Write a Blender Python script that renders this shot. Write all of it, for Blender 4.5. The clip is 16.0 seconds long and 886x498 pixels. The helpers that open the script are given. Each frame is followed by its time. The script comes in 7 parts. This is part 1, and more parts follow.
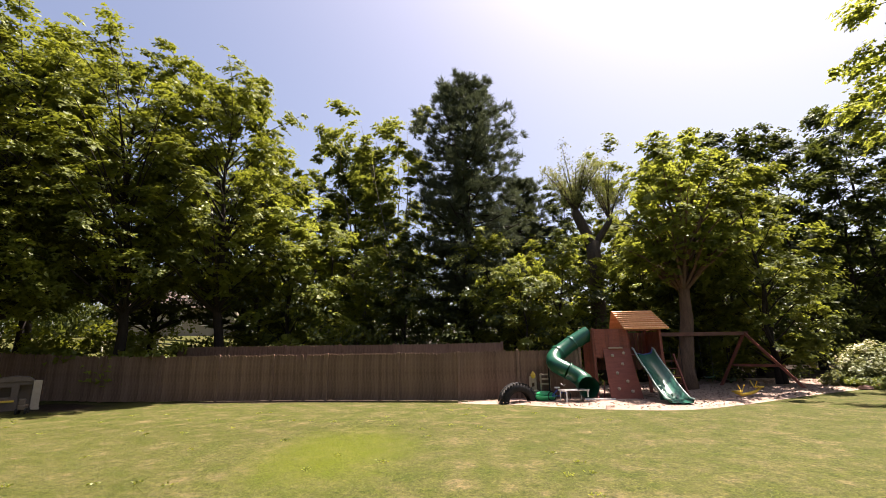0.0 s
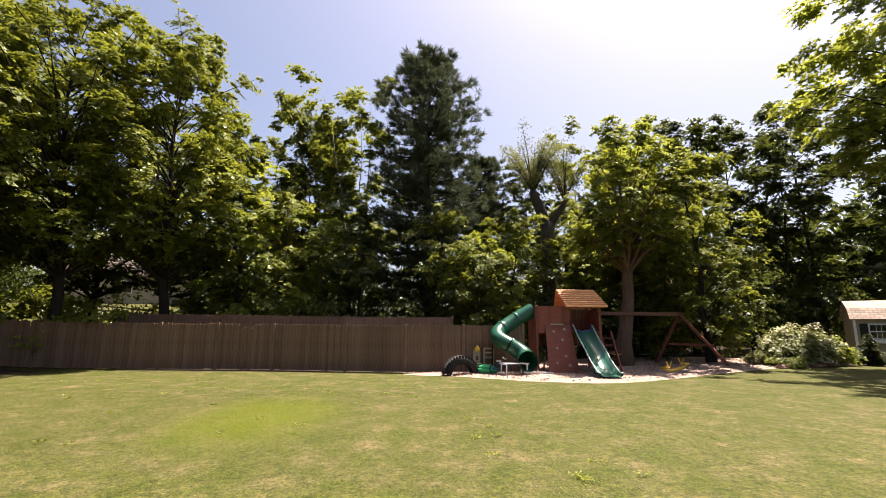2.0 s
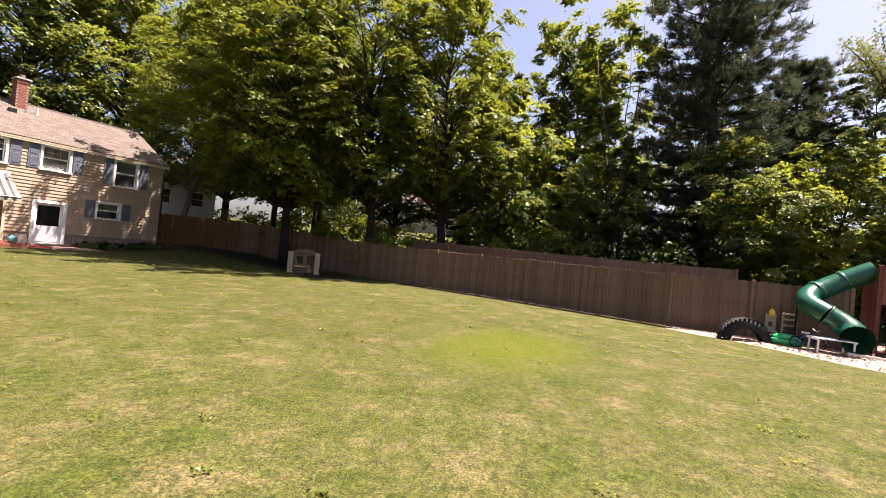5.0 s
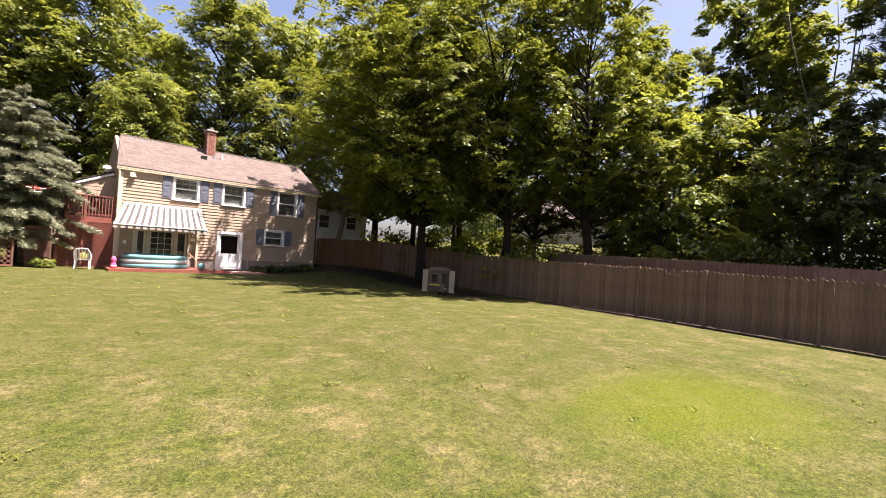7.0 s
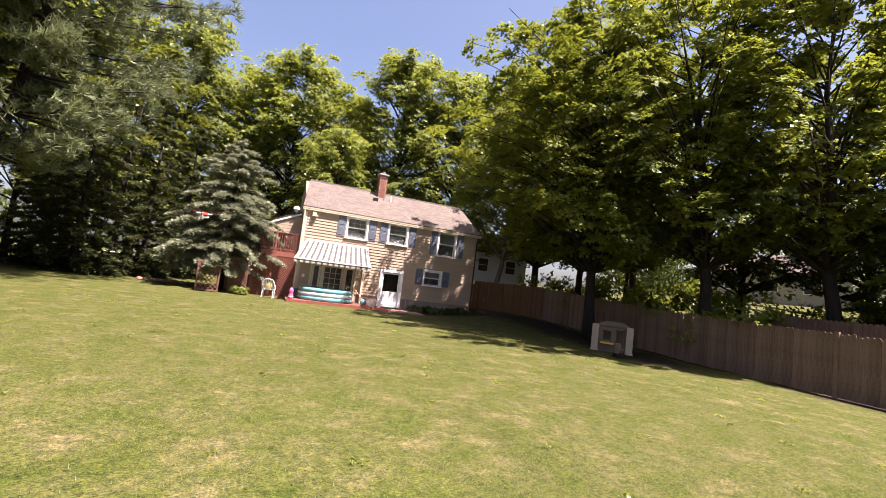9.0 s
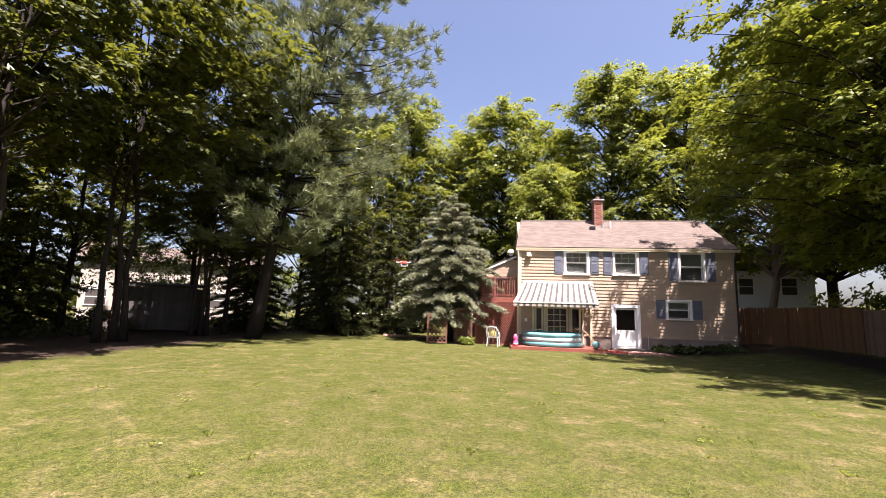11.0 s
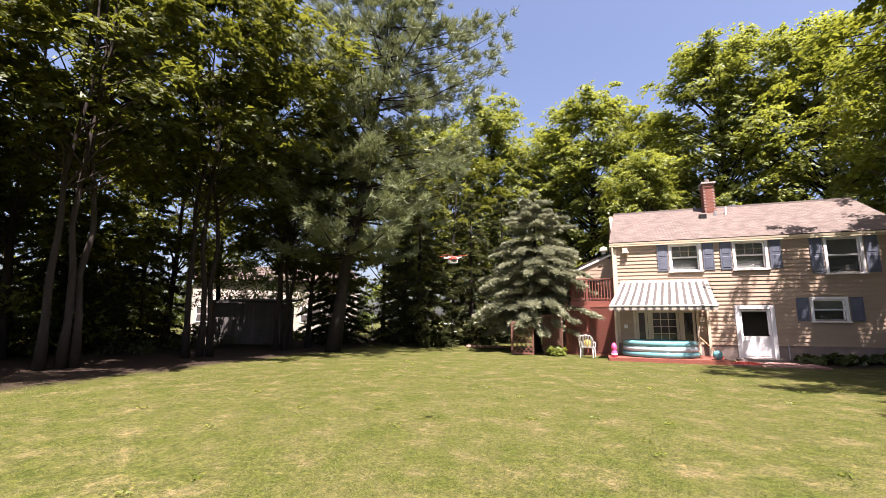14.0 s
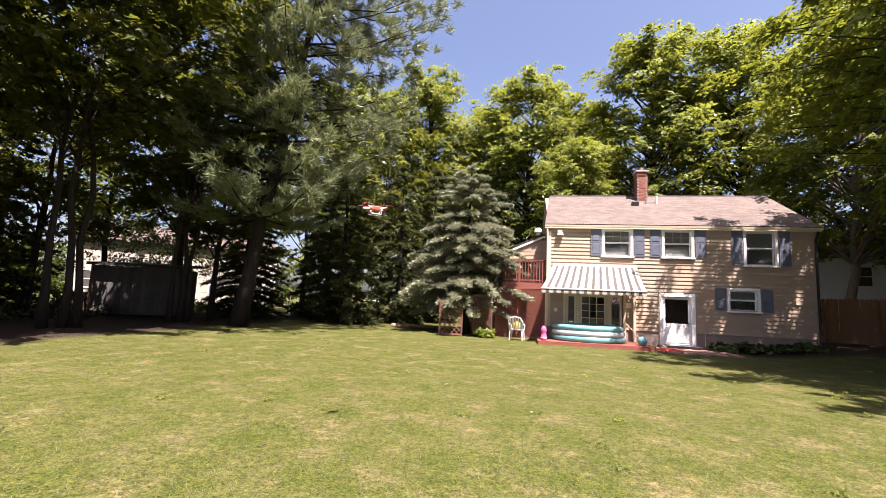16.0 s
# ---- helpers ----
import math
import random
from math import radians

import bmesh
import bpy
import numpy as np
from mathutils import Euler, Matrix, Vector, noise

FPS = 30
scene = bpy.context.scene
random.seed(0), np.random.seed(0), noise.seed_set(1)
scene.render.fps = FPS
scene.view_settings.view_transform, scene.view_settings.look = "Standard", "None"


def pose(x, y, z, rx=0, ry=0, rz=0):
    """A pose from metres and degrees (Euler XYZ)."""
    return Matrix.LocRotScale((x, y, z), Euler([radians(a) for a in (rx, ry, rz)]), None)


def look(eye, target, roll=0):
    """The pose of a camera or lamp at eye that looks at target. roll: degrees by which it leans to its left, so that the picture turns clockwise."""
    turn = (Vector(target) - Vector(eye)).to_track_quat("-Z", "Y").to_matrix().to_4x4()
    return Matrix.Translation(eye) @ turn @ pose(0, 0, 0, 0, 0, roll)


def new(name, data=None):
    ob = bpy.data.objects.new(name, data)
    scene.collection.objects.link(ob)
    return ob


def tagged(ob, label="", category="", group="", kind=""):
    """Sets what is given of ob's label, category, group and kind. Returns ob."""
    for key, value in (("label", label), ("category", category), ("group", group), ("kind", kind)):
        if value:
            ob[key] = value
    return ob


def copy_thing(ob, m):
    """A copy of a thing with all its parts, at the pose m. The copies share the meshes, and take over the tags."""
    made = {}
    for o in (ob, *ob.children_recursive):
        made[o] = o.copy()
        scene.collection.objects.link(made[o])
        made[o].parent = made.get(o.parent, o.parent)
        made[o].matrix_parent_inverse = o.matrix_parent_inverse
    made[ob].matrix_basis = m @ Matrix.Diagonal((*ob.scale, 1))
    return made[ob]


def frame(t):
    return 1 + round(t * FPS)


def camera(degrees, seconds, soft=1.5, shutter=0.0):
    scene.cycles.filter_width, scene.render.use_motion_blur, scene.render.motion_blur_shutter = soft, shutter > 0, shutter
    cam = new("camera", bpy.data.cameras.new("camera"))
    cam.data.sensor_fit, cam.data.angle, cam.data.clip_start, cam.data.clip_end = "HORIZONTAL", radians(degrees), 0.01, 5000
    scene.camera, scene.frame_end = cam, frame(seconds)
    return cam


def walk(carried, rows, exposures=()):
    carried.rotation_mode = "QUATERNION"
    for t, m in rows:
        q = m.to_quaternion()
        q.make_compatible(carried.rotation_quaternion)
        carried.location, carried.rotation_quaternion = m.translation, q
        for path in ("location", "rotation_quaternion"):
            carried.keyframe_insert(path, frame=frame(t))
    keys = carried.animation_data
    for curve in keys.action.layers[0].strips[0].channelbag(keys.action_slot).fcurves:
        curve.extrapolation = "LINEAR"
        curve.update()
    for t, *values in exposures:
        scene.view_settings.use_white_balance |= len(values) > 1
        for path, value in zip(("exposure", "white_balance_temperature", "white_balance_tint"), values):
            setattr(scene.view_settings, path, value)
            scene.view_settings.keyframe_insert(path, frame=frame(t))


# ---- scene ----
PATH = [
    (0, (0.444, -9.013, 1.735), (2.389, -8.998, 2.183), -1.00),
    (0.5, (0.428, -9.204, 1.698), (2.367, -9.206, 2.172), 0.71),
    (1, (0.412, -9.394, 1.662), (2.370, -9.515, 2.035), 0.14),
    (1.5, (0.396, -9.584, 1.626), (2.377, -9.761, 1.825), 2.16),
    (2, (0.380, -9.774, 1.590), (2.343, -9.894, 1.939), 0.39),
    (2.5, (0.488, -9.817, 1.598), (2.450, -9.992, 1.932), 0.43),
    (3, (0.596, -9.861, 1.606), (2.575, -9.971, 1.859), 0.56),
    (3.5, (0.704, -9.904, 1.615), (2.653, -9.719, 2.006), -1.17),
    (4, (0.812, -9.947, 1.623), (2.765, -9.608, 1.875), 0.81),
    (4.5, (0.926, -9.853, 1.625), (2.800, -9.167, 1.747), 4.49),
    (5, (1.039, -9.759, 1.627), (2.791, -8.795, 1.641), 5.68),
    (5.2, (1.084, -9.721, 1.627), (2.786, -8.670, 1.613), 5.93),
    (7.3, (3.034, -8.709, 1.723), (4.321, -7.178, 1.752), 3.08),
    (7.5, (3.170, -8.525, 1.722), (4.411, -6.957, 1.747), 2.95),
    (8, (3.512, -8.066, 1.719), (4.588, -6.380, 1.718), 5.03),
    (8.2, (3.649, -7.882, 1.718), (4.643, -6.148, 1.776), 6.02),
    (10.3, (4.111, -5.782, 1.545), (4.344, -3.802, 1.707), 2.15),
    (10.5, (4.196, -5.631, 1.565), (4.297, -3.639, 1.711), 1.64),
    (11, (4.407, -5.255, 1.618), (4.157, -3.290, 1.900), 1.70),
    (11.5, (4.617, -4.878, 1.670), (4.147, -2.945, 1.880), 0.36),
    (12, (4.679, -4.569, 1.596), (4.062, -2.676, 1.791), 2.20),
    (12.5, (4.741, -4.259, 1.522), (4.131, -2.359, 1.647), 0.33),
    (13, (4.803, -3.950, 1.449), (4.127, -2.071, 1.559), 0.23),
    (13.5, (4.741, -3.721, 1.516), (4.054, -1.850, 1.684), -0.73),
    (14, (4.679, -3.492, 1.584), (4.030, -1.627, 1.902), 0.22),
    (14.5, (4.617, -3.263, 1.652), (3.971, -1.394, 1.952), -0.37),
    (15, (4.515, -2.829, 1.597), (3.895, -0.946, 1.860), -1.22),
    (15.5, (4.414, -2.396, 1.542), (3.874, -0.480, 1.737), -0.14),
    (16, (4.312, -1.963, 1.486), (3.962, -0.008, 1.721), 2.50),
]
cam = camera(90.24, 16.0, soft=0.8)
walk(cam, [(t, look(eye, target, roll)) for t, eye, target, roll in PATH], exposures=((0, 1.9, 6900, 21), (3.5, 1.9, 6900, 21), (5.0, 2.1, 6800, 24), (8, 2.2, 6500, 26), (16, 2.2, 6400, 26)))

# ---- daylight ----
SUN_DIR = Vector((0.645, -0.764, 0.0)).normalized()
SUN_EL = radians(67.3)
world = bpy.data.worlds.new("sky")
scene.world = world
world.use_nodes = True
wn = world.node_tree
sky = wn.nodes.new("ShaderNodeTexSky")
sky.sky_type, sky.sun_disc = "NISHITA", False
sky.sun_elevation = SUN_EL
sky.sun_rotation = math.atan2(SUN_DIR.x, SUN_DIR.y)
sky.air_density, sky.dust_density, sky.ozone_density = 1.0, 3.6, 1.0
wn.links.new(sky.outputs[0], wn.nodes["Background"].inputs[0])
wn.nodes["Background"].inputs[1].default_value = 0.054
sun = new("sun", bpy.data.lights.new("sun", "SUN"))
sun.data.energy, sun.data.angle, sun.data.color = 5.0, radians(0.53), (1.0, 0.94, 0.86)
sun.matrix_world = look(SUN_DIR * 60 + Vector((0, 0, 60 * math.tan(SUN_EL))), (0, 0, 0))

# ---- materials ----
def material(name, c1, c2, scale=6.0, rough=0.7, bump=0.15, bscale=None, metal=0.0, fine=6.0, spread=0.25, spec=0.3, stretch=(1, 1, 1), dirt=None):
    """A surface with two scales of colour variation and a fine relief."""
    m = bpy.data.materials.new(name)
    m.use_nodes = True
    n, l = m.node_tree.nodes, m.node_tree.links
    p = n["Principled BSDF"]
    co = n.new("ShaderNodeTexCoord")
    mp = n.new("ShaderNodeMapping")
    mp.inputs["Scale"].default_value = stretch
    l.new(co.outputs["Object"], mp.inputs[0])
    big, small = n.new("ShaderNodeTexNoise"), n.new("ShaderNodeTexNoise")
    big.inputs["Scale"].default_value, big.inputs["Detail"].default_value = scale, 4
    small.inputs["Scale"].default_value, small.inputs["Detail"].default_value = scale * fine, 3
    l.new(mp.outputs[0], big.inputs[0])
    l.new(mp.outputs[0], small.inputs[0])
    add = n.new("ShaderNodeMath")
    add.operation = "MULTIPLY_ADD"
    add.inputs[1].default_value = 0.5
    l.new(small.outputs[0], add.inputs[0])
    half = n.new("ShaderNodeMath")
    half.operation = "MULTIPLY"
    half.inputs[1].default_value = 0.5
    l.new(big.outputs[0], half.inputs[0])
    l.new(half.outputs[0], add.inputs[2])
    info = n.new("ShaderNodeObjectInfo")
    rnd = n.new("ShaderNodeMath")
    rnd.operation = "MULTIPLY_ADD"
    rnd.inputs[1].default_value = spread
    rnd.inputs[2].default_value = -spread / 2
    l.new(info.outputs["Random"], rnd.inputs[0])
    tot = n.new("ShaderNodeMath")
    l.new(add.outputs[0], tot.inputs[0])
    l.new(rnd.outputs[0], tot.inputs[1])
    ramp = n.new("ShaderNodeValToRGB")
    ramp.color_ramp.elements[0].position, ramp.color_ramp.elements[1].position = 0.3, 0.7
    ramp.color_ramp.elements[0].color, ramp.color_ramp.elements[1].color = (*c1, 1), (*c2, 1)
    l.new(tot.outputs[0], ramp.inputs[0])
    l.new(ramp.outputs[0], p.inputs["Base Color"])
    p.inputs["Roughness"].default_value, p.inputs["Metallic"].default_value = rough, metal
    p.inputs["Specular IOR Level"].default_value = spec
    if bump:
        b = n.new("ShaderNodeBump")
        b.inputs["Strength"].default_value, b.inputs["Distance"].default_value = bump, 0.02
        t = small
        if bscale:
            t = n.new("ShaderNodeTexNoise")
            t.inputs["Scale"].default_value, t.inputs["Detail"].default_value = bscale, 4
            l.new(mp.outputs[0], t.inputs[0])
        l.new(t.outputs[0], b.inputs["Height"])
        l.new(b.outputs[0], p.inputs["Normal"])
    return m


def leaf_material(name, dark, light, glow, amount=0.42, gloss=0.1):
    """Foliage: each leaf its own shade, with light passing through it."""
    m = bpy.data.materials.new(name)
    m.use_nodes = True
    n, l = m.node_tree.nodes, m.node_tree.links
    n.remove(n["Principled BSDF"])
    geo, info, co = n.new("ShaderNodeNewGeometry"), n.new("ShaderNodeObjectInfo"), n.new("ShaderNodeTexCoord")
    noise_t = n.new("ShaderNodeTexNoise")
    noise_t.inputs["Scale"].default_value = 0.55
    l.new(co.outputs["Object"], noise_t.inputs[0])
    a = n.new("ShaderNodeMath")
    a.operation = "MULTIPLY_ADD"
    a.inputs[1].default_value = 0.28
    l.new(geo.outputs["Random Per Island"], a.inputs[0])
    b = n.new("ShaderNodeMath")
    b.operation = "MULTIPLY_ADD"
    b.inputs[1].default_value, b.inputs[2].default_value = 1.2, -0.28
    l.new(noise_t.outputs[0], b.inputs[0])
    l.new(b.outputs[0], a.inputs[2])
    c = n.new("ShaderNodeMath")
    c.operation = "MULTIPLY_ADD"
    c.inputs[1].default_value = 0.2
    l.new(info.outputs["Random"], c.inputs[0])
    l.new(a.outputs[0], c.inputs[2])
    ramp = n.new("ShaderNodeValToRGB")
    ramp.color_ramp.elements[0].position, ramp.color_ramp.elements[1].position = 0.15, 0.95
    ramp.color_ramp.elements[0].color, ramp.color_ramp.elements[1].color = (*dark, 1), (*light, 1)
    l.new(c.outputs[0], ramp.inputs[0])
    tint = n.new("ShaderNodeMix")
    tint.data_type = "RGBA"
    tint.inputs["Factor"].default_value = 0.55
    tint.inputs["B"].default_value = (*glow, 1)
    l.new(ramp.outputs[0], tint.inputs["A"])
    d, t, g = n.new("ShaderNodeBsdfDiffuse"), n.new("ShaderNodeBsdfTranslucent"), n.new("ShaderNodeBsdfGlossy")
    g.inputs["Roughness"].default_value = 0.45
    g.inputs["Color"].default_value = (0.6, 0.65, 0.6, 1)
    l.new(ramp.outputs[0], d.inputs[0])
    l.new(tint.outputs["Result"], t.inputs[0])
    m1, m2 = n.new("ShaderNodeMixShader"), n.new("ShaderNodeMixShader")
    m1.inputs[0].default_value, m2.inputs[0].default_value = amount, gloss
    l.new(d.outputs[0], m1.inputs[1])
    l.new(t.outputs[0], m1.inputs[2])
    l.new(m1.outputs[0], m2.inputs[1])
    l.new(g.outputs[0], m2.inputs[2])
    l.new(m2.outputs[0], n["Material Output"].inputs[0])
    return m


def glass_material(name):
    m = bpy.data.materials.new(name)
    m.use_nodes = True
    p = m.node_tree.nodes["Principled BSDF"]
    p.inputs["Base Color"].default_value = (0.8, 0.85, 0.85, 1)
    p.inputs["Roughness"].default_value, p.inputs["Transmission Weight"].default_value = 0.03, 1.0
    return m


# ---- mesh helpers ----
class Shape:
    """A mesh under construction: vertices and faces."""

    def __init__(self):
        self.v, self.f = [], []

    def add(self, verts, faces, m=None):
        k = len(self.v)
        self.v += [tuple(m @ Vector(p)) if m else tuple(p) for p in verts]
        self.f += [tuple(i + k for i in f) for f in faces]
        return self

    def box(self, x0, x1, y0, y1, z0, z1, m=None):
        v = [(x, y, z) for z in (z0, z1) for y in (y0, y1) for x in (x0, x1)]
        return self.add(v, [(0, 2, 3, 1), (4, 5, 7, 6), (0, 1, 5, 4), (2, 6, 7, 3), (0, 4, 6, 2), (1, 3, 7, 5)], m)

    def beam(self, a, b, w, h, up=(0, 0, 1)):
        """A squared timber from a to b."""
        a, b = Vector(a), Vector(b)
        d = (b - a).normalized()
        s = d.cross(Vector(up))
        s = s.normalized() if s.length > 1e-4 else Vector((1, 0, 0))
        u = s.cross(d)
        v = [p + s * i * w / 2 + u * j * h / 2 for p in (a, b) for j in (-1, 1) for i in (-1, 1)]
        return self.add(v, [(0, 2, 3, 1), (4, 5, 7, 6), (0, 1, 5, 4), (2, 6, 7, 3), (0, 4, 6, 2), (1, 3, 7, 5)])

    def tube(self, path, radii, sides=8, caps=True):
        path = [Vector(p) for p in path]
        k, ring = len(self.v), None
        side = None
        for i, p in enumerate(path):
            d = (path[min(i + 1, len(path) - 1)] - path[max(i - 1, 0)]).normalized()
            if side is None:
                side = d.orthogonal().normalized()
            side = (side - d * side.dot(d)).normalized()
            w = d.cross(side)
            r = radii[i] if isinstance(radii, (list, tuple)) else radii
            self.v += [tuple(p + (side * math.cos(a) + w * math.sin(a)) * r) for a in [math.tau * s / sides for s in range(sides)]]
        for i in range(len(path) - 1):
            for s in range(sides):
                a, b = k + i * sides + s, k + i * sides + (s + 1) % sides
                self.f.append((a, b, b + sides, a + sides))
        if caps:
            self.f.append(tuple(range(k + sides - 1, k - 1, -1)))
            self.f.append(tuple(range(k + (len(path) - 1) * sides, k + len(path) * sides)))
        return self

    def lathe(self, profile, sides=16, m=None):
        """A turned form from (radius, height) pairs."""
        v = [(r * math.cos(math.tau * s / sides), r * math.sin(math.tau * s / sides), z) for r, z in profile for s in range(sides)]
        f = [(i * sides + s, i * sides + (s + 1) % sides, (i + 1) * sides + (s + 1) % sides, (i + 1) * sides + s) for i in range(len(profile) - 1) for s in range(sides)]
        f += [tuple(range(sides - 1, -1, -1)), tuple((len(profile) - 1) * sides + s for s in range(sides))]
        return self.add(v, f, m)

    def prism(self, outline, y0, y1, m=None):
        """An outline in x and z, drawn out along y."""
        k = len(outline)
        v = [(x, y, z) for y in (y0, y1) for x, z in outline]
        f = [tuple(range(k)), tuple(range(2 * k - 1, k - 1, -1))] + [(i, i + k, (i + 1) % k + k, (i + 1) % k) for i in range(k)]
        return self.add(v, f, m)

    def mesh(self, name, mat, smooth=False):
        me = bpy.data.meshes.new(name)
        me.from_pydata(self.v, [], self.f)
        bm = bmesh.new()
        bm.from_mesh(me)
        bmesh.ops.recalc_face_normals(bm, faces=bm.faces)
        bm.to_mesh(me)
        bm.free()
        if smooth:
            me.polygons.foreach_set("use_smooth", [True] * len(me.polygons))
        me.materials.append(mat)
        return me


def thing(name, x, y, z, label, category, rz=0, group="", kind=""):
    """An Empty at a thing's base, to hold its parts."""
    ob = new(name)
    ob.empty_display_size = 0.2
    ob.matrix_basis = pose(x, y, z, 0, 0, rz)
    return tagged(ob, label, category, group, kind)


def part(name, shape, mat, parent, label="", smooth=False, bevel=0.0, at=None):
    me = shape.mesh(name, mat, smooth) if isinstance(shape, Shape) else shape
    ob = new(name, me)
    ob.parent = parent
    if at:
        ob.matrix_basis = at
    if bevel:
        mod = ob.modifiers.new("worn edge", "BEVEL")
        mod.width, mod.segments, mod.limit_method = bevel, 2, "ANGLE"
    return tagged(ob, label)


def fast_mesh(name, verts, faces_n, mat):
    """A mesh of loose faces with the same number of corners each, from an array (faces, corners, 3)."""
    me = bpy.data.meshes.new(name)
    count = verts.shape[0]
    me.vertices.add(count * faces_n)
    me.vertices.foreach_set("co", verts.astype(np.float32).ravel())
    me.loops.add(count * faces_n)
    me.loops.foreach_set("vertex_index", np.arange(count * faces_n, dtype=np.int32))
    me.polygons.add(count)
    me.polygons.foreach_set("loop_start", np.arange(0, count * faces_n, faces_n, dtype=np.int32))
    me.update(calc_edges=True)
    me.materials.append(mat)
    return me


def unit(v):
    return v / np.maximum(np.linalg.norm(v, axis=-1, keepdims=True), 1e-6)
# panels in a darker plastic than the uprights: the shade on them is coloured in


def smoothstep(a, b, v):
    v = np.clip((v - a) / (b - a), 0, 1)
    return v * v * (3 - 2 * v)


def ground_z(x, y):
    """The lie of the land: nearly level lawn, with a bank that rises behind the fence."""
    z = 0.02 - 0.009 * np.clip(x, -20, 20) + 0.004 * np.clip(y, -25, 20) + 0.02 * np.clip(-10 - y, 0, 17.5)
    z = z + 0.5 * smoothstep(12.5, 18.5, x) * smoothstep(4, 16, y)
    return z + 3.2 * smoothstep(21, 46, x) * smoothstep(-6, 10, y)


def gz(x, y):
    return float(ground_z(x, y))


wood_red = material("red stained cedar", (0.14, 0.045, 0.031), (0.25, 0.082, 0.054), 3, 0.65, 0.25, stretch=(1, 1, 6))
wood_dark = material("dark weathered and shaded timber", (0.10, 0.05, 0.035), (0.2, 0.09, 0.06), 3, 0.7, 0.25)
wood_orange = material("orange stained boards", (0.62, 0.27, 0.12), (0.85, 0.46, 0.24), 4, 0.6, 0.2, stretch=(4, 1, 1))
fence_wood = material("grey weathered fence boards", (0.105, 0.066, 0.046), (0.25, 0.165, 0.115), 2.2, 0.85, 0.4, stretch=(6, 6, 0.7), spread=0.18, spec=0.15)
# tan lowered so that the colour holds the maple's shade as well
fence_tan = material("newer tan fence boards, shade included", (0.125, 0.068, 0.034), (0.19, 0.107, 0.056), 2.2, 0.8, 0.3, stretch=(6, 6, 0.7), spec=0.15)
siding = material("tan painted clapboard", (0.305, 0.226, 0.158), (0.375, 0.282, 0.2), 1.5, 0.6, 0.1, stretch=(0.6, 1, 4), spread=0.18)
siding_shed = material("olive tan shed boards", (0.264, 0.229, 0.141), (0.317, 0.273, 0.176), 2, 0.65, 0.1)
white_paint = material("white painted trim", (0.68, 0.67, 0.65), (0.78, 0.77, 0.75), 3, 0.5, 0.08)
cream_paint = material("cream painted trim", (0.52, 0.44, 0.31), (0.6, 0.52, 0.38), 3, 0.5, 0.08)
shutter_blue = material("slate blue painted shutter", (0.085, 0.095, 0.125), (0.125, 0.14, 0.17), 4, 0.55, 0.1)
concrete = material("grey brown foundation", (0.16, 0.12, 0.1), (0.26, 0.2, 0.17), 3, 0.9, 0.3)
stone_red = material("red brown flagstones", (0.2, 0.1, 0.08), (0.34, 0.2, 0.16), 3, 0.85, 0.3)
plastic_green = material("dark green moulded plastic", (0.005, 0.055, 0.03), (0.009, 0.085, 0.05), 3, 0.28, 0.03, spec=0.5)
plastic_green_worn = material("faded green slide bed", (0.012, 0.085, 0.055), (0.032, 0.135, 0.092), 3, 0.25, 0.03, spec=0.5)
slide_edge = material("pale worn green plastic", (0.22, 0.34, 0.29), (0.36, 0.46, 0.41), 4, 0.35, 0.03, spec=0.5)
plastic_blue = material("blue plastic", (0.02, 0.06, 0.28), (0.04, 0.1, 0.4), 4, 0.35, 0.02)
plastic_yellow = material("yellow plastic", (0.572, 0.37, 0.0352), (0.66, 0.458, 0.0704), 4, 0.4, 0.02)
plastic_tan = material("tan plastic", (0.299, 0.238, 0.167), (0.387, 0.317, 0.229), 4, 0.5, 0.03)
plastic_brown_shaded = material("brown plastic with shade in it", (0.10, 0.075, 0.055), (0.16, 0.12, 0.09), 4, 0.5, 0.03)
plastic_white = material("white plastic", (0.66, 0.66, 0.64), (0.75, 0.75, 0.73), 4, 0.4, 0.02)
plastic_pink = material("pink plastic", (0.75, 0.06, 0.2), (0.85, 0.12, 0.28), 4, 0.4, 0.02)
plastic_red = material("red plastic", (0.5, 0.04, 0.03), (0.62, 0.08, 0.05), 4, 0.4, 0.02)
toy_green = material("bright green plastic", (0.02, 0.33, 0.12), (0.04, 0.42, 0.18), 4, 0.4, 0.02)
rubber = material("black tyre rubber", (0.012, 0.012, 0.012), (0.035, 0.033, 0.03), 6, 0.85, 0.3)
black_metal = material("black iron", (0.015, 0.015, 0.015), (0.03, 0.03, 0.03), 6, 0.5, 0.05, metal=0.4)
grey_metal = material("galvanised metal", (0.4, 0.41, 0.42), (0.55, 0.56, 0.57), 6, 0.45, 0.05, metal=0.7)
pool_teal = material("teal inflatable vinyl", (0.10, 0.27, 0.29), (0.16, 0.36, 0.37), 2, 0.25, 0.03, spec=0.5)
pool_pale = material("pale blue inflatable vinyl", (0.36, 0.46, 0.48), (0.46, 0.55, 0.57), 2, 0.25, 0.03, spec=0.5)
brick_mat = material("red chimney brick", (0.19, 0.075, 0.052), (0.31, 0.125, 0.088), 8, 0.9, 0.3, spread=0.5)
mortar = material("grey mortar", (0.3, 0.27, 0.24), (0.4, 0.37, 0.33), 8, 0.95, 0.3)
fabric_cream = material("cream awning canvas", (0.27, 0.25, 0.205), (0.33, 0.305, 0.25), 3, 0.85, 0.1)
fabric_grey = material("grey brown awning stripe", (0.045, 0.04, 0.037), (0.065, 0.058, 0.053), 3, 0.85, 0.1)
# the darkness of unlit interiors is put into this colour
room_dark = material("dark tone of unlit interiors", (0.05, 0.045, 0.04), (0.08, 0.07, 0.06), 2, 0.9, 0)
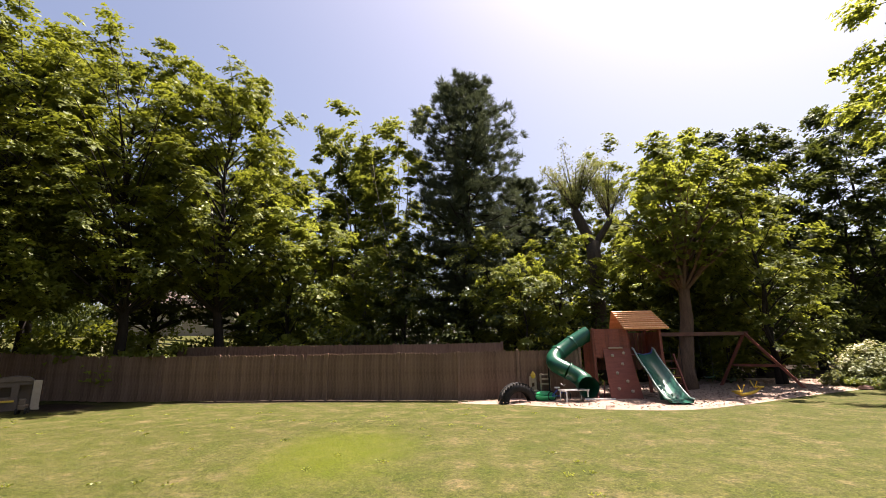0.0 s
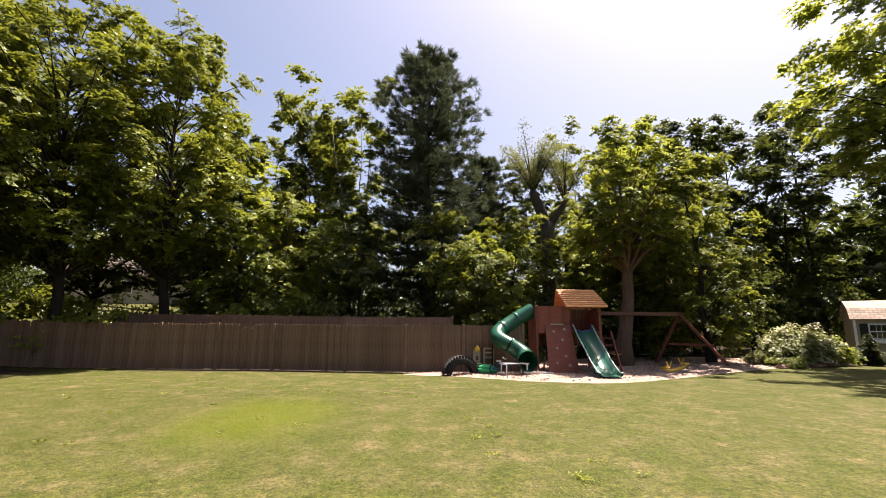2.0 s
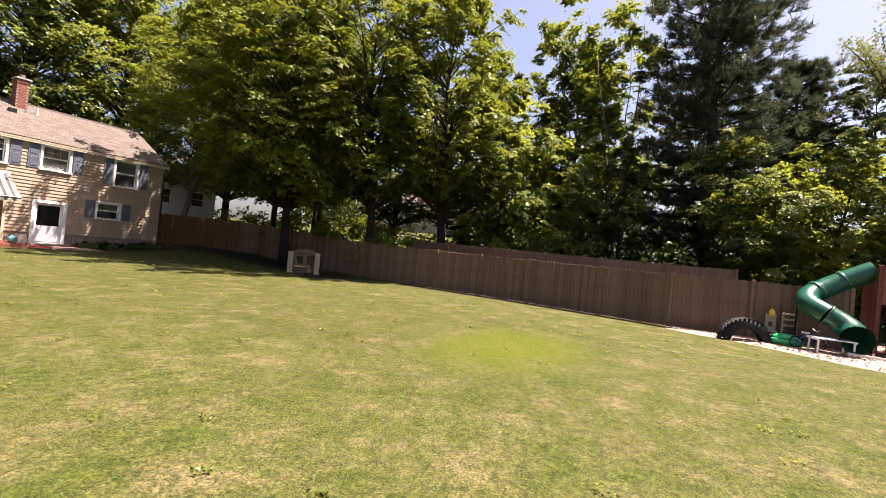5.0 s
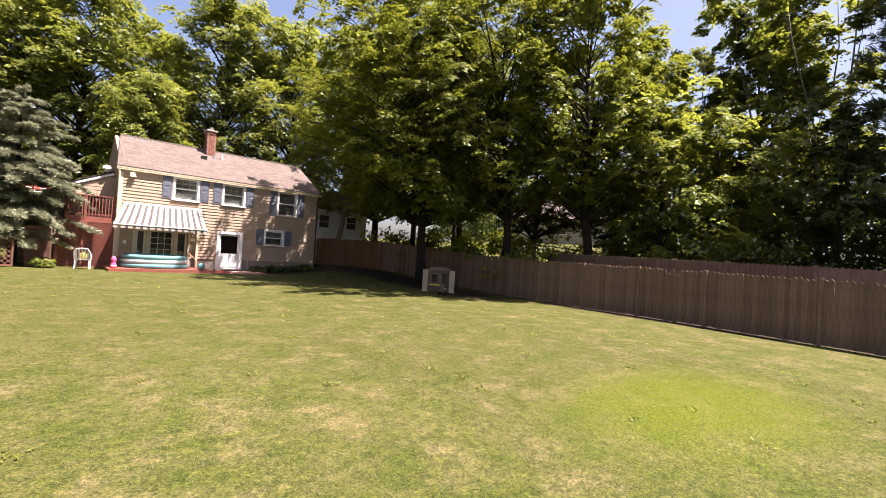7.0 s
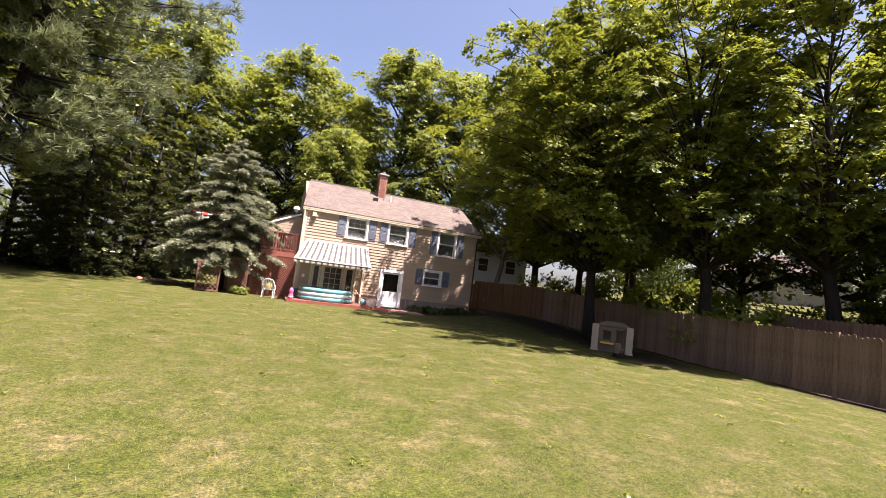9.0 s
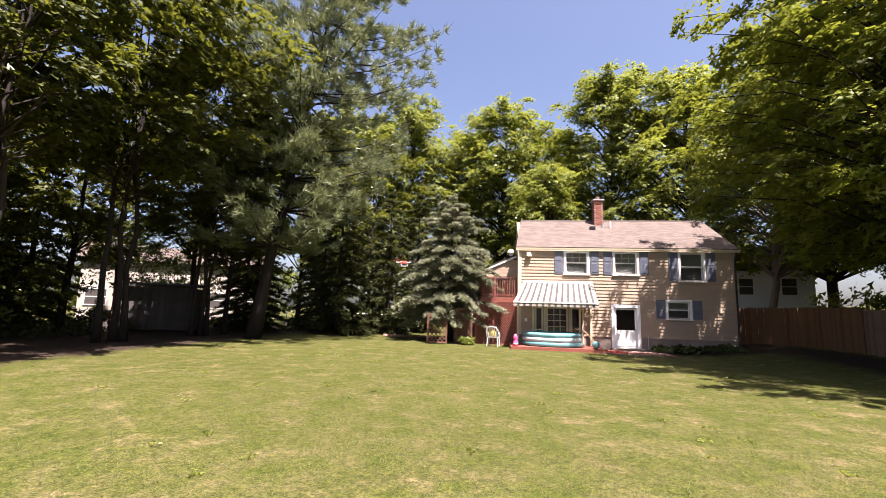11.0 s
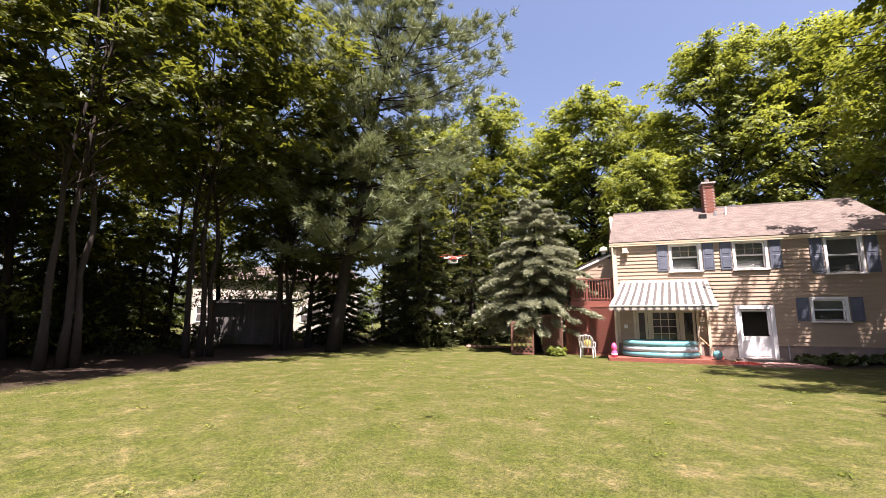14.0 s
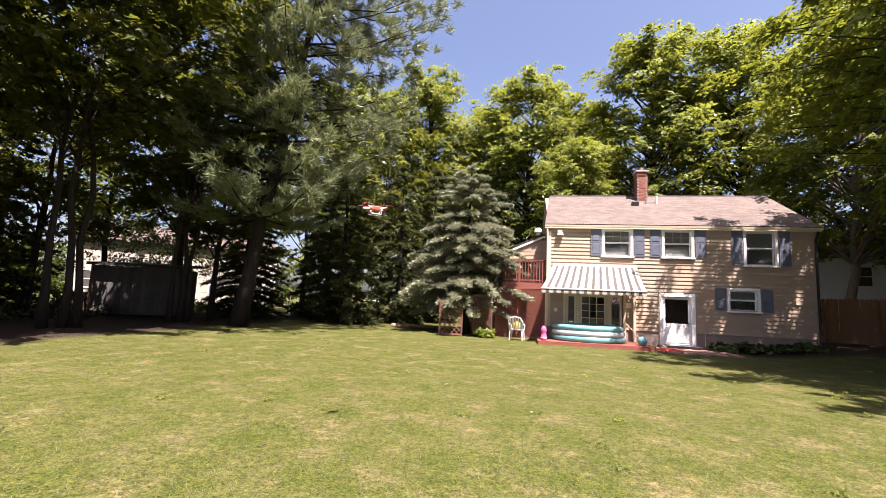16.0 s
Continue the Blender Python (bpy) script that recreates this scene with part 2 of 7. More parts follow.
blind_mat = material("window shade fabric", (0.30, 0.28, 0.24), (0.38, 0.36, 0.31), 3, 0.8, 0.05)
gable_pale = material("pale blue white house siding", (0.62, 0.67, 0.72), (0.7, 0.75, 0.8), 1, 0.6, 0.05)
grey_sheet_mat = material("grey sheet behind the lower pane", (0.13, 0.125, 0.12), (0.19, 0.185, 0.175), 5, 0.9, 0.05, stretch=(6, 1, 0.5))
gable_white = material("cream house siding", (0.36, 0.32, 0.26), (0.44, 0.4, 0.33), 1, 0.6, 0.05)
shack_mat = material("grey weathered shack boards", (0.06, 0.054, 0.05), (0.11, 0.1, 0.094), 2, 0.85, 0.3)
tarp = material("dark roofing felt", (0.03, 0.03, 0.03), (0.06, 0.055, 0.05), 3, 0.85, 0.2)
bark = material("grey brown bark", (0.012, 0.0095, 0.008), (0.04, 0.031, 0.026), 4, 0.95, 0.6, bscale=18, stretch=(3, 3, 0.6))
bark_tan = material("bare tan trunk", (0.085, 0.052, 0.033), (0.2, 0.125, 0.08), 3, 0.9, 0.5, bscale=14, stretch=(3, 3, 0.6))
bark_dim = material("weathered willow bark", (0.03, 0.023, 0.018), (0.085, 0.064, 0.047), 3, 0.95, 0.6, bscale=12, stretch=(3, 3, 0.6))
bark_pale = material("pale birch bark", (0.085, 0.072, 0.058), (0.19, 0.165, 0.14), 3, 0.85, 0.4, stretch=(2, 2, 1))
glass = glass_material("window glass")
leaf_maple = leaf_material("maple leaves", (0.036, 0.052, 0.01), (0.21, 0.235, 0.03), (0.42, 0.46, 0.04), 0.33, 0.03)
# woodland shade is put into this leaf colour, darker than the sunlit ones
leaf_deep = leaf_material("green leaves toned down for shade", (0.022, 0.034, 0.011), (0.075, 0.095, 0.022), (0.15, 0.18, 0.02), 0.35, 0.04)
leaf_bright = leaf_material("bright young leaves", (0.055, 0.08, 0.016), (0.195, 0.225, 0.038), (0.5, 0.54, 0.06), 0.5, 0.03)
leaf_edge = leaf_material("wood edge maple leaves", (0.042, 0.062, 0.014), (0.21, 0.24, 0.045), (0.46, 0.5, 0.05), 0.42, 0.03)
leaf_back = leaf_material("full summer leaves", (0.034, 0.05, 0.012), (0.19, 0.215, 0.04), (0.42, 0.46, 0.05), 0.4, 0.03)
# darker leaf copy for the wood across the lawn: its shade is in the colour
leaf_shade = leaf_material("forest leaves in a shade tone", (0.02, 0.03, 0.01), (0.115, 0.125, 0.024), (0.26, 0.28, 0.022), 0.38, 0.03)
needle_far = leaf_material("dark pine needles", (0.025, 0.036, 0.022), (0.10, 0.12, 0.07), (0.1, 0.12, 0.05), 0.25, 0.03)
leaf_ash = leaf_material("grey green leaves", (0.07, 0.088, 0.03), (0.22, 0.235, 0.085), (0.3, 0.31, 0.08), 0.4, 0.04)
needle_pine = leaf_material("pine needles", (0.06, 0.08, 0.04), (0.2, 0.23, 0.11), (0.2, 0.22, 0.07), 0.3, 0.04)
needle_dark = leaf_material("hemlock needles", (0.022, 0.03, 0.013), (0.085, 0.095, 0.035), (0.1, 0.11, 0.03), 0.25, 0.03)
needle_blue = leaf_material("blue spruce needles", (0.11, 0.125, 0.07), (0.34, 0.35, 0.23), (0.3, 0.31, 0.22), 0.2, 0.04)
petal = leaf_material("cream rhododendron flowers", (0.40, 0.40, 0.24), (0.7, 0.66, 0.48), (0.5, 0.5, 0.3), 0.3, 0.03)


def shingle_material(name, c1, c2, c3, width=0.3, height=0.14):
    """Asphalt shingles: rows of tabs, each its own shade, in the roof's own flat coordinates."""
    m = material(name, c1, c2, 2.5, 0.92, 0.2, bscale=60)
    n, l = m.node_tree.nodes, m.node_tree.links
    uv = n.new("ShaderNodeUVMap")
    b = n.new("ShaderNodeTexBrick")
    b.inputs["Scale"].default_value = 1.0
    b.inputs["Brick Width"].default_value, b.inputs["Row Height"].default_value = width, height
    b.inputs["Mortar Size"].default_value = 0.012
    b.inputs["Color1"].default_value, b.inputs["Color2"].default_value, b.inputs["Mortar"].default_value = (0.5, 0.5, 0.5, 1), (1.15, 1.12, 1.1, 1), (0.22, 0.22, 0.22, 1)
    b.inputs["Bias"].default_value = 0.2
    l.new(uv.outputs[0], b.inputs[0])
    mul = n.new("ShaderNodeMix")
    mul.data_type, mul.blend_type = "RGBA", "MULTIPLY"
    mul.inputs["Factor"].default_value = 0.75
    p = n["Principled BSDF"]
    old = p.inputs["Base Color"].links[0].from_socket
    l.new(old, mul.inputs["A"])
    l.new(b.outputs[0], mul.inputs["B"])
    l.new(mul.outputs["Result"], p.inputs["Base Color"])
    return m


roof_pink = shingle_material("weathered brown pink shingles", (0.0845, 0.0645, 0.0533), (0.129, 0.101, 0.0845), (0.2, 0.14, 0.1))
roof_shed = shingle_material("pale brown shed shingles", (0.36, 0.28, 0.22), (0.44, 0.355, 0.285), (0.3, 0.2, 0.16))

# ---- ground ----
def lawn_material():
    """Mown lawn with dry and lush patches; leaf litter under the woods; a lush ellipse of new grass."""
    m = bpy.data.materials.new("lawn")
    m.use_nodes = True
    n, l = m.node_tree.nodes, m.node_tree.links
    p = n["Principled BSDF"]
    p.inputs["Roughness"].default_value, p.inputs["Specular IOR Level"].default_value = 0.9, 0.1
    co = n.new("ShaderNodeTexCoord")

    def tex(scale, detail=5, rough=0.6):
        t = n.new("ShaderNodeTexNoise")
        t.inputs["Scale"].default_value, t.inputs["Detail"].default_value, t.inputs["Roughness"].default_value = scale, detail, rough
        l.new(co.outputs["Object"], t.inputs[0])
        return t.outputs[0]

    def ramp(v, stops):
        r = n.new("ShaderNodeValToRGB")
        while len(r.color_ramp.elements) < len(stops):
            r.color_ramp.elements.new(0.5)
        for e, (at, c) in zip(r.color_ramp.elements, stops):
            e.position, e.color = at, (*c, 1)
        l.new(v, r.inputs[0])
        return r.outputs[0]

    def mix(f, a, b, kind="MIX"):
        k = n.new("ShaderNodeMix")
        k.data_type, k.blend_type = "RGBA", kind
        for socket, value in ((k.inputs["Factor"], f), (k.inputs["A"], a), (k.inputs["B"], b)):
            if isinstance(value, (int, float)):
                socket.default_value = value
            elif isinstance(value, tuple):
                socket.default_value = (*value, 1)
            else:
                l.new(value, socket)
        return k.outputs["Result"]

    def calc(op, a, b=0.0, c=0.0):
        k = n.new("ShaderNodeMath")
        k.operation = op
        for socket, value in zip(k.inputs, (a, b, c)):
            if isinstance(value, (int, float)):
                socket.default_value = value
            else:
                l.new(value, socket)
        return k.outputs[0]

    def band(v, lo, hi):
        k = n.new("ShaderNodeMapRange")
        k.interpolation_type = "SMOOTHSTEP"
        k.inputs["From Min"].default_value, k.inputs["From Max"].default_value = lo, hi
        l.new(v, k.inputs["Value"])
        return k.outputs[0]

    sep = n.new("ShaderNodeSeparateXYZ")
    l.new(co.outputs["Object"], sep.inputs[0])
    X, Y = sep.outputs[0], sep.outputs[1]
    base = ramp(tex(1.5, 9, 0.74), [(0.30, (0.030, 0.042, 0.006)), (0.42, (0.043, 0.051, 0.009)), (0.54, (0.060, 0.060, 0.018)), (0.68, (0.112, 0.090, 0.044))])
    blades = ramp(tex(42, 5, 0.8), [(0.38, (0.48, 0.52, 0.44)), (0.5, (0.95, 0.96, 0.92)), (0.63, (1.7, 1.64, 1.6))])
    tufts = ramp(tex(11, 7, 0.8), [(0.36, (0.5, 0.6, 0.48)), (0.5, (1.0, 1.0, 1.0)), (0.64, (1.5, 1.4, 1.32))])
    col = mix(1.0, mix(1.0, base, blades, "MULTIPLY"), tufts, "MULTIPLY")
    wob = calc("MULTIPLY_ADD", tex(0.9, 7, 0.7), 2.0, -1.0)
    # new grass
    dx, dy = calc("DIVIDE", calc("SUBTRACT", X, 9.5), 2.1), calc("DIVIDE", calc("SUBTRACT", Y, -6.9), 1.2)
    r2 = calc("ADD", calc("ADD", calc("MULTIPLY", dx, dx), calc("MULTIPLY", dy, dy)), wob)
    lush = calc("SUBTRACT", 1.0, band(r2, -0.7, 2.5))
    col = mix(calc("MULTIPLY", lush, 0.82), col, mix(1.0, (0.064, 0.08, 0.003), blades, "MULTIPLY"))
    # litter under the trees, its colour also darkened to carry the shade there
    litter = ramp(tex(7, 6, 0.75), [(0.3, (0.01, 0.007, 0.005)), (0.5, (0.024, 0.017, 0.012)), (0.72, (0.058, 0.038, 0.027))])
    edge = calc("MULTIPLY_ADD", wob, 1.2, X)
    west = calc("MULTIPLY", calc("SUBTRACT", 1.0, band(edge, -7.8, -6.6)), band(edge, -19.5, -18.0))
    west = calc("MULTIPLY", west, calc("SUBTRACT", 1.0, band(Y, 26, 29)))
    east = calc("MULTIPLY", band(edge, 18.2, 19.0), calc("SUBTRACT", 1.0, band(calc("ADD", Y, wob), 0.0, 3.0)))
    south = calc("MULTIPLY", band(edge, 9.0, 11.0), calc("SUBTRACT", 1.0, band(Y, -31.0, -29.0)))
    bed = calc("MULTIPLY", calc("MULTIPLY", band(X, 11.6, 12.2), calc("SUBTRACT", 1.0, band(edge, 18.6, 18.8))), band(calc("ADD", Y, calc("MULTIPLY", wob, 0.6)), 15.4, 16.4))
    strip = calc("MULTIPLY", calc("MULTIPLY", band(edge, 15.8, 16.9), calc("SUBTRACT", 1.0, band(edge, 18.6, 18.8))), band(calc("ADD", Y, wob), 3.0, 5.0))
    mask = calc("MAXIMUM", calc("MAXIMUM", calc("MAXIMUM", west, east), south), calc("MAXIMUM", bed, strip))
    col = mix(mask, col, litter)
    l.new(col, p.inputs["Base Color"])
    b = n.new("ShaderNodeBump")
    b.inputs["Strength"].default_value, b.inputs["Distance"].default_value = 0.3, 0.02
    l.new(tex(60, 4, 0.7), b.inputs["Height"])
    l.new(b.outputs[0], p.inputs["Normal"])
    return m


def spaced(core, step, far):
    inner = list(np.arange(core[0], core[1] + step, step))
    out = [step * 1.35 ** k for k in range(1, 40)]
    acc = np.cumsum(out)
    acc = acc[acc < far]
    return np.array([core[0] - a for a in acc[::-1]] + inner + [inner[-1] + a for a in acc])


xs, ys = spaced((-20, 48), 1.0, 1500), spaced((-34, 45), 1.0, 1500)
gx, gy = np.meshgrid(xs, ys)
gzz = ground_z(gx, gy)
verts = np.stack([gx.ravel(), gy.ravel(), gzz.ravel()], 1)
nx, ny = len(xs), len(ys)
faces = [(j * nx + i, j * nx + i + 1, (j + 1) * nx + i + 1, (j + 1) * nx + i) for j in range(ny - 1) for i in range(nx - 1)]
me = bpy.data.meshes.new("ground")
me.from_pydata(verts.tolist(), [], faces)
me.polygons.foreach_set("use_smooth", [True] * len(me.polygons))
lawn = lawn_material()
me.materials.append(lawn)
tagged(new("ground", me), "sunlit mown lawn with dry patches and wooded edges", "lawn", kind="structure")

# mown grass blades, thickest along the walk
rng = np.random.default_rng(5)
count = 330000
spots = np.array([(0.5, -9.5), (1.0, -9.6), (3.3, -8.3), (4.0, -5.0), (4.3, -3.0), (4.3, -2.0)])
home = spots[rng.integers(0, len(spots), count)]
ang, rad = rng.uniform(-0.75, 2.4, count), 2.4 + 15.0 * rng.uniform(0, 1, count) ** 1.4
bx, by = home[:, 0] + rad * np.cos(ang), home[:, 1] + rad * np.sin(ang)
ok = (bx < 13.2) & (by < 14.5) & (by > -20)
bx, by, rad = bx[ok], by[ok], rad[ok]
count = len(bx)
d = rng.normal(0, 1, (count, 3))
d[:, 2] = np.abs(d[:, 2]) * 0.4 + 0.15
d /= np.linalg.norm(d, axis=1, keepdims=True)
side = np.cross(d, (0, 0, 1)) * (0.0012 + 0.00042 * rad)[:, None]
ln = rng.uniform(0.02, 0.045, count)[:, None]
foot = np.stack([bx, by, ground_z(bx, by) + 0.002], 1)
blade = np.stack([foot - side, foot + side, foot + d * ln], 1)
grass_leaf = leaf_material("grass_leaf", (0.051, 0.063, 0.011), (0.148, 0.14, 0.054), (0.155, 0.15, 0.032), 0.4, 0.02)
lush_leaf = leaf_material("lush_grass_leaf", (0.05, 0.068, 0.005), (0.1, 0.115, 0.01), (0.2, 0.235, 0.01), 0.25, 0.02)
inner = ((bx - 9.5) / 2.1) ** 2 + ((by + 6.9) / 1.2) ** 2 < 0.6 + rng.normal(0, 0.8, count)
tagged(new("grass", fast_mesh("grass", blade[~inner], 3, grass_leaf)), "short mown grass blades on the lawn", "grass", kind="stuff")
tagged(new("grass", fast_mesh("grass", blade[inner], 3, lush_leaf)), "lush bright green patch of new grass", "grass", kind="stuff")


# small weeds and clover tufts scattered over the lawn
rng = np.random.default_rng(6)
wx, wy = rng.uniform(-3, 16, 170), rng.uniform(-14, 13, 170)
wx, wy = np.repeat(wx, 14) + rng.normal(0, 0.05, 170 * 14), np.repeat(wy, 14) + rng.normal(0, 0.05, 170 * 14)
at = np.stack([wx, wy, ground_z(wx, wy) + rng.uniform(0.015, 0.045, len(wx))], 1)
way = rng.normal(0, 1, (len(wx), 3))
way[:, 2] = np.abs(way[:, 2]) * 0.3
side = np.cross(way, rng.normal(0, 1, way.shape))
way, side = way / np.linalg.norm(way, axis=1, keepdims=True) * 0.04, side / np.linalg.norm(side, axis=1, keepdims=True) * 0.016
tagged(new("lawn_weeds", fast_mesh("lawn_weeds", np.stack([at - side, at + side, at + way], 1), 3, leaf_bright)), "small yellow green weeds and clover in the lawn", "weeds", kind="stuff")

# ---- trees ----
def leaf_faces(rng, pos, normal, size, aspect=0.75):
    """Pointed leaves at pos, facing normal."""
    k = len(pos)
    t = unit(np.cross(normal, rng.normal(0, 1, (k, 3))))
    b = np.cross(normal, t)
    s = (size * rng.uniform(0.6, 1.3, k))[:, None]
    return np.stack([pos + t * s * 0.6, pos + b * s * aspect / 2 - t * s * 0.4, pos - b * s * aspect / 2 - t * s * 0.4], 1)


def spray_leaves(rng, centres, radii, per, size, flat=0.75, up=0.4, out_from=None):
    """Leaves gathered in flattened sprays round the given centres."""
    k = len(centres)
    c, r = np.repeat(centres, per, 0), np.repeat(radii, per)[:, None]
    d = unit(rng.normal(0, 1, (k * per, 3))) * rng.uniform(0.05, 1, (k * per, 1)) ** 0.4
    d[:, 2] = np.where(d[:, 2] > 0, d[:, 2] * flat, d[:, 2] * flat * 0.6)
    d *= rng.uniform(0.75, 1.3, (k * per, 1))
    # loose twigs that stick out of the spray
    d *= np.where(rng.uniform(0, 1, (k * per, 1)) < 0.08, 1.45, 1.0)
    stretch = np.repeat(rng.uniform(0.65, 1.4, (k, 2)), per, 0)
    d[:, :2] *= stretch
    middle = out_from if out_from is not None else centres.mean(0)
    out = unit(c - middle)
    tilt = np.array([0, 0, up]) + out * 0.55 + rng.normal(0, 0.42, (k * per, 3))
    pos = c + d * r
    pos[:, 2] -= 0.25 * (d[:, :2] ** 2).sum(1) * r[:, 0]
    return leaf_faces(rng, pos, unit(tilt), size)


def fan_leaves(rng, centres, outward, radii, per, size, droop=0.45):
    """Flat leafy fans, one above the other, each hanging a little outwards, as maples carry them."""
    k = len(centres)
    out = unit(outward * np.array([1, 1, 0.0]) + rng.normal(0, 0.25, (k, 3)) * np.array([1, 1, 0.0]))
    nrm = unit(np.array([0, 0, 1.0]) + out * (droop * rng.uniform(0.3, 1.7, k))[:, None] + rng.normal(0, 0.16, (k, 3)))
    t = unit(out - nrm * (out * nrm).sum(1, keepdims=True))
    b = np.cross(nrm, t)
    n = k * per
    idx = np.repeat(np.arange(k), per)
    a = rng.uniform(0, math.tau, n)
    q = np.sqrt(rng.uniform(0, 1, n))
    fingers = 0.72 + 0.34 * np.cos(rng.integers(4, 7, k)[idx] * a + rng.uniform(0, 6, k)[idx])
    u, v = q * np.cos(a) * fingers * 1.3, q * np.sin(a) * fingers * rng.uniform(0.65, 1.05, k)[idx]
    r = radii[idx][:, None]
    pos = centres[idx] + (t[idx] * u[:, None] + b[idx] * v[:, None]) * r
    pos += nrm[idx] * (rng.normal(0, 0.07, n) - 0.16 * (u * u + v * v))[:, None] * r
    tilt = nrm[idx] + (t[idx] * u[:, None] + b[idx] * v[:, None]) * 0.3 + rng.normal(0, 0.3, (n, 3))
    return leaf_faces(rng, pos, unit(tilt), size)


def broadleaf(name, x, y, height, low, radius, thick, seed, leaf, label, sprays=220, per=150, size=0.2, lean=(0, 0), bark_of=None, full=0.6, stems=1, category="tree", limbs=26, spray=0.19, fork=0.3, droop=0.45, shift=(0, 0), wide=0.4):
    """A broad-leaved tree: tapering trunk, forking boughs, and leaf fans in layers along the outer part of each bough."""
    rng = np.random.default_rng(seed)
    root = thing(name, x, y, gz(x, y) - 0.06, label, category)
    wood = Shape()
    top = height * 0.88
    paths = []
    for s in range(stems):
        off = np.array([0.0, 0.0]) if s == 0 else rng.normal(0, 0.35, 2)
        bend = np.array(lean) + (rng.normal(0, 0.02, 2) if s == 0 else rng.normal(0, 0.12, 2))
        path, w = [], np.zeros(2)
        for k in range(11):
            z = top * k / 10
            w = w + rng.normal(0, 0.007 * height, 2) * (k > 1)
            path.append(np.array([off[0] + bend[0] * z + w[0], off[1] + bend[1] * z + w[1], z]))
        wood.tube(path, [thick * (1.4 if k == 0 else 1.0) * (1 - 0.92 * (k / 10) ** 0.9) / (1 if stems == 1 else 1.25) for k in range(11)], 9)
        paths.append(path)
    phase, lobes = rng.uniform(0, 6, 3), rng.integers(2, 5)
    tips = max(16, sprays // 4)
    u = np.clip((np.arange(tips) + rng.uniform(0, 1, tips)) / tips, 0, 1)
    a = np.arange(tips) * 2.399963 + rng.normal(0, 0.35, tips)
    prof = np.clip(1 - (np.abs(u - wide) / np.where(u > wide, 1.02 - wide, wide * 1.25)) ** 2.2, 0.03, 1) ** (full * 0.9)
    rr = radius * prof * (1 + 0.16 * np.sin(lobes * a + phase[0]) + 0.1 * np.sin(23 * u + phase[1])) * rng.uniform(0.62, 1.08, tips)
    zz = low + u * (height - low) - 0.04 * rr
    fans = max(2, int(sprays * 3.2 / tips))
    cs, outs = [], []
    twigs = tips if limbs > 20 else tips // 2
    for i in range(tips):
        path = paths[i % stems]
        pz, px_, py_ = [p[2] for p in path], [p[0] for p in path], [p[1] for p in path]
        ax = np.array([np.interp(zz[i], pz, px_), np.interp(zz[i], pz, py_)])
        ax = ax + np.array(shift) * math.sin(math.pi * min(1.0, max(0.0, u[i])))
        tip = np.array([ax[0] + rr[i] * math.cos(a[i]), ax[1] + rr[i] * math.sin(a[i]), zz[i]])
        z0 = min(max(low * 0.75, zz[i] - 0.55 * rr[i] - fork * 2.0), top * 0.95)
        b = np.array([np.interp(z0, pz, px_), np.interp(z0, pz, py_), z0])
        mid = b * 0.45 + tip * 0.55 + np.array([0, 0, 0.1 * np.linalg.norm(tip - b)]) + rng.normal(0, 0.12, 3)
        if i < twigs:
            t0 = max(0.02, thick * 0.36 * (1 - 0.75 * z0 / top))
            wood.tube([b, (b + mid) / 2 + rng.normal(0, 0.06, 3), mid, tip], [t0, t0 * 0.72, t0 * 0.45, 0.012], 5, False)
        f = rng.uniform(0.38, 1.06, fans)
        c = np.where(f[:, None] < 0.55, b + (mid - b) * (f / 0.55)[:, None], mid + (tip - mid) * ((f - 0.55) / 0.45)[:, None])
        d = unit(tip - b)
        side = np.array([-d[1], d[0], 0.0])
        c = c + side * (rng.normal(0, 0.20, fans) * rr[i] * (1.25 - f))[:, None] + rng.normal(0, 0.14, (fans, 3)) * np.array([1, 1, 1.3])
        cs.append(c)
        outs.append(np.tile(d, (fans, 1)) + side * rng.normal(0, 0.5, fans)[:, None])
    c, outs = np.concatenate(cs), np.concatenate(outs)
    radii = radius * spray * rng.uniform(0.5, 1.05, len(c))
    count = max(8, int(sprays * per / len(c)))
    faces = fan_leaves(rng, c, outs, radii, count, size, droop)
    part("trunk", wood, bark_of or bark, root, smooth=True)
    part("crown", fast_mesh("crown", faces, 3, leaf), leaf, root)
    return root


def needle_blades(rng, pos, direction, length, width, level=0.0):
    """Thin flat blades from pos along direction; level lays them flat."""
    k = len(pos)
    d = unit(direction)
    s = unit(np.cross(d, rng.normal(0, 1, (k, 3)) * (1 - level) + np.array([0, 0, 1.6]) * level)) * (width / 2)
    ln = (length * rng.uniform(0.7, 1.2, k))[:, None]
    return np.stack([pos - s, pos + s, pos + d * ln], 1)


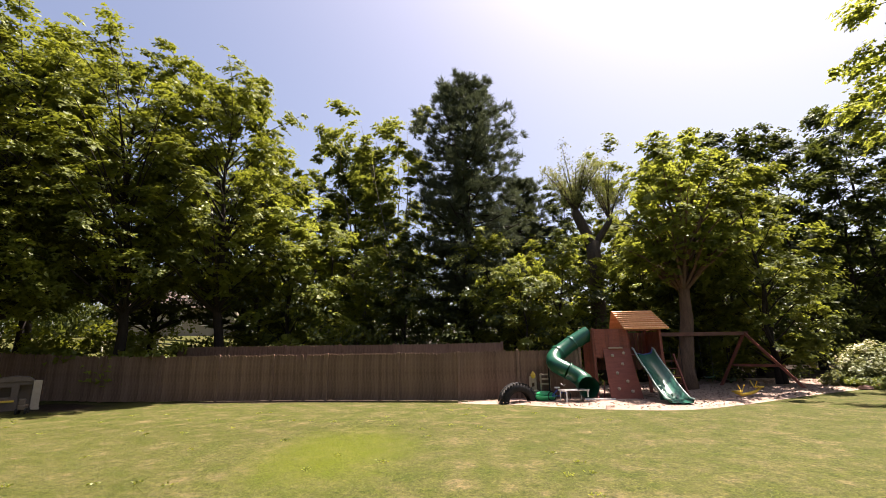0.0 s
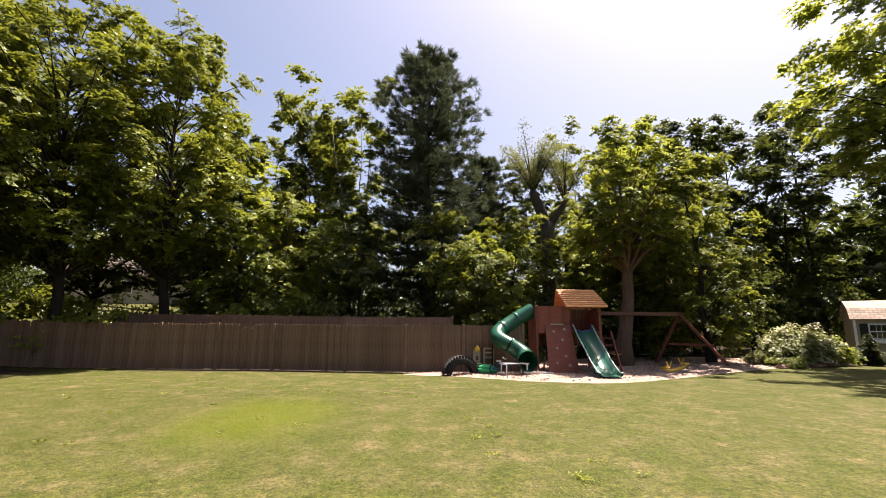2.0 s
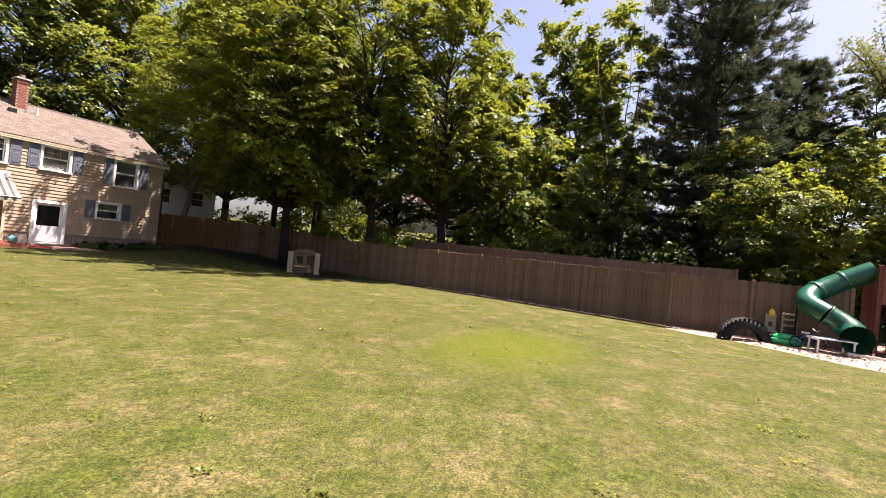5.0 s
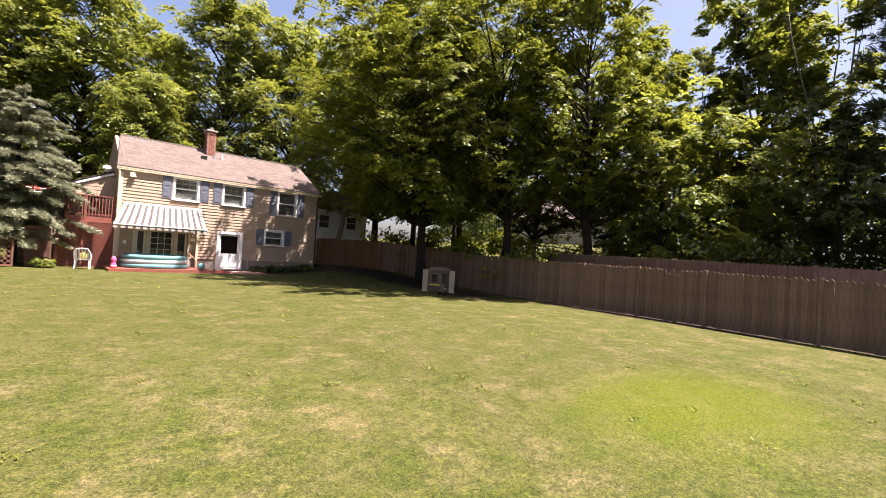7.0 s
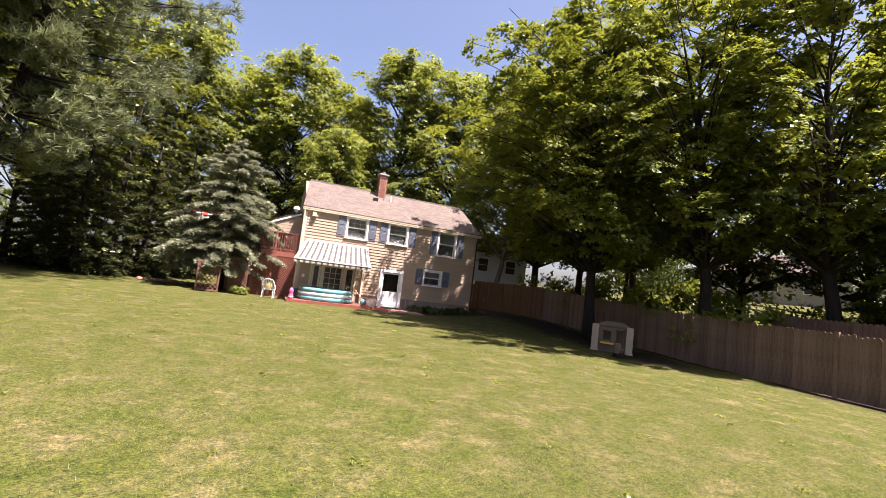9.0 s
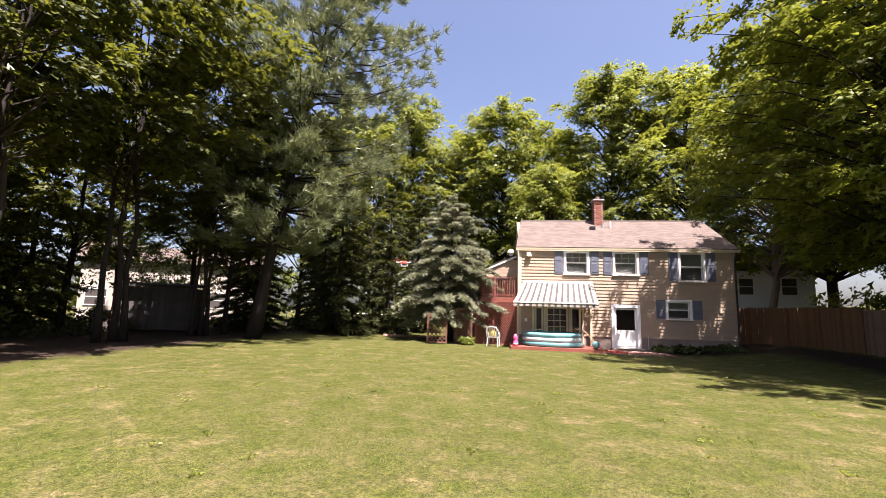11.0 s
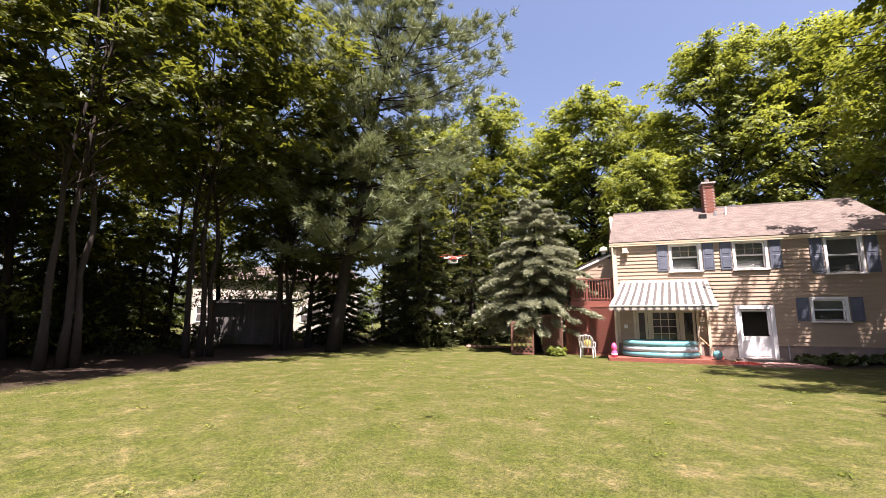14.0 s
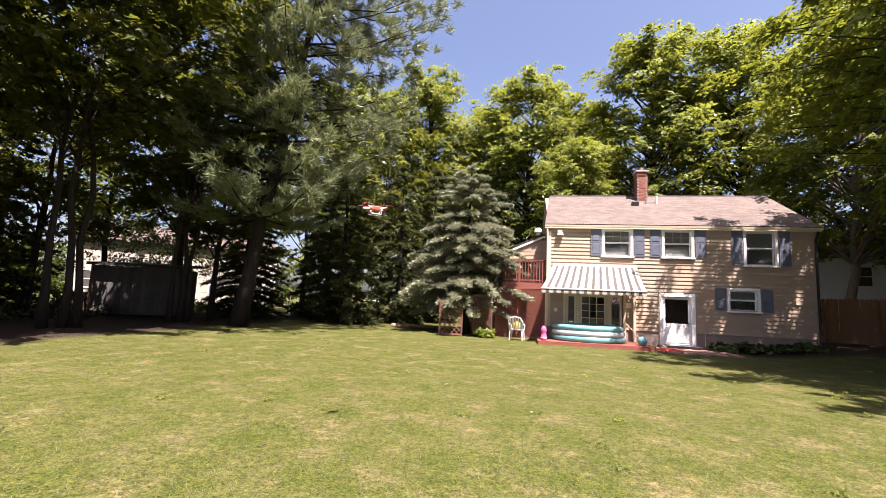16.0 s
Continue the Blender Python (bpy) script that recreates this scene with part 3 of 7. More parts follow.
def pine(name, x, y, height, low, radius, thick, seed, leaf, label, whorls=20, arms=6, tufts=9, blades=34, length=0.3, width=0.035, rise=0.25, lean=(0, 0), droop=0.0, taper=0.85, bare=0.3, bark_of=None):
    """A pine: whorls of limbs that carry tufts of long needles."""
    rng = np.random.default_rng(seed)
    root = thing(name, x, y, gz(x, y) - 0.06, label, "tree")
    wood, path = Shape(), []
    for k in range(10):
        z = height * 0.97 * k / 9
        path.append(np.array([lean[0] * z + rng.normal(0, 0.05), lean[1] * z + rng.normal(0, 0.05), z]))
    wood.tube(path, [thick * (1.3 if k == 0 else 1) * (1 - 0.93 * k / 9) for k in range(10)], 9)
    pos, way = [], []
    for w in range(whorls):
        u = (w + rng.uniform(-0.3, 0.3)) / whorls
        z = low + np.clip(u, 0, 1) * (height - low) * 0.97
        v = min(max(u, 0.0), 1.0)
        reach = radius * (1 - v ** 2.4 * taper) * (0.62 + 0.38 * min(1, v * 4)) * math.sqrt(max(0.04, 1 - v ** 7)) * rng.uniform(0.72, 1.12)
        for k in range(arms):
            a = math.tau * k / arms + rng.uniform(-0.5, 0.5) + w
            ln = reach * rng.uniform(0.55, 1.15)
            b = np.array([np.interp(z, [p[2] for p in path], [p[j] for p in path]) for j in (0, 1)] + [z])
            d = np.array([math.cos(a), math.sin(a), 0])
            end = b + d * ln + np.array([0, 0, ln * (rise * rng.uniform(0.4, 1.4) - droop)])
            mid = (b + end) / 2 + np.array([0, 0, -0.06 * ln])
            wood.tube([b, mid, end], [thick * 0.18 * (1 - 0.7 * u) + 0.012, thick * 0.1 * (1 - 0.7 * u) + 0.01, 0.008], 5, False)
            s = rng.uniform(bare, 1.05, tufts)
            at = b + (end - b) * s[:, None] + np.array([0, 0, -0.06 * ln]) * (4 * s * (1 - s))[:, None]
            sidew = np.cross(d, (0, 0, 1))
            at += sidew * (rng.normal(0, 0.16, tufts) * ln * (1.1 - s * 0.6))[:, None] + rng.normal(0, 0.06, (tufts, 3))
            pos.append(np.repeat(at, blades, 0))
            out = d * 0.75 + np.array([0, 0, 0.45 - droop])
            way.append(out + rng.normal(0, 0.62, (tufts * blades, 3)))
    pos, way = np.concatenate(pos), np.concatenate(way)
    pos = pos + rng.normal(0, 0.07, pos.shape)
    part("trunk", wood, bark_of or bark, root, smooth=True)
    part("crown", fast_mesh("crown", needle_blades(rng, pos, way, length, width), 3, leaf), leaf, root)
    return root


def spruce(name, x, y, height, radius, seed, leaf, label, whorls=24, low=0.5, width=0.055, length=0.2, arms_low=16, per=70, category="tree", power=0.6, shelf=0.12):
    """A spruce: shelves of slightly hanging boughs, each a flat plate of short needles, with dark gaps between the shelves."""
    rng = np.random.default_rng(seed)
    root = thing(name, x, y, gz(x, y) - 0.06, label, category)
    wood = Shape().tube([(0, 0, height * k / 6) for k in range(7)], [0.2 * (1 - 0.95 * k / 6) for k in range(7)], 9)
    pos, way = [], []
    for w in range(whorls):
        u = w / (whorls - 1)
        z = low + u * (height - low) * 0.97
        reach = radius * (1 - u) ** power * (0.8 + 0.2 * min(1, 5 * u)) + 0.12
        arms = max(5, int(arms_low * (1 - u * 0.6)))
        for k in range(arms):
            a = math.tau * (k + rng.uniform(-0.35, 0.35)) / arms + w * 0.7
            ln = reach * rng.uniform(0.62, 1.15)
            d = np.array([math.cos(a), math.sin(a), 0])
            zb = z + rng.normal(0, shelf)
            up = 0.25 * (u > 0.7)
            wood.tube([(0, 0, zb), tuple(d * ln * 0.6 + np.array([0, 0, zb - 0.1 * ln + up * ln * 0.6])), tuple(d * ln + np.array([0, 0, zb - 0.23 * ln + up * ln]))], [0.03 * (1.1 - u), 0.018 * (1.1 - u), 0.005], 4, False)
            m = max(14, int(per * ln / radius) + 8)
            s = rng.uniform(0.1, 1.04, m) ** 0.6
            sidew = np.cross(d, (0, 0, 1))
            lobe = 0.75 + 0.4 * np.cos(s * 17 + rng.uniform(0, 6))
            spread_w = rng.uniform(-1, 1, m) * (0.05 + 0.34 * ln * np.minimum(1, s * 1.4) * (1.1 - s) * lobe)
            at = d * (ln * s)[:, None] + sidew * spread_w[:, None]
            at[:, 2] += zb + 0.03 * ln * s - 0.26 * ln * s * s + up * ln * s - 0.3 * np.abs(spread_w)
            reps = 7
            pos.append(np.repeat(at, reps, 0) + rng.normal(0, 0.03, (m * reps, 3)))
            side_way = d * 0.9 + sidew * np.sign(spread_w)[:, None] * 0.55 + np.array([0, 0, 0.08])
            way.append(np.repeat(side_way, reps, 0) + rng.normal(0, 0.4, (m * reps, 3)))
    pos, way = np.concatenate(pos), np.concatenate(way)
    part("trunk", wood, bark, root, smooth=True)
    part("crown", fast_mesh("crown", needle_blades(rng, pos, way, length, width, 0.6), 3, leaf), leaf, root)
    return root


def again(tree, x, y, rz=0.0, s=1.0, sz=None, label=""):
    """The same tree elsewhere, turned and scaled."""
    ob = copy_thing(tree, pose(x, y, gz(x, y) - 0.06, 0, 0, rz) @ Matrix.Diagonal((s, s, sz or s, 1)))
    return tagged(ob, label)


# the yard's own maples, by the fence
maple_a = broadleaf("maple_tree", 17.7, 9.0, 16.4, 4.1, 5.6, 0.26, 11, leaf_maple, "tall leafy maple with a dark trunk inside the fence", 450, 240, 0.16, lean=(-0.03, 0.05), spray=0.13, shift=(-1.9, 1.9), wide=0.6)
maple_b = broadleaf("maple_tree", 20.4, 5.6, 17.0, 5.0, 5.2, 0.26, 12, leaf_maple, "broad sunlit maple standing behind the board fence", 340, 220, 0.16, spray=0.13, wide=0.6, shift=(-1.4, 0.2))
maple_e = broadleaf("maple_tree", 23.4, 2.6, 17.6, 5.2, 4.8, 0.28, 15, leaf_maple, "tall dark-trunked maple at the back of the fence", 340, 220, 0.16, spray=0.13, wide=0.6, shift=(-1.4, 0.2))
maple_c = broadleaf("maple_tree", 21.0, 24.4, 20.0, 5.2, 6.4, 0.25, 13, leaf_back, "tall spreading maple with a pale trunk beside the house", 340, 190, 0.2, bark_of=bark_pale, spray=0.145)
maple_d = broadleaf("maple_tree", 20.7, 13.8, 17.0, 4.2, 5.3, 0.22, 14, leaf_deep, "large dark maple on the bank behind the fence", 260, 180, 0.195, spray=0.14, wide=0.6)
# trees behind the fence and the play area
young = broadleaf("young_tree", 24.6, -0.4, 11.3, 1.2, 4.0, 0.15, 21, leaf_bright, "young tree with bright leaves to the ground behind the fence", 130, 180, 0.19, spray=0.17)
birch = broadleaf("birch_tree", 31.6, -3.2, 20.0, 5.0, 3.3, 0.15, 22, leaf_back, "tall thin birch clump with pale stems in the woods", 150, 150, 0.21, bark_of=bark_pale, stems=3, full=0.45, limbs=16)
big_pine = pine("white_pine", 28.4, -10.4, 21.4, 3.4, 4.9, 0.42, 31, needle_far, "tall dark white pine rising over the woods", 22, 9, 17, 30, 0.38, 0.05, rise=0.14, taper=0.3, bare=0.2)


def lopped_tree(x, y, seed):
    """An old lopped willow: a thick trunk, two blunt limbs and thin new shoots with hanging leaves."""
    rng = np.random.default_rng(seed)
    root = thing("old_willow", x, y, gz(x, y) - 0.06, "old lopped willow with a forked trunk and thin grey green shoots", "tree")
    wood = Shape().tube([(0, 0, 0), (0.02, 0.03, 2.5), (-0.02, 0.0, 5.6), (0, 0.0, 7.8)], [0.52, 0.42, 0.38, 0.38], 11)
    wood.tube([(0, 0, 7.4), (0.02, 0.3, 8.3), (0, 0.75, 9.4), (0, 0.85, 9.7)], [0.34, 0.31, 0.28, 0.2], 10)
    wood.tube([(0, 0, 7.3), (0.05, -0.4, 8.0), (0, -0.95, 8.8), (0, -1.2, 9.3)], [0.24, 0.2, 0.17, 0.14], 9)
    tips, shoots = [], Shape()
    for k in range(46):
        b = np.array([0, 0.8, 9.5]) if k % 5 < 3 else np.array([0, -1.1, 9.1])
        a, ln = rng.uniform(0, math.tau), rng.uniform(1.0, 4.0)
        out = np.array([math.cos(a), math.sin(a), 0]) * ln * rng.uniform(0.2, 0.55)
        mid, end = b + out * 0.6 + np.array([0, 0, ln * 0.6]), b + out * 1.15 + np.array([0, 0, ln * 0.95])
        shoots.tube([b, mid, end], [0.045, 0.028, 0.01], 5, False)
        tips += [mid * (1 - t) + end * t for t in (0.1, 0.55, 1.0)]
    part("trunk", wood, bark_dim, root, smooth=True)
    tagged(part("new_growth", shoots, bark_dim, root), "thin new shoots", kind="stuff")
    tips = np.array(tips)
    faces = spray_leaves(rng, tips, rng.uniform(0.3, 0.6, len(tips)), 70, 0.11, flat=1.0, up=0.2)
    part("crown", fast_mesh("crown", faces, 3, leaf_ash), leaf_ash, root)


lopped_tree(25.1, -17.4, 23)
play_tree = broadleaf("oak_tree", 19.8, -18.9, 11.6, 5.6, 3.4, 0.38, 24, leaf_bright, "tree with a bare tan trunk behind the playset", 170, 180, 0.16, bark_of=bark_tan, lean=(0.0, -0.12), spray=0.17, fork=1.2)
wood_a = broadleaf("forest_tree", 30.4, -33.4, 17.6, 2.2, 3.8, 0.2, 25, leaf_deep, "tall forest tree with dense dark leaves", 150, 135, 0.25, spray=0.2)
wood_b = broadleaf("forest_tree", 24.9, -22.6, 12.5, 1.6, 3.2, 0.2, 26, leaf_back, "leafy forest tree behind the swing frame", 120, 180, 0.2, stems=2, spray=0.23)
shed_tree = broadleaf("maple_tree", 15.0, -31.6, 24.0, 9.0, 6.8, 0.32, 27, leaf_bright, "leafy maple with yellow green leaves beside the shed", 260, 240, 0.21, spray=0.13)
for spec in ((26.0, 8.0, 40, 0.85), (28.0, 17.5, 200, 1.0), (33, 6.0, 95, 0.95)):
    again(maple_d, *spec, label="leafy maple on the bank behind the fence")
for spec in ((25.8, -2.6, 70, 0.85), (24.3, -15.0, 190, 0.74), (23.0, -13.0, 20, 0.6), (24.4, -19.8, 300, 0.7), (33.0, -14.8, 280, 1.1), (22.6, -22.6, 130, 0.6)):
    again(young, *spec, label="leafy understory tree in the woods behind the fence")
for spec in ((33.4, -5.6, 130, 1.02), (31.8, 0.6, 300, 0.85), (28.2, -6.4, 45, 0.8), (29.8, -21.0, 210, 0.8), (26.2, -22.8, 100, 0.66)):
    again(birch, *spec, label="thin forest tree with bare lower stems")
for spec in ((30.0, 3.4, 60, 0.95), (35.0, -2.0, 150, 1.05), (25.4, -6.4, 240, 0.5), (32.5, -18.0, 330, 0.82), (33.0, -41.5, 75, 1.2), (27.0, -43.5, 10, 1.15), (19.0, -44.0, 100, 1.1), (37.0, -10.5, 265, 1.0), (36.0, -28.0, 20, 1.0), (26.4, -26.6, 140, 0.85), (31.0, -36.5, 220, 0.95)):
    again(wood_a, *spec, label="dark leafy tree in the woods behind the play area")
for spec in ((28.2, -19.4, 80, 0.85), (24.6, -21.4, 120, 0.68), (20.6, -23.4, 250, 0.75), (29.0, -26.4, 30, 1.0), (25.2, -12.8, 200, 0.7)):
    again(wood_b, *spec, label="low shaded tree in the woods behind the play area")
again(big_pine, 32.6, -14.6, 70, 0.72, label="smaller dark pine behind the tall one")

# the wood on the other side of the lawn
yard_pine = pine("white_pine", -6.9, 14.3, 21.5, 4.4, 6.2, 0.3, 32, needle_pine, "tall white pine with feathery grey green tufts at the lawn edge", 21, 8, 20, 34, 0.36, 0.042, rise=0.16, lean=(0.15, 0.03), taper=0.4)
hemlock = spruce("hemlock_tree", -5.0, 20.2, 9.6, 2.7, 33, needle_dark, "dense dark hemlock in the shade beside the spruce", 17, 0.3, 0.085, 0.26, 11, 34)
blue = spruce("blue_spruce", 1.8, 19.1, 8.2, 3.2, 34, needle_blue, "dense blue green spruce with layered boughs", 15, 1.5, 0.06, 0.19, 19, 150, power=0.55, shelf=0.08)
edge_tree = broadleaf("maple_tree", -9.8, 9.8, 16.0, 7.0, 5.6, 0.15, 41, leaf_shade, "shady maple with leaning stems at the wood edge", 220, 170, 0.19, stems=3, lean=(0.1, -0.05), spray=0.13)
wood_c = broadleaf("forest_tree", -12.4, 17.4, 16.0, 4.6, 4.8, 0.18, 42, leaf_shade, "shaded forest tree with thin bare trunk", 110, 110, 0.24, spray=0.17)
for spec in ((-7.4, 23.6, 0, 0.9), (-2.8, 23.4, 140, 1.0), (-9.8, 19.4, 60, 0.8), (-1.6, 27.4, 250, 1.1), (-12.6, 23.0, 310, 0.9), (-17.5, 6.0, 30, 0.9), (-19.5, 10.5, 100, 1.05), (-16.5, 1.0, 200, 0.95), (-21.0, 2.5, 270, 1.1), (-22.5, 15.0, 10, 0.95), (-18.2, 13.5, 160, 0.95), (-15.6, 8.4, 230, 0.8)):
    again(hemlock, *spec, label="dense dark hemlock among the trees")
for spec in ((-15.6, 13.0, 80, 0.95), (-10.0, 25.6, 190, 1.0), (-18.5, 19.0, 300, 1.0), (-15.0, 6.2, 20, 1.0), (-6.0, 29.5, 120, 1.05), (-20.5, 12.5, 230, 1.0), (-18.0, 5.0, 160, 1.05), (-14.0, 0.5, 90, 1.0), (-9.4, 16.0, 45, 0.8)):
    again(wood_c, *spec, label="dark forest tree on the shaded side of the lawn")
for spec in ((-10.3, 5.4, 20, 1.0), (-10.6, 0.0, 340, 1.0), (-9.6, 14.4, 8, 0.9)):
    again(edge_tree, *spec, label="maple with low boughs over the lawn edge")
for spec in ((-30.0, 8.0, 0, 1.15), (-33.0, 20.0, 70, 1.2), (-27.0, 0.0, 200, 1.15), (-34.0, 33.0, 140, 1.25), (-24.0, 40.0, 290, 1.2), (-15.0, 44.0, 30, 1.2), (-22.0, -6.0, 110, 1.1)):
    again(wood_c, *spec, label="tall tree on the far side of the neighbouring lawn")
# behind the house
back_a = broadleaf("maple_tree", -4.5, 38.4, 24.0, 5.0, 5.6, 0.4, 51, leaf_back, "tall sunlit maple behind the house", 560, 100, 0.27, full=0.42, spray=0.2)
back_b = broadleaf("oak_tree", 4.8, 39.0, 23.6, 5.0, 5.8, 0.4, 52, leaf_edge, "tall rounded oak behind the house", 560, 100, 0.27, full=0.42, spray=0.2)
for tree, *spec in ((back_a, 14.4, 35.0, 120, 1.02), (back_b, 20.4, 33.5, 60, 0.98), (back_a, 27.5, 28.5, 300, 0.95), (back_a, 0.6, 44.0, 200, 0.95), (back_b, -11.0, 36.0, 220, 0.92), (back_b, 10.5, 44.5, 15, 0.95), (back_a, 33.0, 22.0, 30, 0.9), (back_b, 8.6, 32.5, 100, 0.62)):
    again(tree, *spec, label="tall leafy tree standing behind the houses")


def thicket(name, boxes, sprays, per, size, leaf, label, seed, top=2.6, floor=0.1, wide=1.0):
    """Undergrowth too mixed to count: sprays of leaves over thin stems."""
    rng = np.random.default_rng(seed)
    cs = []
    for x0, x1, y0, y1, share in boxes:
        k = int(sprays * share)
        x, y = rng.uniform(x0, x1, k), rng.uniform(y0, y1, k)
        cs.append(np.stack([x, y, ground_z(x, y) + floor + rng.uniform(0, 1, k) ** 1.3 * top], 1))
    c = np.concatenate(cs)
    faces = spray_leaves(rng, c, rng.uniform(0.35, 0.9, len(c)) * wide, per, size, flat=0.6, out_from=c.mean(0))
    tagged(new(name, fast_mesh(name, faces, 3, leaf)), label, "undergrowth", kind="stuff")


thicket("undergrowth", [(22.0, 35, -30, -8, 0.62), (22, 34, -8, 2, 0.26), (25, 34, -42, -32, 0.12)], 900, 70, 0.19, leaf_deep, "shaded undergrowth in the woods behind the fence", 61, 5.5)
# leaves in the dark hemlock colour, which stands in for deeper shade
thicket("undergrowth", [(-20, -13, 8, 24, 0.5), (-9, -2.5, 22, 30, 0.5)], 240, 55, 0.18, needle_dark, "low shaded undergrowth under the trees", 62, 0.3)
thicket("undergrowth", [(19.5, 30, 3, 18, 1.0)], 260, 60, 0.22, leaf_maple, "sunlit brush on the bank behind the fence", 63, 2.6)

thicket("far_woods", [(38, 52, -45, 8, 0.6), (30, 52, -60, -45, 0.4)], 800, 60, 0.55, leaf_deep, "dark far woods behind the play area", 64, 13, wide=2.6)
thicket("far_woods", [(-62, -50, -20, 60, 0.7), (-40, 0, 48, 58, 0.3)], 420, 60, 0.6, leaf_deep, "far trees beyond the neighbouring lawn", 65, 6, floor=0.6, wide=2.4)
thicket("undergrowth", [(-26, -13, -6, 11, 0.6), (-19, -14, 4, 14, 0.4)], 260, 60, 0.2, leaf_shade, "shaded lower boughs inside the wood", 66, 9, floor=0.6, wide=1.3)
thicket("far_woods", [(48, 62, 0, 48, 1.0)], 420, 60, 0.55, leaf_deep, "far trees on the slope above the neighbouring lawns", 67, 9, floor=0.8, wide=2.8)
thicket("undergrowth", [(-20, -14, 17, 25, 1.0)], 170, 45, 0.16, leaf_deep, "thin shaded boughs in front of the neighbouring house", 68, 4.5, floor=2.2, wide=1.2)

# ---- the house ----
FY = 17.9  # front wall plane
HX0, HX1, HBACK = 5.5, 15.95, 25.6
WALL_TOP = 5.0


def holes_wall(shape, x0, x1, z0, z1, y0, y1, holes):
    """A wall along x, in one piece, with openings (x0, x1, z0, z1) going through it."""
    xs = sorted({x0, x1, *[h[0] for h in holes if x0 < h[0] < x1], *[h[1] for h in holes if x0 < h[1] < x1]})
    zs = sorted({z0, z1, *[h[2] for h in holes if z0 < h[2] < z1], *[h[3] for h in holes if z0 < h[3] < z1]})
    nx_, nz_ = len(xs) - 1, len(zs) - 1

    def solid(i, j):
        if not (0 <= i < nx_ and 0 <= j < nz_):
            return False
        cx, cz = (xs[i] + xs[i + 1]) / 2, (zs[j] + zs[j + 1]) / 2
        return not any(h[0] <= cx <= h[1] and h[2] <= cz <= h[3] for h in holes)

    index, verts, faces = {}, [], []

    def at(i, k, j):
        if (i, k, j) not in index:
            index[i, k, j] = len(verts)
            verts.append((xs[i], (y0, y1)[k], zs[j]))
        return index[i, k, j]

    for i in range(nx_):
        for j in range(nz_):
            if solid(i, j):
                faces.append((at(i, 0, j), at(i + 1, 0, j), at(i + 1, 0, j + 1), at(i, 0, j + 1)))
                faces.append((at(i, 1, j), at(i, 1, j + 1), at(i + 1, 1, j + 1), at(i + 1, 1, j)))
                for di, dj, p, q in ((-1, 0, (i, j), (i, j + 1)), (1, 0, (i + 1, j), (i + 1, j + 1)), (0, -1, (i, j), (i + 1, j)), (0, 1, (i, j + 1), (i + 1, j + 1))):
                    if not solid(i + di, j + dj):
                        faces.append((at(p[0], 0, p[1]), at(q[0], 0, q[1]), at(q[0], 1, q[1]), at(p[0], 1, p[1])))
    return shape.add(verts, faces)


house = thing("house", 0, 0, 0, "two-storey tan clapboard house with blue shutters and brown shingle roof", "house")
WINDOWS = [(7.74, 9.01, 3.67, 4.97), (10.16, 11.42, 3.67, 4.97), (13.3, 14.56, 3.41, 4.97), (12.63, 13.85, 1.54, 2.54)]
DOOR = (10.03, 11.42, 0.1, 2.23)
FRENCH = (6.25, 8.6, 0.2, 2.12)
openings = [(a + 0.09, b - 0.09, c + 0.1, d - 0.1) for a, b, c, d in WINDOWS] + [(DOOR[0] + 0.13, DOOR[1] - 0.13, 0.1, DOOR[3] - 0.13), FRENCH]
wall = part("front_wall", holes_wall(Shape(), HX0, HX1, 0.62, WALL_TOP, FY + 0.02, FY + 0.2, openings), siding, house)
part("side_wall", Shape().prism([(FY + 0.2, -0.2), (HBACK, -0.2), (HBACK, WALL_TOP), (21.75, 7.2), (FY + 0.2, WALL_TOP)], -HX1, -HX1 + 0.18, Matrix.Rotation(radians(90), 4, "Z")), siding, house)
part("side_wall", Shape().prism([(FY + 0.2, -0.2), (HBACK, -0.2), (HBACK, WALL_TOP), (21.75, 7.2), (FY + 0.2, WALL_TOP)], -HX0 - 0.18, -HX0, Matrix.Rotation(radians(90), 4, "Z")), siding, house)
part("back_wall", Shape().box(HX0 + 0.18, HX1 - 0.18, HBACK - 0.18, HBACK, -0.2, WALL_TOP), siding, house)
part("foundation", holes_wall(Shape(), HX0, HX1, -0.3, 0.62, FY - 0.0, FY + 0.2, [(DOOR[0] + 0.13, DOOR[1] - 0.13, 0.1, 0.62), (FRENCH[0], FRENCH[1], 0.2, 0.62)]), concrete, house, "brown painted concrete foundation")
# dark sheet behind the windows, in place of the shaded room
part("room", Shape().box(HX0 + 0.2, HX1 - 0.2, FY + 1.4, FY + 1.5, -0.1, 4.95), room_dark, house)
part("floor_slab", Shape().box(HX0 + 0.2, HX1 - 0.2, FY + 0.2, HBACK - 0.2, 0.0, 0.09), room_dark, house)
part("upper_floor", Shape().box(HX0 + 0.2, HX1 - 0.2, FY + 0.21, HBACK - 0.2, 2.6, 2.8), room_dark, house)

# roof: two slopes with their own flat coordinates for the shingles
RIDGE_Y, RIDGE_Z, EAVE_Y, EAVE_Z = 21.75, 7.32, 17.8, 5.1


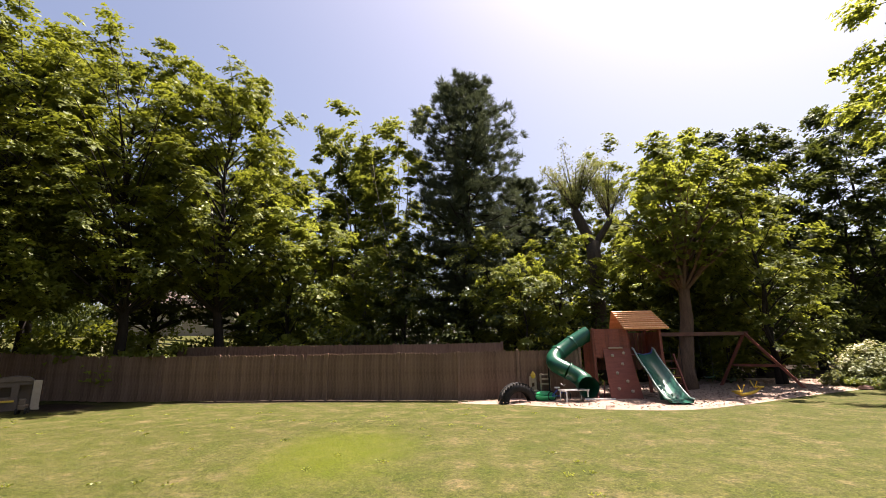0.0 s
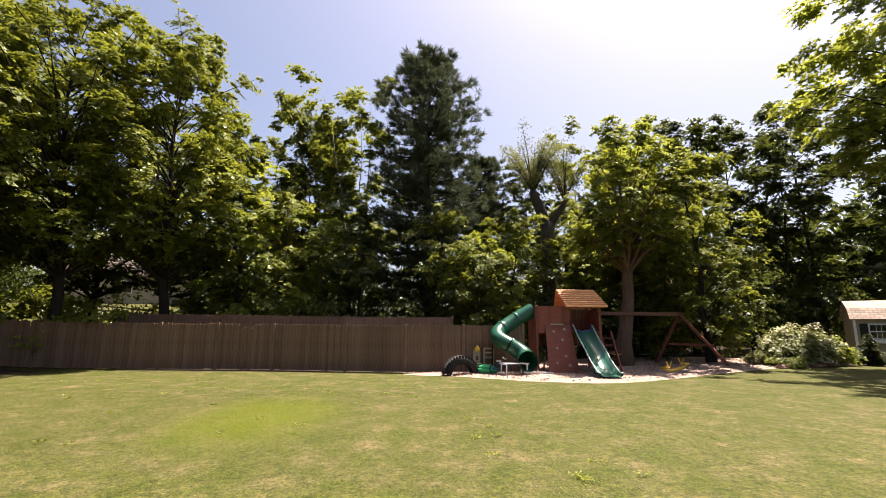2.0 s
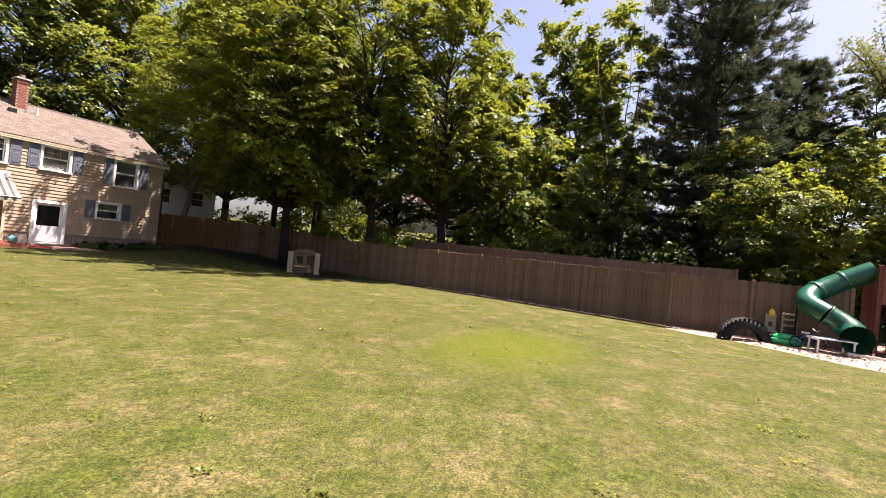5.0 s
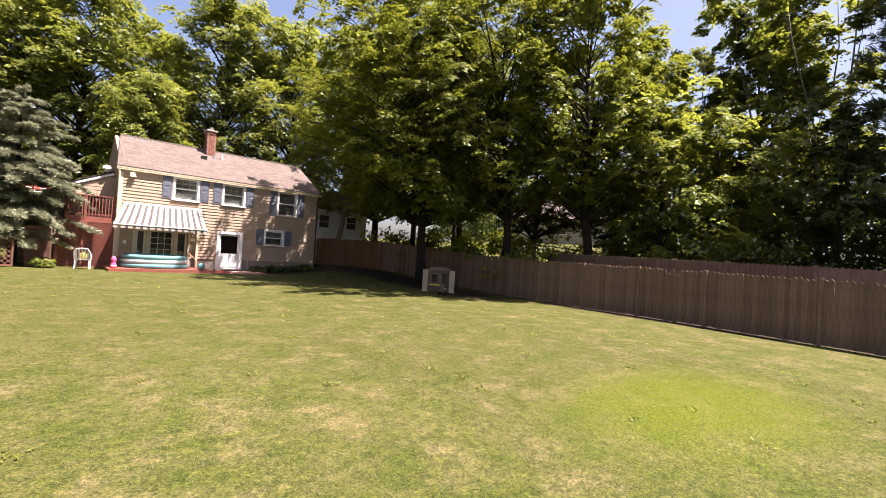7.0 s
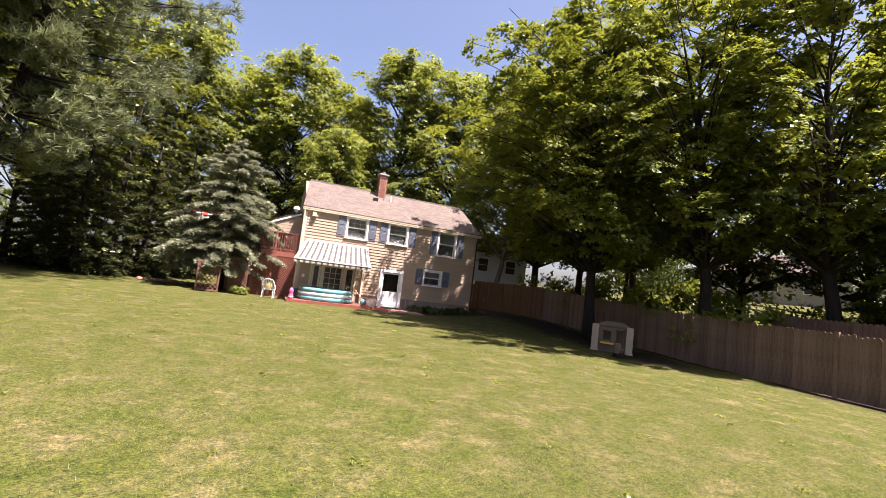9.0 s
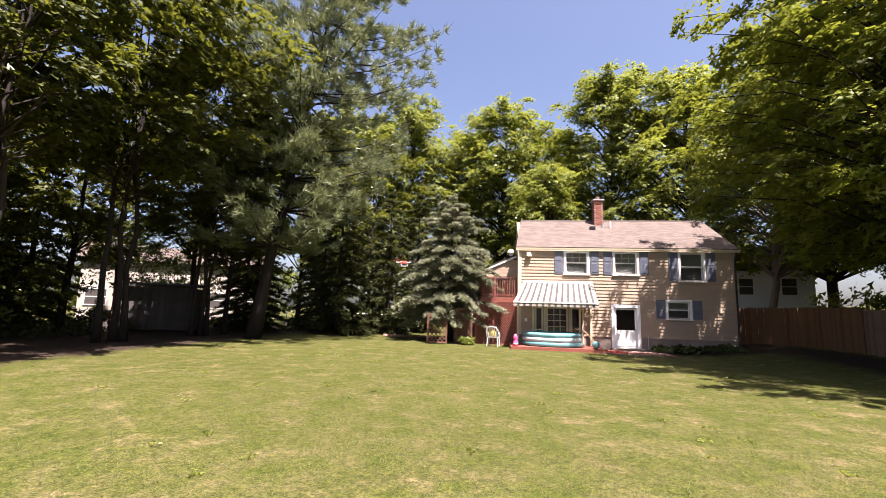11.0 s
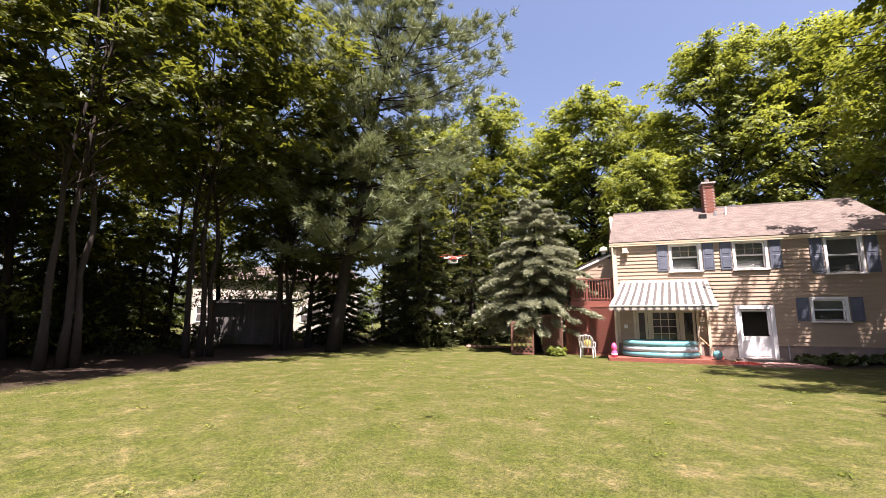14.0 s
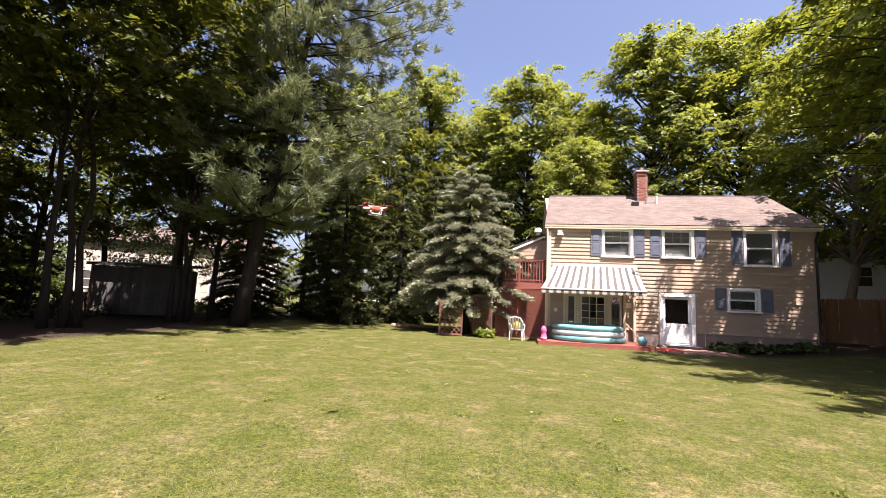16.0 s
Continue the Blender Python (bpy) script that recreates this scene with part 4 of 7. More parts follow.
def slope(name, corners, thick, mat, parent, label=""):
    """A roof slope from its four corners, eave first, with flat coordinates in metres."""
    a, b, c, d = [Vector(p) for p in corners]
    n = (b - a).cross(d - a).normalized()
    me = bpy.data.meshes.new(name)
    v = [a, b, c, d] + [p - n * thick for p in (a, b, c, d)]
    me.from_pydata([tuple(p) for p in v], [], [(0, 1, 2, 3), (7, 6, 5, 4), (0, 4, 5, 1), (1, 5, 6, 2), (2, 6, 7, 3), (3, 7, 4, 0)])
    uv = me.uv_layers.new(name="flat")
    u, w = (b - a).normalized(), n.cross((b - a).normalized())
    for loop in me.loops:
        p = v[loop.vertex_index] - a
        uv.data[loop.index].uv = (p.dot(u), p.dot(w))
    me.materials.append(mat)
    return part(name, me, mat, parent, label)


RX0, RX1 = 5.32, 16.15
slope("roof", [(RX0, EAVE_Y, EAVE_Z), (RX1, EAVE_Y, EAVE_Z), (RX1, RIDGE_Y, RIDGE_Z), (5.75, RIDGE_Y, RIDGE_Z)], 0.1, roof_pink, house, "sun-bleached brown shingle slope")
slope("roof", [(RX1, HBACK + 0.3, EAVE_Z), (RX0, HBACK + 0.3, EAVE_Z), (5.75, RIDGE_Y, RIDGE_Z), (RX1, RIDGE_Y, RIDGE_Z)], 0.1, roof_pink, house)
part("ridge_cap", Shape().prism([(-0.16, -0.09), (0, 0.03), (0.16, -0.09)], 5.75, RX1, Matrix.Translation((0, RIDGE_Y, RIDGE_Z)) @ Matrix.Rotation(radians(-90), 4, "Z")), roof_pink, house)
part("fascia", Shape().box(RX0, RX1, EAVE_Y + 0.02, EAVE_Y + 0.06, EAVE_Z - 0.2, EAVE_Z - 0.03), cream_paint, house)
part("soffit", Shape().box(RX0, RX1, EAVE_Y + 0.06, FY + 0.02, EAVE_Z - 0.2, EAVE_Z - 0.17), cream_paint, house)
gut = [(-0.08, 0.0), (-0.07, -0.08), (-0.02, -0.1), (0.0, -0.09), (0.0, -0.075), (-0.055, -0.065), (-0.065, 0.0)]
part("gutter", Shape().add([(x, EAVE_Y + y, EAVE_Z - 0.05 + z) for x in (RX0, RX1) for y, z in gut], [tuple(range(7)), tuple(range(13, 6, -1))] + [(i, (i + 1) % 7, (i + 1) % 7 + 7, i + 7) for i in range(7)]), cream_paint, house, "cream gutter along the eave")
part("downspout", Shape().tube([(5.42, EAVE_Y + 0.0, 4.9), (5.44, FY - 0.08, 4.55), (5.44, FY - 0.08, 0.3), (5.42, FY - 0.25, 0.15)], 0.045, 8), cream_paint, house)
part("downspout", Shape().tube([(16.0, EAVE_Y + 0.0, 4.9), (15.9, FY - 0.08, 4.55), (15.9, FY - 0.08, 0.2), (15.95, FY - 0.3, 0.1)], 0.045, 8), black_metal, house, "dark downspout at the corner")
part("corner_board", Shape().box(HX0 - 0.02, HX0 + 0.1, FY - 0.035, FY + 0.018, 0.62, 4.8), cream_paint, house)
part("corner_board", Shape().box(HX1 - 0.1, HX1 + 0.02, FY - 0.035, FY + 0.018, 0.62, 4.8), siding, house)

# clapboards, course by course, stopped at the openings
blocks = [(a, b, c, d) for a, b, c, d in WINDOWS] + [DOOR, (FRENCH[0] - 0.1, FRENCH[1] + 0.1, 0, FRENCH[3] + 0.1)]
course = 0.165
z = 0.62
while z < 4.78:
    top = min(z + course + 0.02, 4.83)
    cuts = sorted([(b[0], b[1]) for b in blocks if b[2] < z + course * 0.8 and b[3] > z + course * 0.2])
    x = HX0 + 0.1
    for a, b in cuts + [(HX1 - 0.1, HX1 - 0.1)]:
        if a - x > 0.03:
            board = [(z, -0.032), (z + 0.5 * course, -0.02), (z + course, -0.006), (z + course + 0.004, -0.004), (z + course, 0.018), (z, 0.018)]
            v = [(e, FY + y, h) for e in (x, a) for h, y in board]
            part("clapboard", Shape().add(v, [(0, 1, 2, 3, 4, 5), (11, 10, 9, 8, 7, 6)] + [(i, i + 6, (i + 1) % 6 + 6, (i + 1) % 6) for i in range(6)]), siding, wall)
        x = max(x, b)
    z += course


def window(parent, x0, x1, z0, z1, muntins, blind):
    """A double-hung window: casing, sill, two sashes with bars, panes and a shade."""
    w = new("window", Shape().box(x0 + 0.09, x1 - 0.09, FY + 0.16, FY + 0.19, z0 + 0.1, z0 + 0.13).mesh("window", white_paint))
    w.parent = parent
    y = FY - 0.05
    c = Shape().box(x0, x0 + 0.1, y, FY + 0.04, z0 + 0.06, z1).box(x1 - 0.1, x1, y, FY + 0.04, z0 + 0.06, z1).box(x0 + 0.1, x1 - 0.1, y, FY + 0.04, z1 - 0.11, z1)
    part("casing", c, white_paint, w, bevel=0.006)
    part("sill", Shape().box(x0 - 0.04, x1 + 0.04, y - 0.05, FY + 0.1, z0, z0 + 0.06), white_paint, w, bevel=0.006)
    mid = (z0 + z1) / 2
    for low, high, yy, bars in ((z0 + 0.06, mid + 0.02, FY + 0.08, False), (mid - 0.02, z1 - 0.11, FY + 0.045, muntins)):
        s = Shape().box(x0 + 0.1, x0 + 0.15, yy, yy + 0.035, low, high).box(x1 - 0.15, x1 - 0.1, yy, yy + 0.035, low, high)
        s.box(x0 + 0.15, x1 - 0.15, yy, yy + 0.035, low, low + 0.05).box(x0 + 0.15, x1 - 0.15, yy, yy + 0.035, high - 0.05, high)
        part("sash", s, white_paint, w)
        if bars:
            g = Shape()
            for k in (1, 2):
                gx_ = x0 + 0.15 + (x1 - x0 - 0.3) * k / 3
                g.box(gx_ - 0.01, gx_ + 0.01, yy + 0.004, yy + 0.024, low + 0.05, high - 0.05)
            zz = (low + high) / 2
            g.box(x0 + 0.15, x1 - 0.15, yy + 0.006, yy + 0.022, zz - 0.01, zz + 0.01)
            part("muntin", g, cream_paint, w)
        pane = part("pane", Shape().box(x0 + 0.15, x1 - 0.15, yy + 0.026, yy + 0.031, low + 0.05, high - 0.05), glass, w)
        pane.visible_shadow = False
    if blind:
        part("blind", Shape().box(x0 + 0.12, x1 - 0.12, FY + 0.14, FY + 0.15, z1 - 0.11 - blind * (z1 - z0), z1 - 0.11), blind_mat, w, "lowered fabric shade")
        # plain sheet added below the blind to turn the black pane grey
        part("curtain", Shape().box(x0 + 0.12, x1 - 0.12, FY + 0.17, FY + 0.18, z0 + 0.07, z1 - 0.12 - blind * (z1 - z0)), grey_sheet_mat, w, "grey sheet behind the lower pane")
    return w


def shutter(parent, x0, x1, z0, z1):
    s = new("shutter", Shape().box(x0, x1, FY - 0.045, FY - 0.022, z0, z1).mesh("shutter", shutter_blue))
    s.parent = parent
    mid = (z0 + z1) / 2
    for a, b in ((z0 + 0.07, mid - 0.04), (mid + 0.04, z1 - 0.07)):
        part("raised_panel", Shape().add([(x0 + 0.05, FY - 0.046, a), (x1 - 0.05, FY - 0.046, a), (x1 - 0.05, FY - 0.046, b), (x0 + 0.05, FY - 0.046, b), (x0 + 0.08, FY - 0.058, a + 0.03), (x1 - 0.08, FY - 0.058, a + 0.03), (x1 - 0.08, FY - 0.058, b - 0.03), (x0 + 0.08, FY - 0.058, b - 0.03)], [(4, 5, 6, 7), (0, 1, 5, 4), (1, 2, 6, 5), (2, 3, 7, 6), (3, 0, 4, 7)]), shutter_blue, s)
    for f in (Shape().box(x0, x0 + 0.05, FY - 0.055, FY - 0.045, z0, z1), Shape().box(x1 - 0.05, x1, FY - 0.055, FY - 0.045, z0, z1), Shape().box(x0 + 0.05, x1 - 0.05, FY - 0.055, FY - 0.045, mid - 0.04, mid + 0.04)):
        part("stile", f, shutter_blue, s)


for k, (a, b, c, d) in enumerate(WINDOWS):
    window(house, a, b, c, d, k < 2, (0.46, 0.44, 0.5, 0.42)[k])
    shutter(house, a - 0.46, a - 0.05, c + 0.06, d - 0.02)
    shutter(house, b + 0.05, b + 0.46, c + 0.06, d - 0.02)

# back door with a half-light storm door
door = new("door", Shape().box(DOOR[0] + 0.15, DOOR[1] - 0.15, FY + 0.05, FY + 0.09, 0.12, 0.98).mesh("door", white_paint))
door.parent = house
tagged(door, "white storm door with a dark upper light")
part("casing", Shape().box(DOOR[0], DOOR[0] + 0.15, FY - 0.05, FY + 0.1, 0.1, DOOR[3]).box(DOOR[1] - 0.15, DOOR[1], FY - 0.05, FY + 0.1, 0.1, DOOR[3]).box(DOOR[0] + 0.15, DOOR[1] - 0.15, FY - 0.05, FY + 0.1, DOOR[3] - 0.15, DOOR[3]), white_paint, door, bevel=0.006)
part("door_stile", Shape().box(DOOR[0] + 0.15, DOOR[0] + 0.25, FY + 0.05, FY + 0.09, 0.98, 2.06).box(DOOR[1] - 0.25, DOOR[1] - 0.15, FY + 0.05, FY + 0.09, 0.98, 2.06).box(DOOR[0] + 0.25, DOOR[1] - 0.25, FY + 0.05, FY + 0.09, 1.98, 2.06), white_paint, door)
for a in (DOOR[0] + 0.22, (DOOR[0] + DOOR[1]) / 2 + 0.03):
    part("raised_panel", Shape().box(a, a + 0.4, FY + 0.035, FY + 0.05, 0.2, 0.84), white_paint, door, bevel=0.01)
part("pane", Shape().box(DOOR[0] + 0.25, DOOR[1] - 0.25, FY + 0.065, FY + 0.072, 0.98, 1.98), glass, door).visible_shadow = False
part("handle", Shape().tube([(DOOR[1] - 0.22, FY + 0.05, 1.0), (DOOR[1] - 0.22, FY - 0.02, 1.0), (DOOR[1] - 0.3, FY - 0.03, 1.02)], 0.014, 6), black_metal, door)
part("door_step", Shape().box(DOOR[0] - 0.1, DOOR[1] + 0.1, FY - 0.4, FY + 0.0, -0.05, 0.1), concrete, house, bevel=0.01)

# french doors under the awning, with side lights
fr = new("french_door", Shape().box(FRENCH[0], FRENCH[1], FY + 0.06, FY + 0.14, FRENCH[3] - 0.08, FRENCH[3]).mesh("french_door", cream_paint))
fr.parent = house
tagged(fr, "cream french doors with many small panes")
part("casing", Shape().box(FRENCH[0] - 0.1, FRENCH[0], FY - 0.04, FY + 0.14, 0.2, FRENCH[3] + 0.1).box(FRENCH[1], FRENCH[1] + 0.1, FY - 0.04, FY + 0.14, 0.2, FRENCH[3] + 0.1).box(FRENCH[0], FRENCH[1], FY - 0.04, FY + 0.06, FRENCH[3], FRENCH[3] + 0.1), cream_paint, fr)
for a, b, cols in ((6.27, 6.72, 1), (6.84, 7.95, 2), (8.05, 8.58, 1)):
    leafs = Shape().box(a, a + 0.1, FY + 0.07, FY + 0.12, 0.2, 2.04).box(b - 0.1, b, FY + 0.07, FY + 0.12, 0.2, 2.04).box(a + 0.1, b - 0.1, FY + 0.07, FY + 0.12, 1.94, 2.04).box(a + 0.1, b - 0.1, FY + 0.07, FY + 0.12, 0.2, 0.45)
    part("door_leaf", leafs, cream_paint, fr)
    bars = Shape()
    ncol = 3 if cols == 2 else 1
    for k in range(1, ncol):
        gx_ = a + 0.1 + (b - a - 0.2) * k / ncol
        bars.box(gx_ - 0.014, gx_ + 0.014, FY + 0.08, FY + 0.11, 0.45, 1.94)
    for k in range(1, 5 if ncol > 1 else 1):
        zz = 0.45 + 1.49 * k / 5
        bars.box(a + 0.1, b - 0.1, FY + 0.082, FY + 0.108, zz - 0.014, zz + 0.014)
    if bars.v:
        part("muntin", bars, cream_paint, fr)
    part("pane", Shape().box(a + 0.1, b - 0.1, FY + 0.094, FY + 0.099, 0.45, 1.94), glass, fr).visible_shadow = False
for a in (6.74, 7.97):
    part("mullion", Shape().box(a, a + 0.09, FY + 0.05, FY + 0.13, 0.2, 2.04), cream_paint, fr)
part("handle", Shape().tube([(7.86, FY + 0.07, 1.05), (7.86, FY + 0.02, 1.05), (7.78, FY + 0.015, 1.05)], 0.014, 6), black_metal, fr)

# chimney with single bricks on the faces that show
chim = new("chimney", Shape().box(9.97, 10.43, 20.95, 21.45, 6.4, 8.36).mesh("chimney", mortar))
chim.parent = house
tagged(chim, "red brick chimney with a stepped cap")
brick_x = Shape().box(0, 0.205, 0, 0.03, 0, 0.06).mesh("brick", brick_mat)
brick_y = Shape().box(0, 0.03, 0, 0.205, 0, 0.06).mesh("brick", brick_mat)
rows_n = 24
for r in range(rows_n):
    zz = 6.62 + r * 0.0745
    out = 0.03 if r >= rows_n - 3 else 0.0
    off = 0.11 if r % 2 else 0.0
    for k in range(3):
        x = 9.94 + off - 0.11 + k * 0.215
        if 9.85 < x < 10.36:
            part("brick", brick_x, brick_mat, chim, at=pose(max(x, 9.94) - (0.02 if out else 0), 20.935 - out, zz))
        y = 20.95 + off - 0.11 + k * 0.215
        if 20.85 < y < 21.4:
            part("brick", brick_y, brick_mat, chim, at=pose(9.95 - out, max(y, 20.95), zz))
part("chimney_cap", Shape().box(9.88, 10.52, 20.86, 21.54, 8.36, 8.44), mortar, chim, bevel=0.01)
part("flue", Shape().lathe([(0.12, 0), (0.12, 0.2), (0.1, 0.2), (0.1, 0.02)], 12, Matrix.Translation((10.2, 21.2, 8.44))), concrete, chim)
part("flashing", Shape().box(9.9, 10.5, 20.86, 20.95, 6.6, 6.78), grey_metal, chim)
part("roof_vent", Shape().box(9.55, 9.85, 20.2, 20.45, 6.42, 6.68), black_metal, house, "dark roof vent", bevel=0.01)
part("vent_pipe", Shape().tube([(10.75, 20.6, 6.5), (10.75, 20.6, 7.05)], 0.05, 8), white_paint, house, "white vent pipe")
part("vent_pipe", Shape().tube([(10.3, 20.55, 6.5), (10.3, 20.55, 6.85)], 0.07, 8), grey_metal, house)
part("flood_light", Shape().box(5.86, 6.06, FY - 0.16, FY - 0.02, 4.72, 4.82).lathe([(0.06, 0), (0.09, -0.12), (0.08, -0.13)], 10, Matrix.Translation((5.92, FY - 0.12, 4.72))).lathe([(0.06, 0), (0.09, -0.12), (0.08, -0.13)], 10, Matrix.Translation((6.03, FY - 0.12, 4.72))), cream_paint, house, "cream flood light under the eave")
part("outlet_box", Shape().box(5.76, 5.9, FY - 0.07, FY - 0.02, 1.26, 1.42), white_paint, house, bevel=0.01)
part("vent_cover", Shape().box(8.68, 8.92, FY - 0.08, FY - 0.02, 1.55, 1.75), cream_paint, house, bevel=0.01)
part("vent_cover", Shape().box(15.1, 15.26, FY - 0.08, FY - 0.02, 1.94, 2.1), cream_paint, house, bevel=0.01)
part("hose_pipe", Shape().tube([(11.75, FY - 0.06, 0.1), (11.75, FY - 0.06, 0.72)], 0.02, 6), grey_metal, house)

# the wing behind the deck
wing = thing("house_wing", 3.9, 19.95, -0.16, "tan clapboard gable wing behind the red deck", "house")
part("wall", Shape().prism([(-2.0, -0.2), (1.6, -0.2), (1.6, 4.0), (1.35, 5.0), (-1.1, 4.0), (-2.0, 4.0)], 0, 0.2), siding, wing)
zz = 2.4
while zz < 4.75:
    half = -1.55 + max(0.0, zz - 3.62) * 2.35
    if half < 1.4:
        v = [(half, -0.022, zz), (1.6, -0.022, zz), (half, -0.002, zz), (1.6, -0.002, zz), (half + 0.1, -0.01, zz + 0.19), (1.6, -0.01, zz + 0.19), (half + 0.1, -0.002, zz + 0.19), (1.6, -0.002, zz + 0.19)]
        part("clapboard", Shape().add(v, [(0, 1, 5, 4), (0, 2, 3, 1), (4, 5, 7, 6), (0, 4, 6, 2), (1, 3, 7, 5), (2, 6, 7, 3)]), siding, wing)
    zz += 0.185
slope("roof", [(-1.75, -0.09, 3.7), (-1.75, 4.0, 3.7), (1.5, 4.0, 5.15), (1.5, -0.09, 5.15)][::-1], 0.1, roof_pink, wing)
part("rake_board", Shape().beam((-1.72, -0.07, 3.6), (1.5, -0.07, 5.02), 0.04, 0.16), white_paint, wing, "white rake board")
part("roof_vent", Shape().lathe([(0.1, 0), (0.1, 0.12), (0.2, 0.16), (0.17, 0.3), (0.05, 0.36)], 12, Matrix.Translation((1.2, -0.1, 5.05))), white_paint, wing, "white turbine vent")

# ---- awning ----
awn = thing("awning", 0, 0, 0, "striped cream and grey canvas awning over the french doors", "awning")
AX0, AX1, STR = 5.12, 9.0, 13.6
wide = (AX1 - AX0) / STR * 0.5
AT0, AT1 = 5.7, 9.15


def awning_point(k, s):
    """Along the cloth: k stripes across, s from the wall (0) to the front edge (1)."""
    u = k / STR
    x = (AT0 + (AT1 - AT0) * u) * (1 - s) + (AX0 + (AX1 - AX0) * u) * s
    return (x, FY - 0.05 - 2.05 * s, 3.28 - 1.1 * s - 0.05 * math.sin(math.pi * s))


for i in range(27):
    k, k1 = i // 2 + 0.6 * (i % 2), i // 2 + (1.0 if i % 2 else 0.6)
    v, f = [], []
    for j in range(7):
        s = j / 6
        v += [awning_point(k, s), awning_point(k1, s)]
    for j in range(6):
        f.append((2 * j, 2 * j + 1, 2 * j + 3, 2 * j + 2))
    low = v[:]
    base = len(v)
    v += [(x, y, z - 0.012) for x, y, z in low]
    f += [tuple(base + c for c in q[::-1]) for q in f[:6]]
    a, b = awning_point(k, 1), awning_point(k1, 1)
    cx = (a[0] + b[0]) / 2
    n0 = len(v)
    v += [a, b, (b[0], b[1] - 0.01, b[2] - 0.14), (cx + wide * 0.25, a[1] - 0.012, a[2] - 0.19), (cx - wide * 0.25, a[1] - 0.012, a[2] - 0.19), (a[0], a[1] - 0.01, a[2] - 0.14)]
    f.append(tuple(range(n0, n0 + 6)))
    part("stripe", Shape().add(v, f), fabric_cream if i % 2 == 0 else fabric_grey, awn)
part("front_bar", Shape().tube([(AX0, FY - 2.1, 2.17), (AX1, FY - 2.1, 2.17)], 0.03, 8), white_paint, awn)
part("arm", Shape().tube([(AX1 - 0.1, FY - 2.08, 2.15), (AX1 - 0.05, FY - 0.05, 2.0)], 0.02, 6), white_paint, awn)
part("arm", Shape().tube([(AX0 + 0.1, FY - 2.08, 2.15), (AX0 + 0.45, FY - 0.05, 2.0)], 0.02, 6), white_paint, awn)
part("wall_bar", Shape().box(AT0, AT1, FY - 0.1, FY - 0.03, 3.24, 3.34), white_paint, awn)
for x in (5.42, 9.02):
    post = Shape().box(x - 0.05, x + 0.05, FY - 0.2, FY - 0.1, 0.15, 2.1)
    part("post", post, cream_paint, awn)

# ---- patio deck, pool and garden things ----
deck = thing("patio_deck", 0, 0, 0, "low red wooden deck in front of the french doors", "deck")
for k in range(17):
    y = 15.42 + k * 0.142
    part("plank", Shape().box(5.0, 9.2, y, y + 0.132, 0.13, 0.165), wood_red, deck)
part("skirt", Shape().box(5.02, 9.18, 15.4, 15.44, -0.08, 0.125), wood_red, deck)
part("skirt", Shape().box(5.0, 5.04, 15.44, 17.8, -0.08, 0.125), wood_red, deck)
part("skirt", Shape().box(9.16, 9.2, 15.44, 17.8, -0.08, 0.125), wood_red, deck)

pool = thing("paddling_pool", 7.0, 16.75, 0.165, "teal and pale blue inflatable paddling pool on the deck", "pool")
for k, (mat, r) in enumerate(((pool_teal, 1.32), (pool_pale, 1.30), (pool_teal, 1.28))):
    ring = [(r + 0.115 * math.cos(a), 0.115 + 0.205 * k + 0.115 * math.sin(a)) for a in [math.tau * s / 14 for s in range(14)]]
    sh = Shape()
    sides = 48
    v = [(q * math.cos(math.tau * s / sides), 0.82 * q * math.sin(math.tau * s / sides), zz) for s in range(sides) for q, zz in ring]
    f = [(s * 14 + i, s * 14 + (i + 1) % 14, ((s + 1) % sides) * 14 + (i + 1) % 14, ((s + 1) % sides) * 14 + i) for s in range(sides) for i in range(14)]
    part("air_ring", sh.add(v, f), mat, pool, smooth=True)
part("water", Shape().lathe([(1.2, 0.02), (1.2, 0.3)], 40, Matrix.Diagonal((1, 0.82, 1, 1))), pool_pale, pool, "pale blue pool floor and water")

chair = thing("garden_chair", 4.2, 16.6, gz(4.2, 16.6), "white plastic garden chair on the grass by the lattice", "chair", rz=170)
part("seat", Shape().box(-0.26, 0.26, -0.25, 0.22, 0.40, 0.44), plastic_white, chair, bevel=0.012)
for x, y in ((-0.24, -0.22), (0.24, -0.22), (-0.24, 0.2), (0.24, 0.2)):
    part("leg", Shape().tube([(x * 1.1, y * 1.15, 0), (x, y, 0.41)], [0.02, 0.028], 6), plastic_white, chair)
for k in range(5):
    x = -0.2 + 0.1 * k
    part("back_slat", Shape().beam((x, 0.22, 0.44), (x * 1.1, 0.34, 0.9 - 0.012 * (k - 2) ** 2), 0.055, 0.015, (0, 1, 0)), plastic_white, chair)
part("back_rim", Shape().tube([(-0.27, 0.22, 0.44), (-0.29, 0.32, 0.75), (-0.2, 0.35, 0.9), (0, 0.36, 0.94), (0.2, 0.35, 0.9), (0.29, 0.32, 0.75), (0.27, 0.22, 0.44)], 0.02, 6), plastic_white, chair)
for x in (-0.28, 0.28):
    part("armrest", Shape().tube([(x, 0.28, 0.62), (x * 1.05, 0, 0.64), (x, -0.22, 0.62), (x, -0.23, 0.42)], 0.022, 6), plastic_white, chair)


def ball(name, x, y, z, r, mat, label, category):
    prof = [(max(0.002, r * math.sin(math.pi * k / 10)), r - r * math.cos(math.pi * k / 10)) for k in range(11)]
    ob = new(name, Shape().lathe(prof, 18).mesh(name, mat, True))
    ob.location = (x, y, z)
    return tagged(ob, label, category)


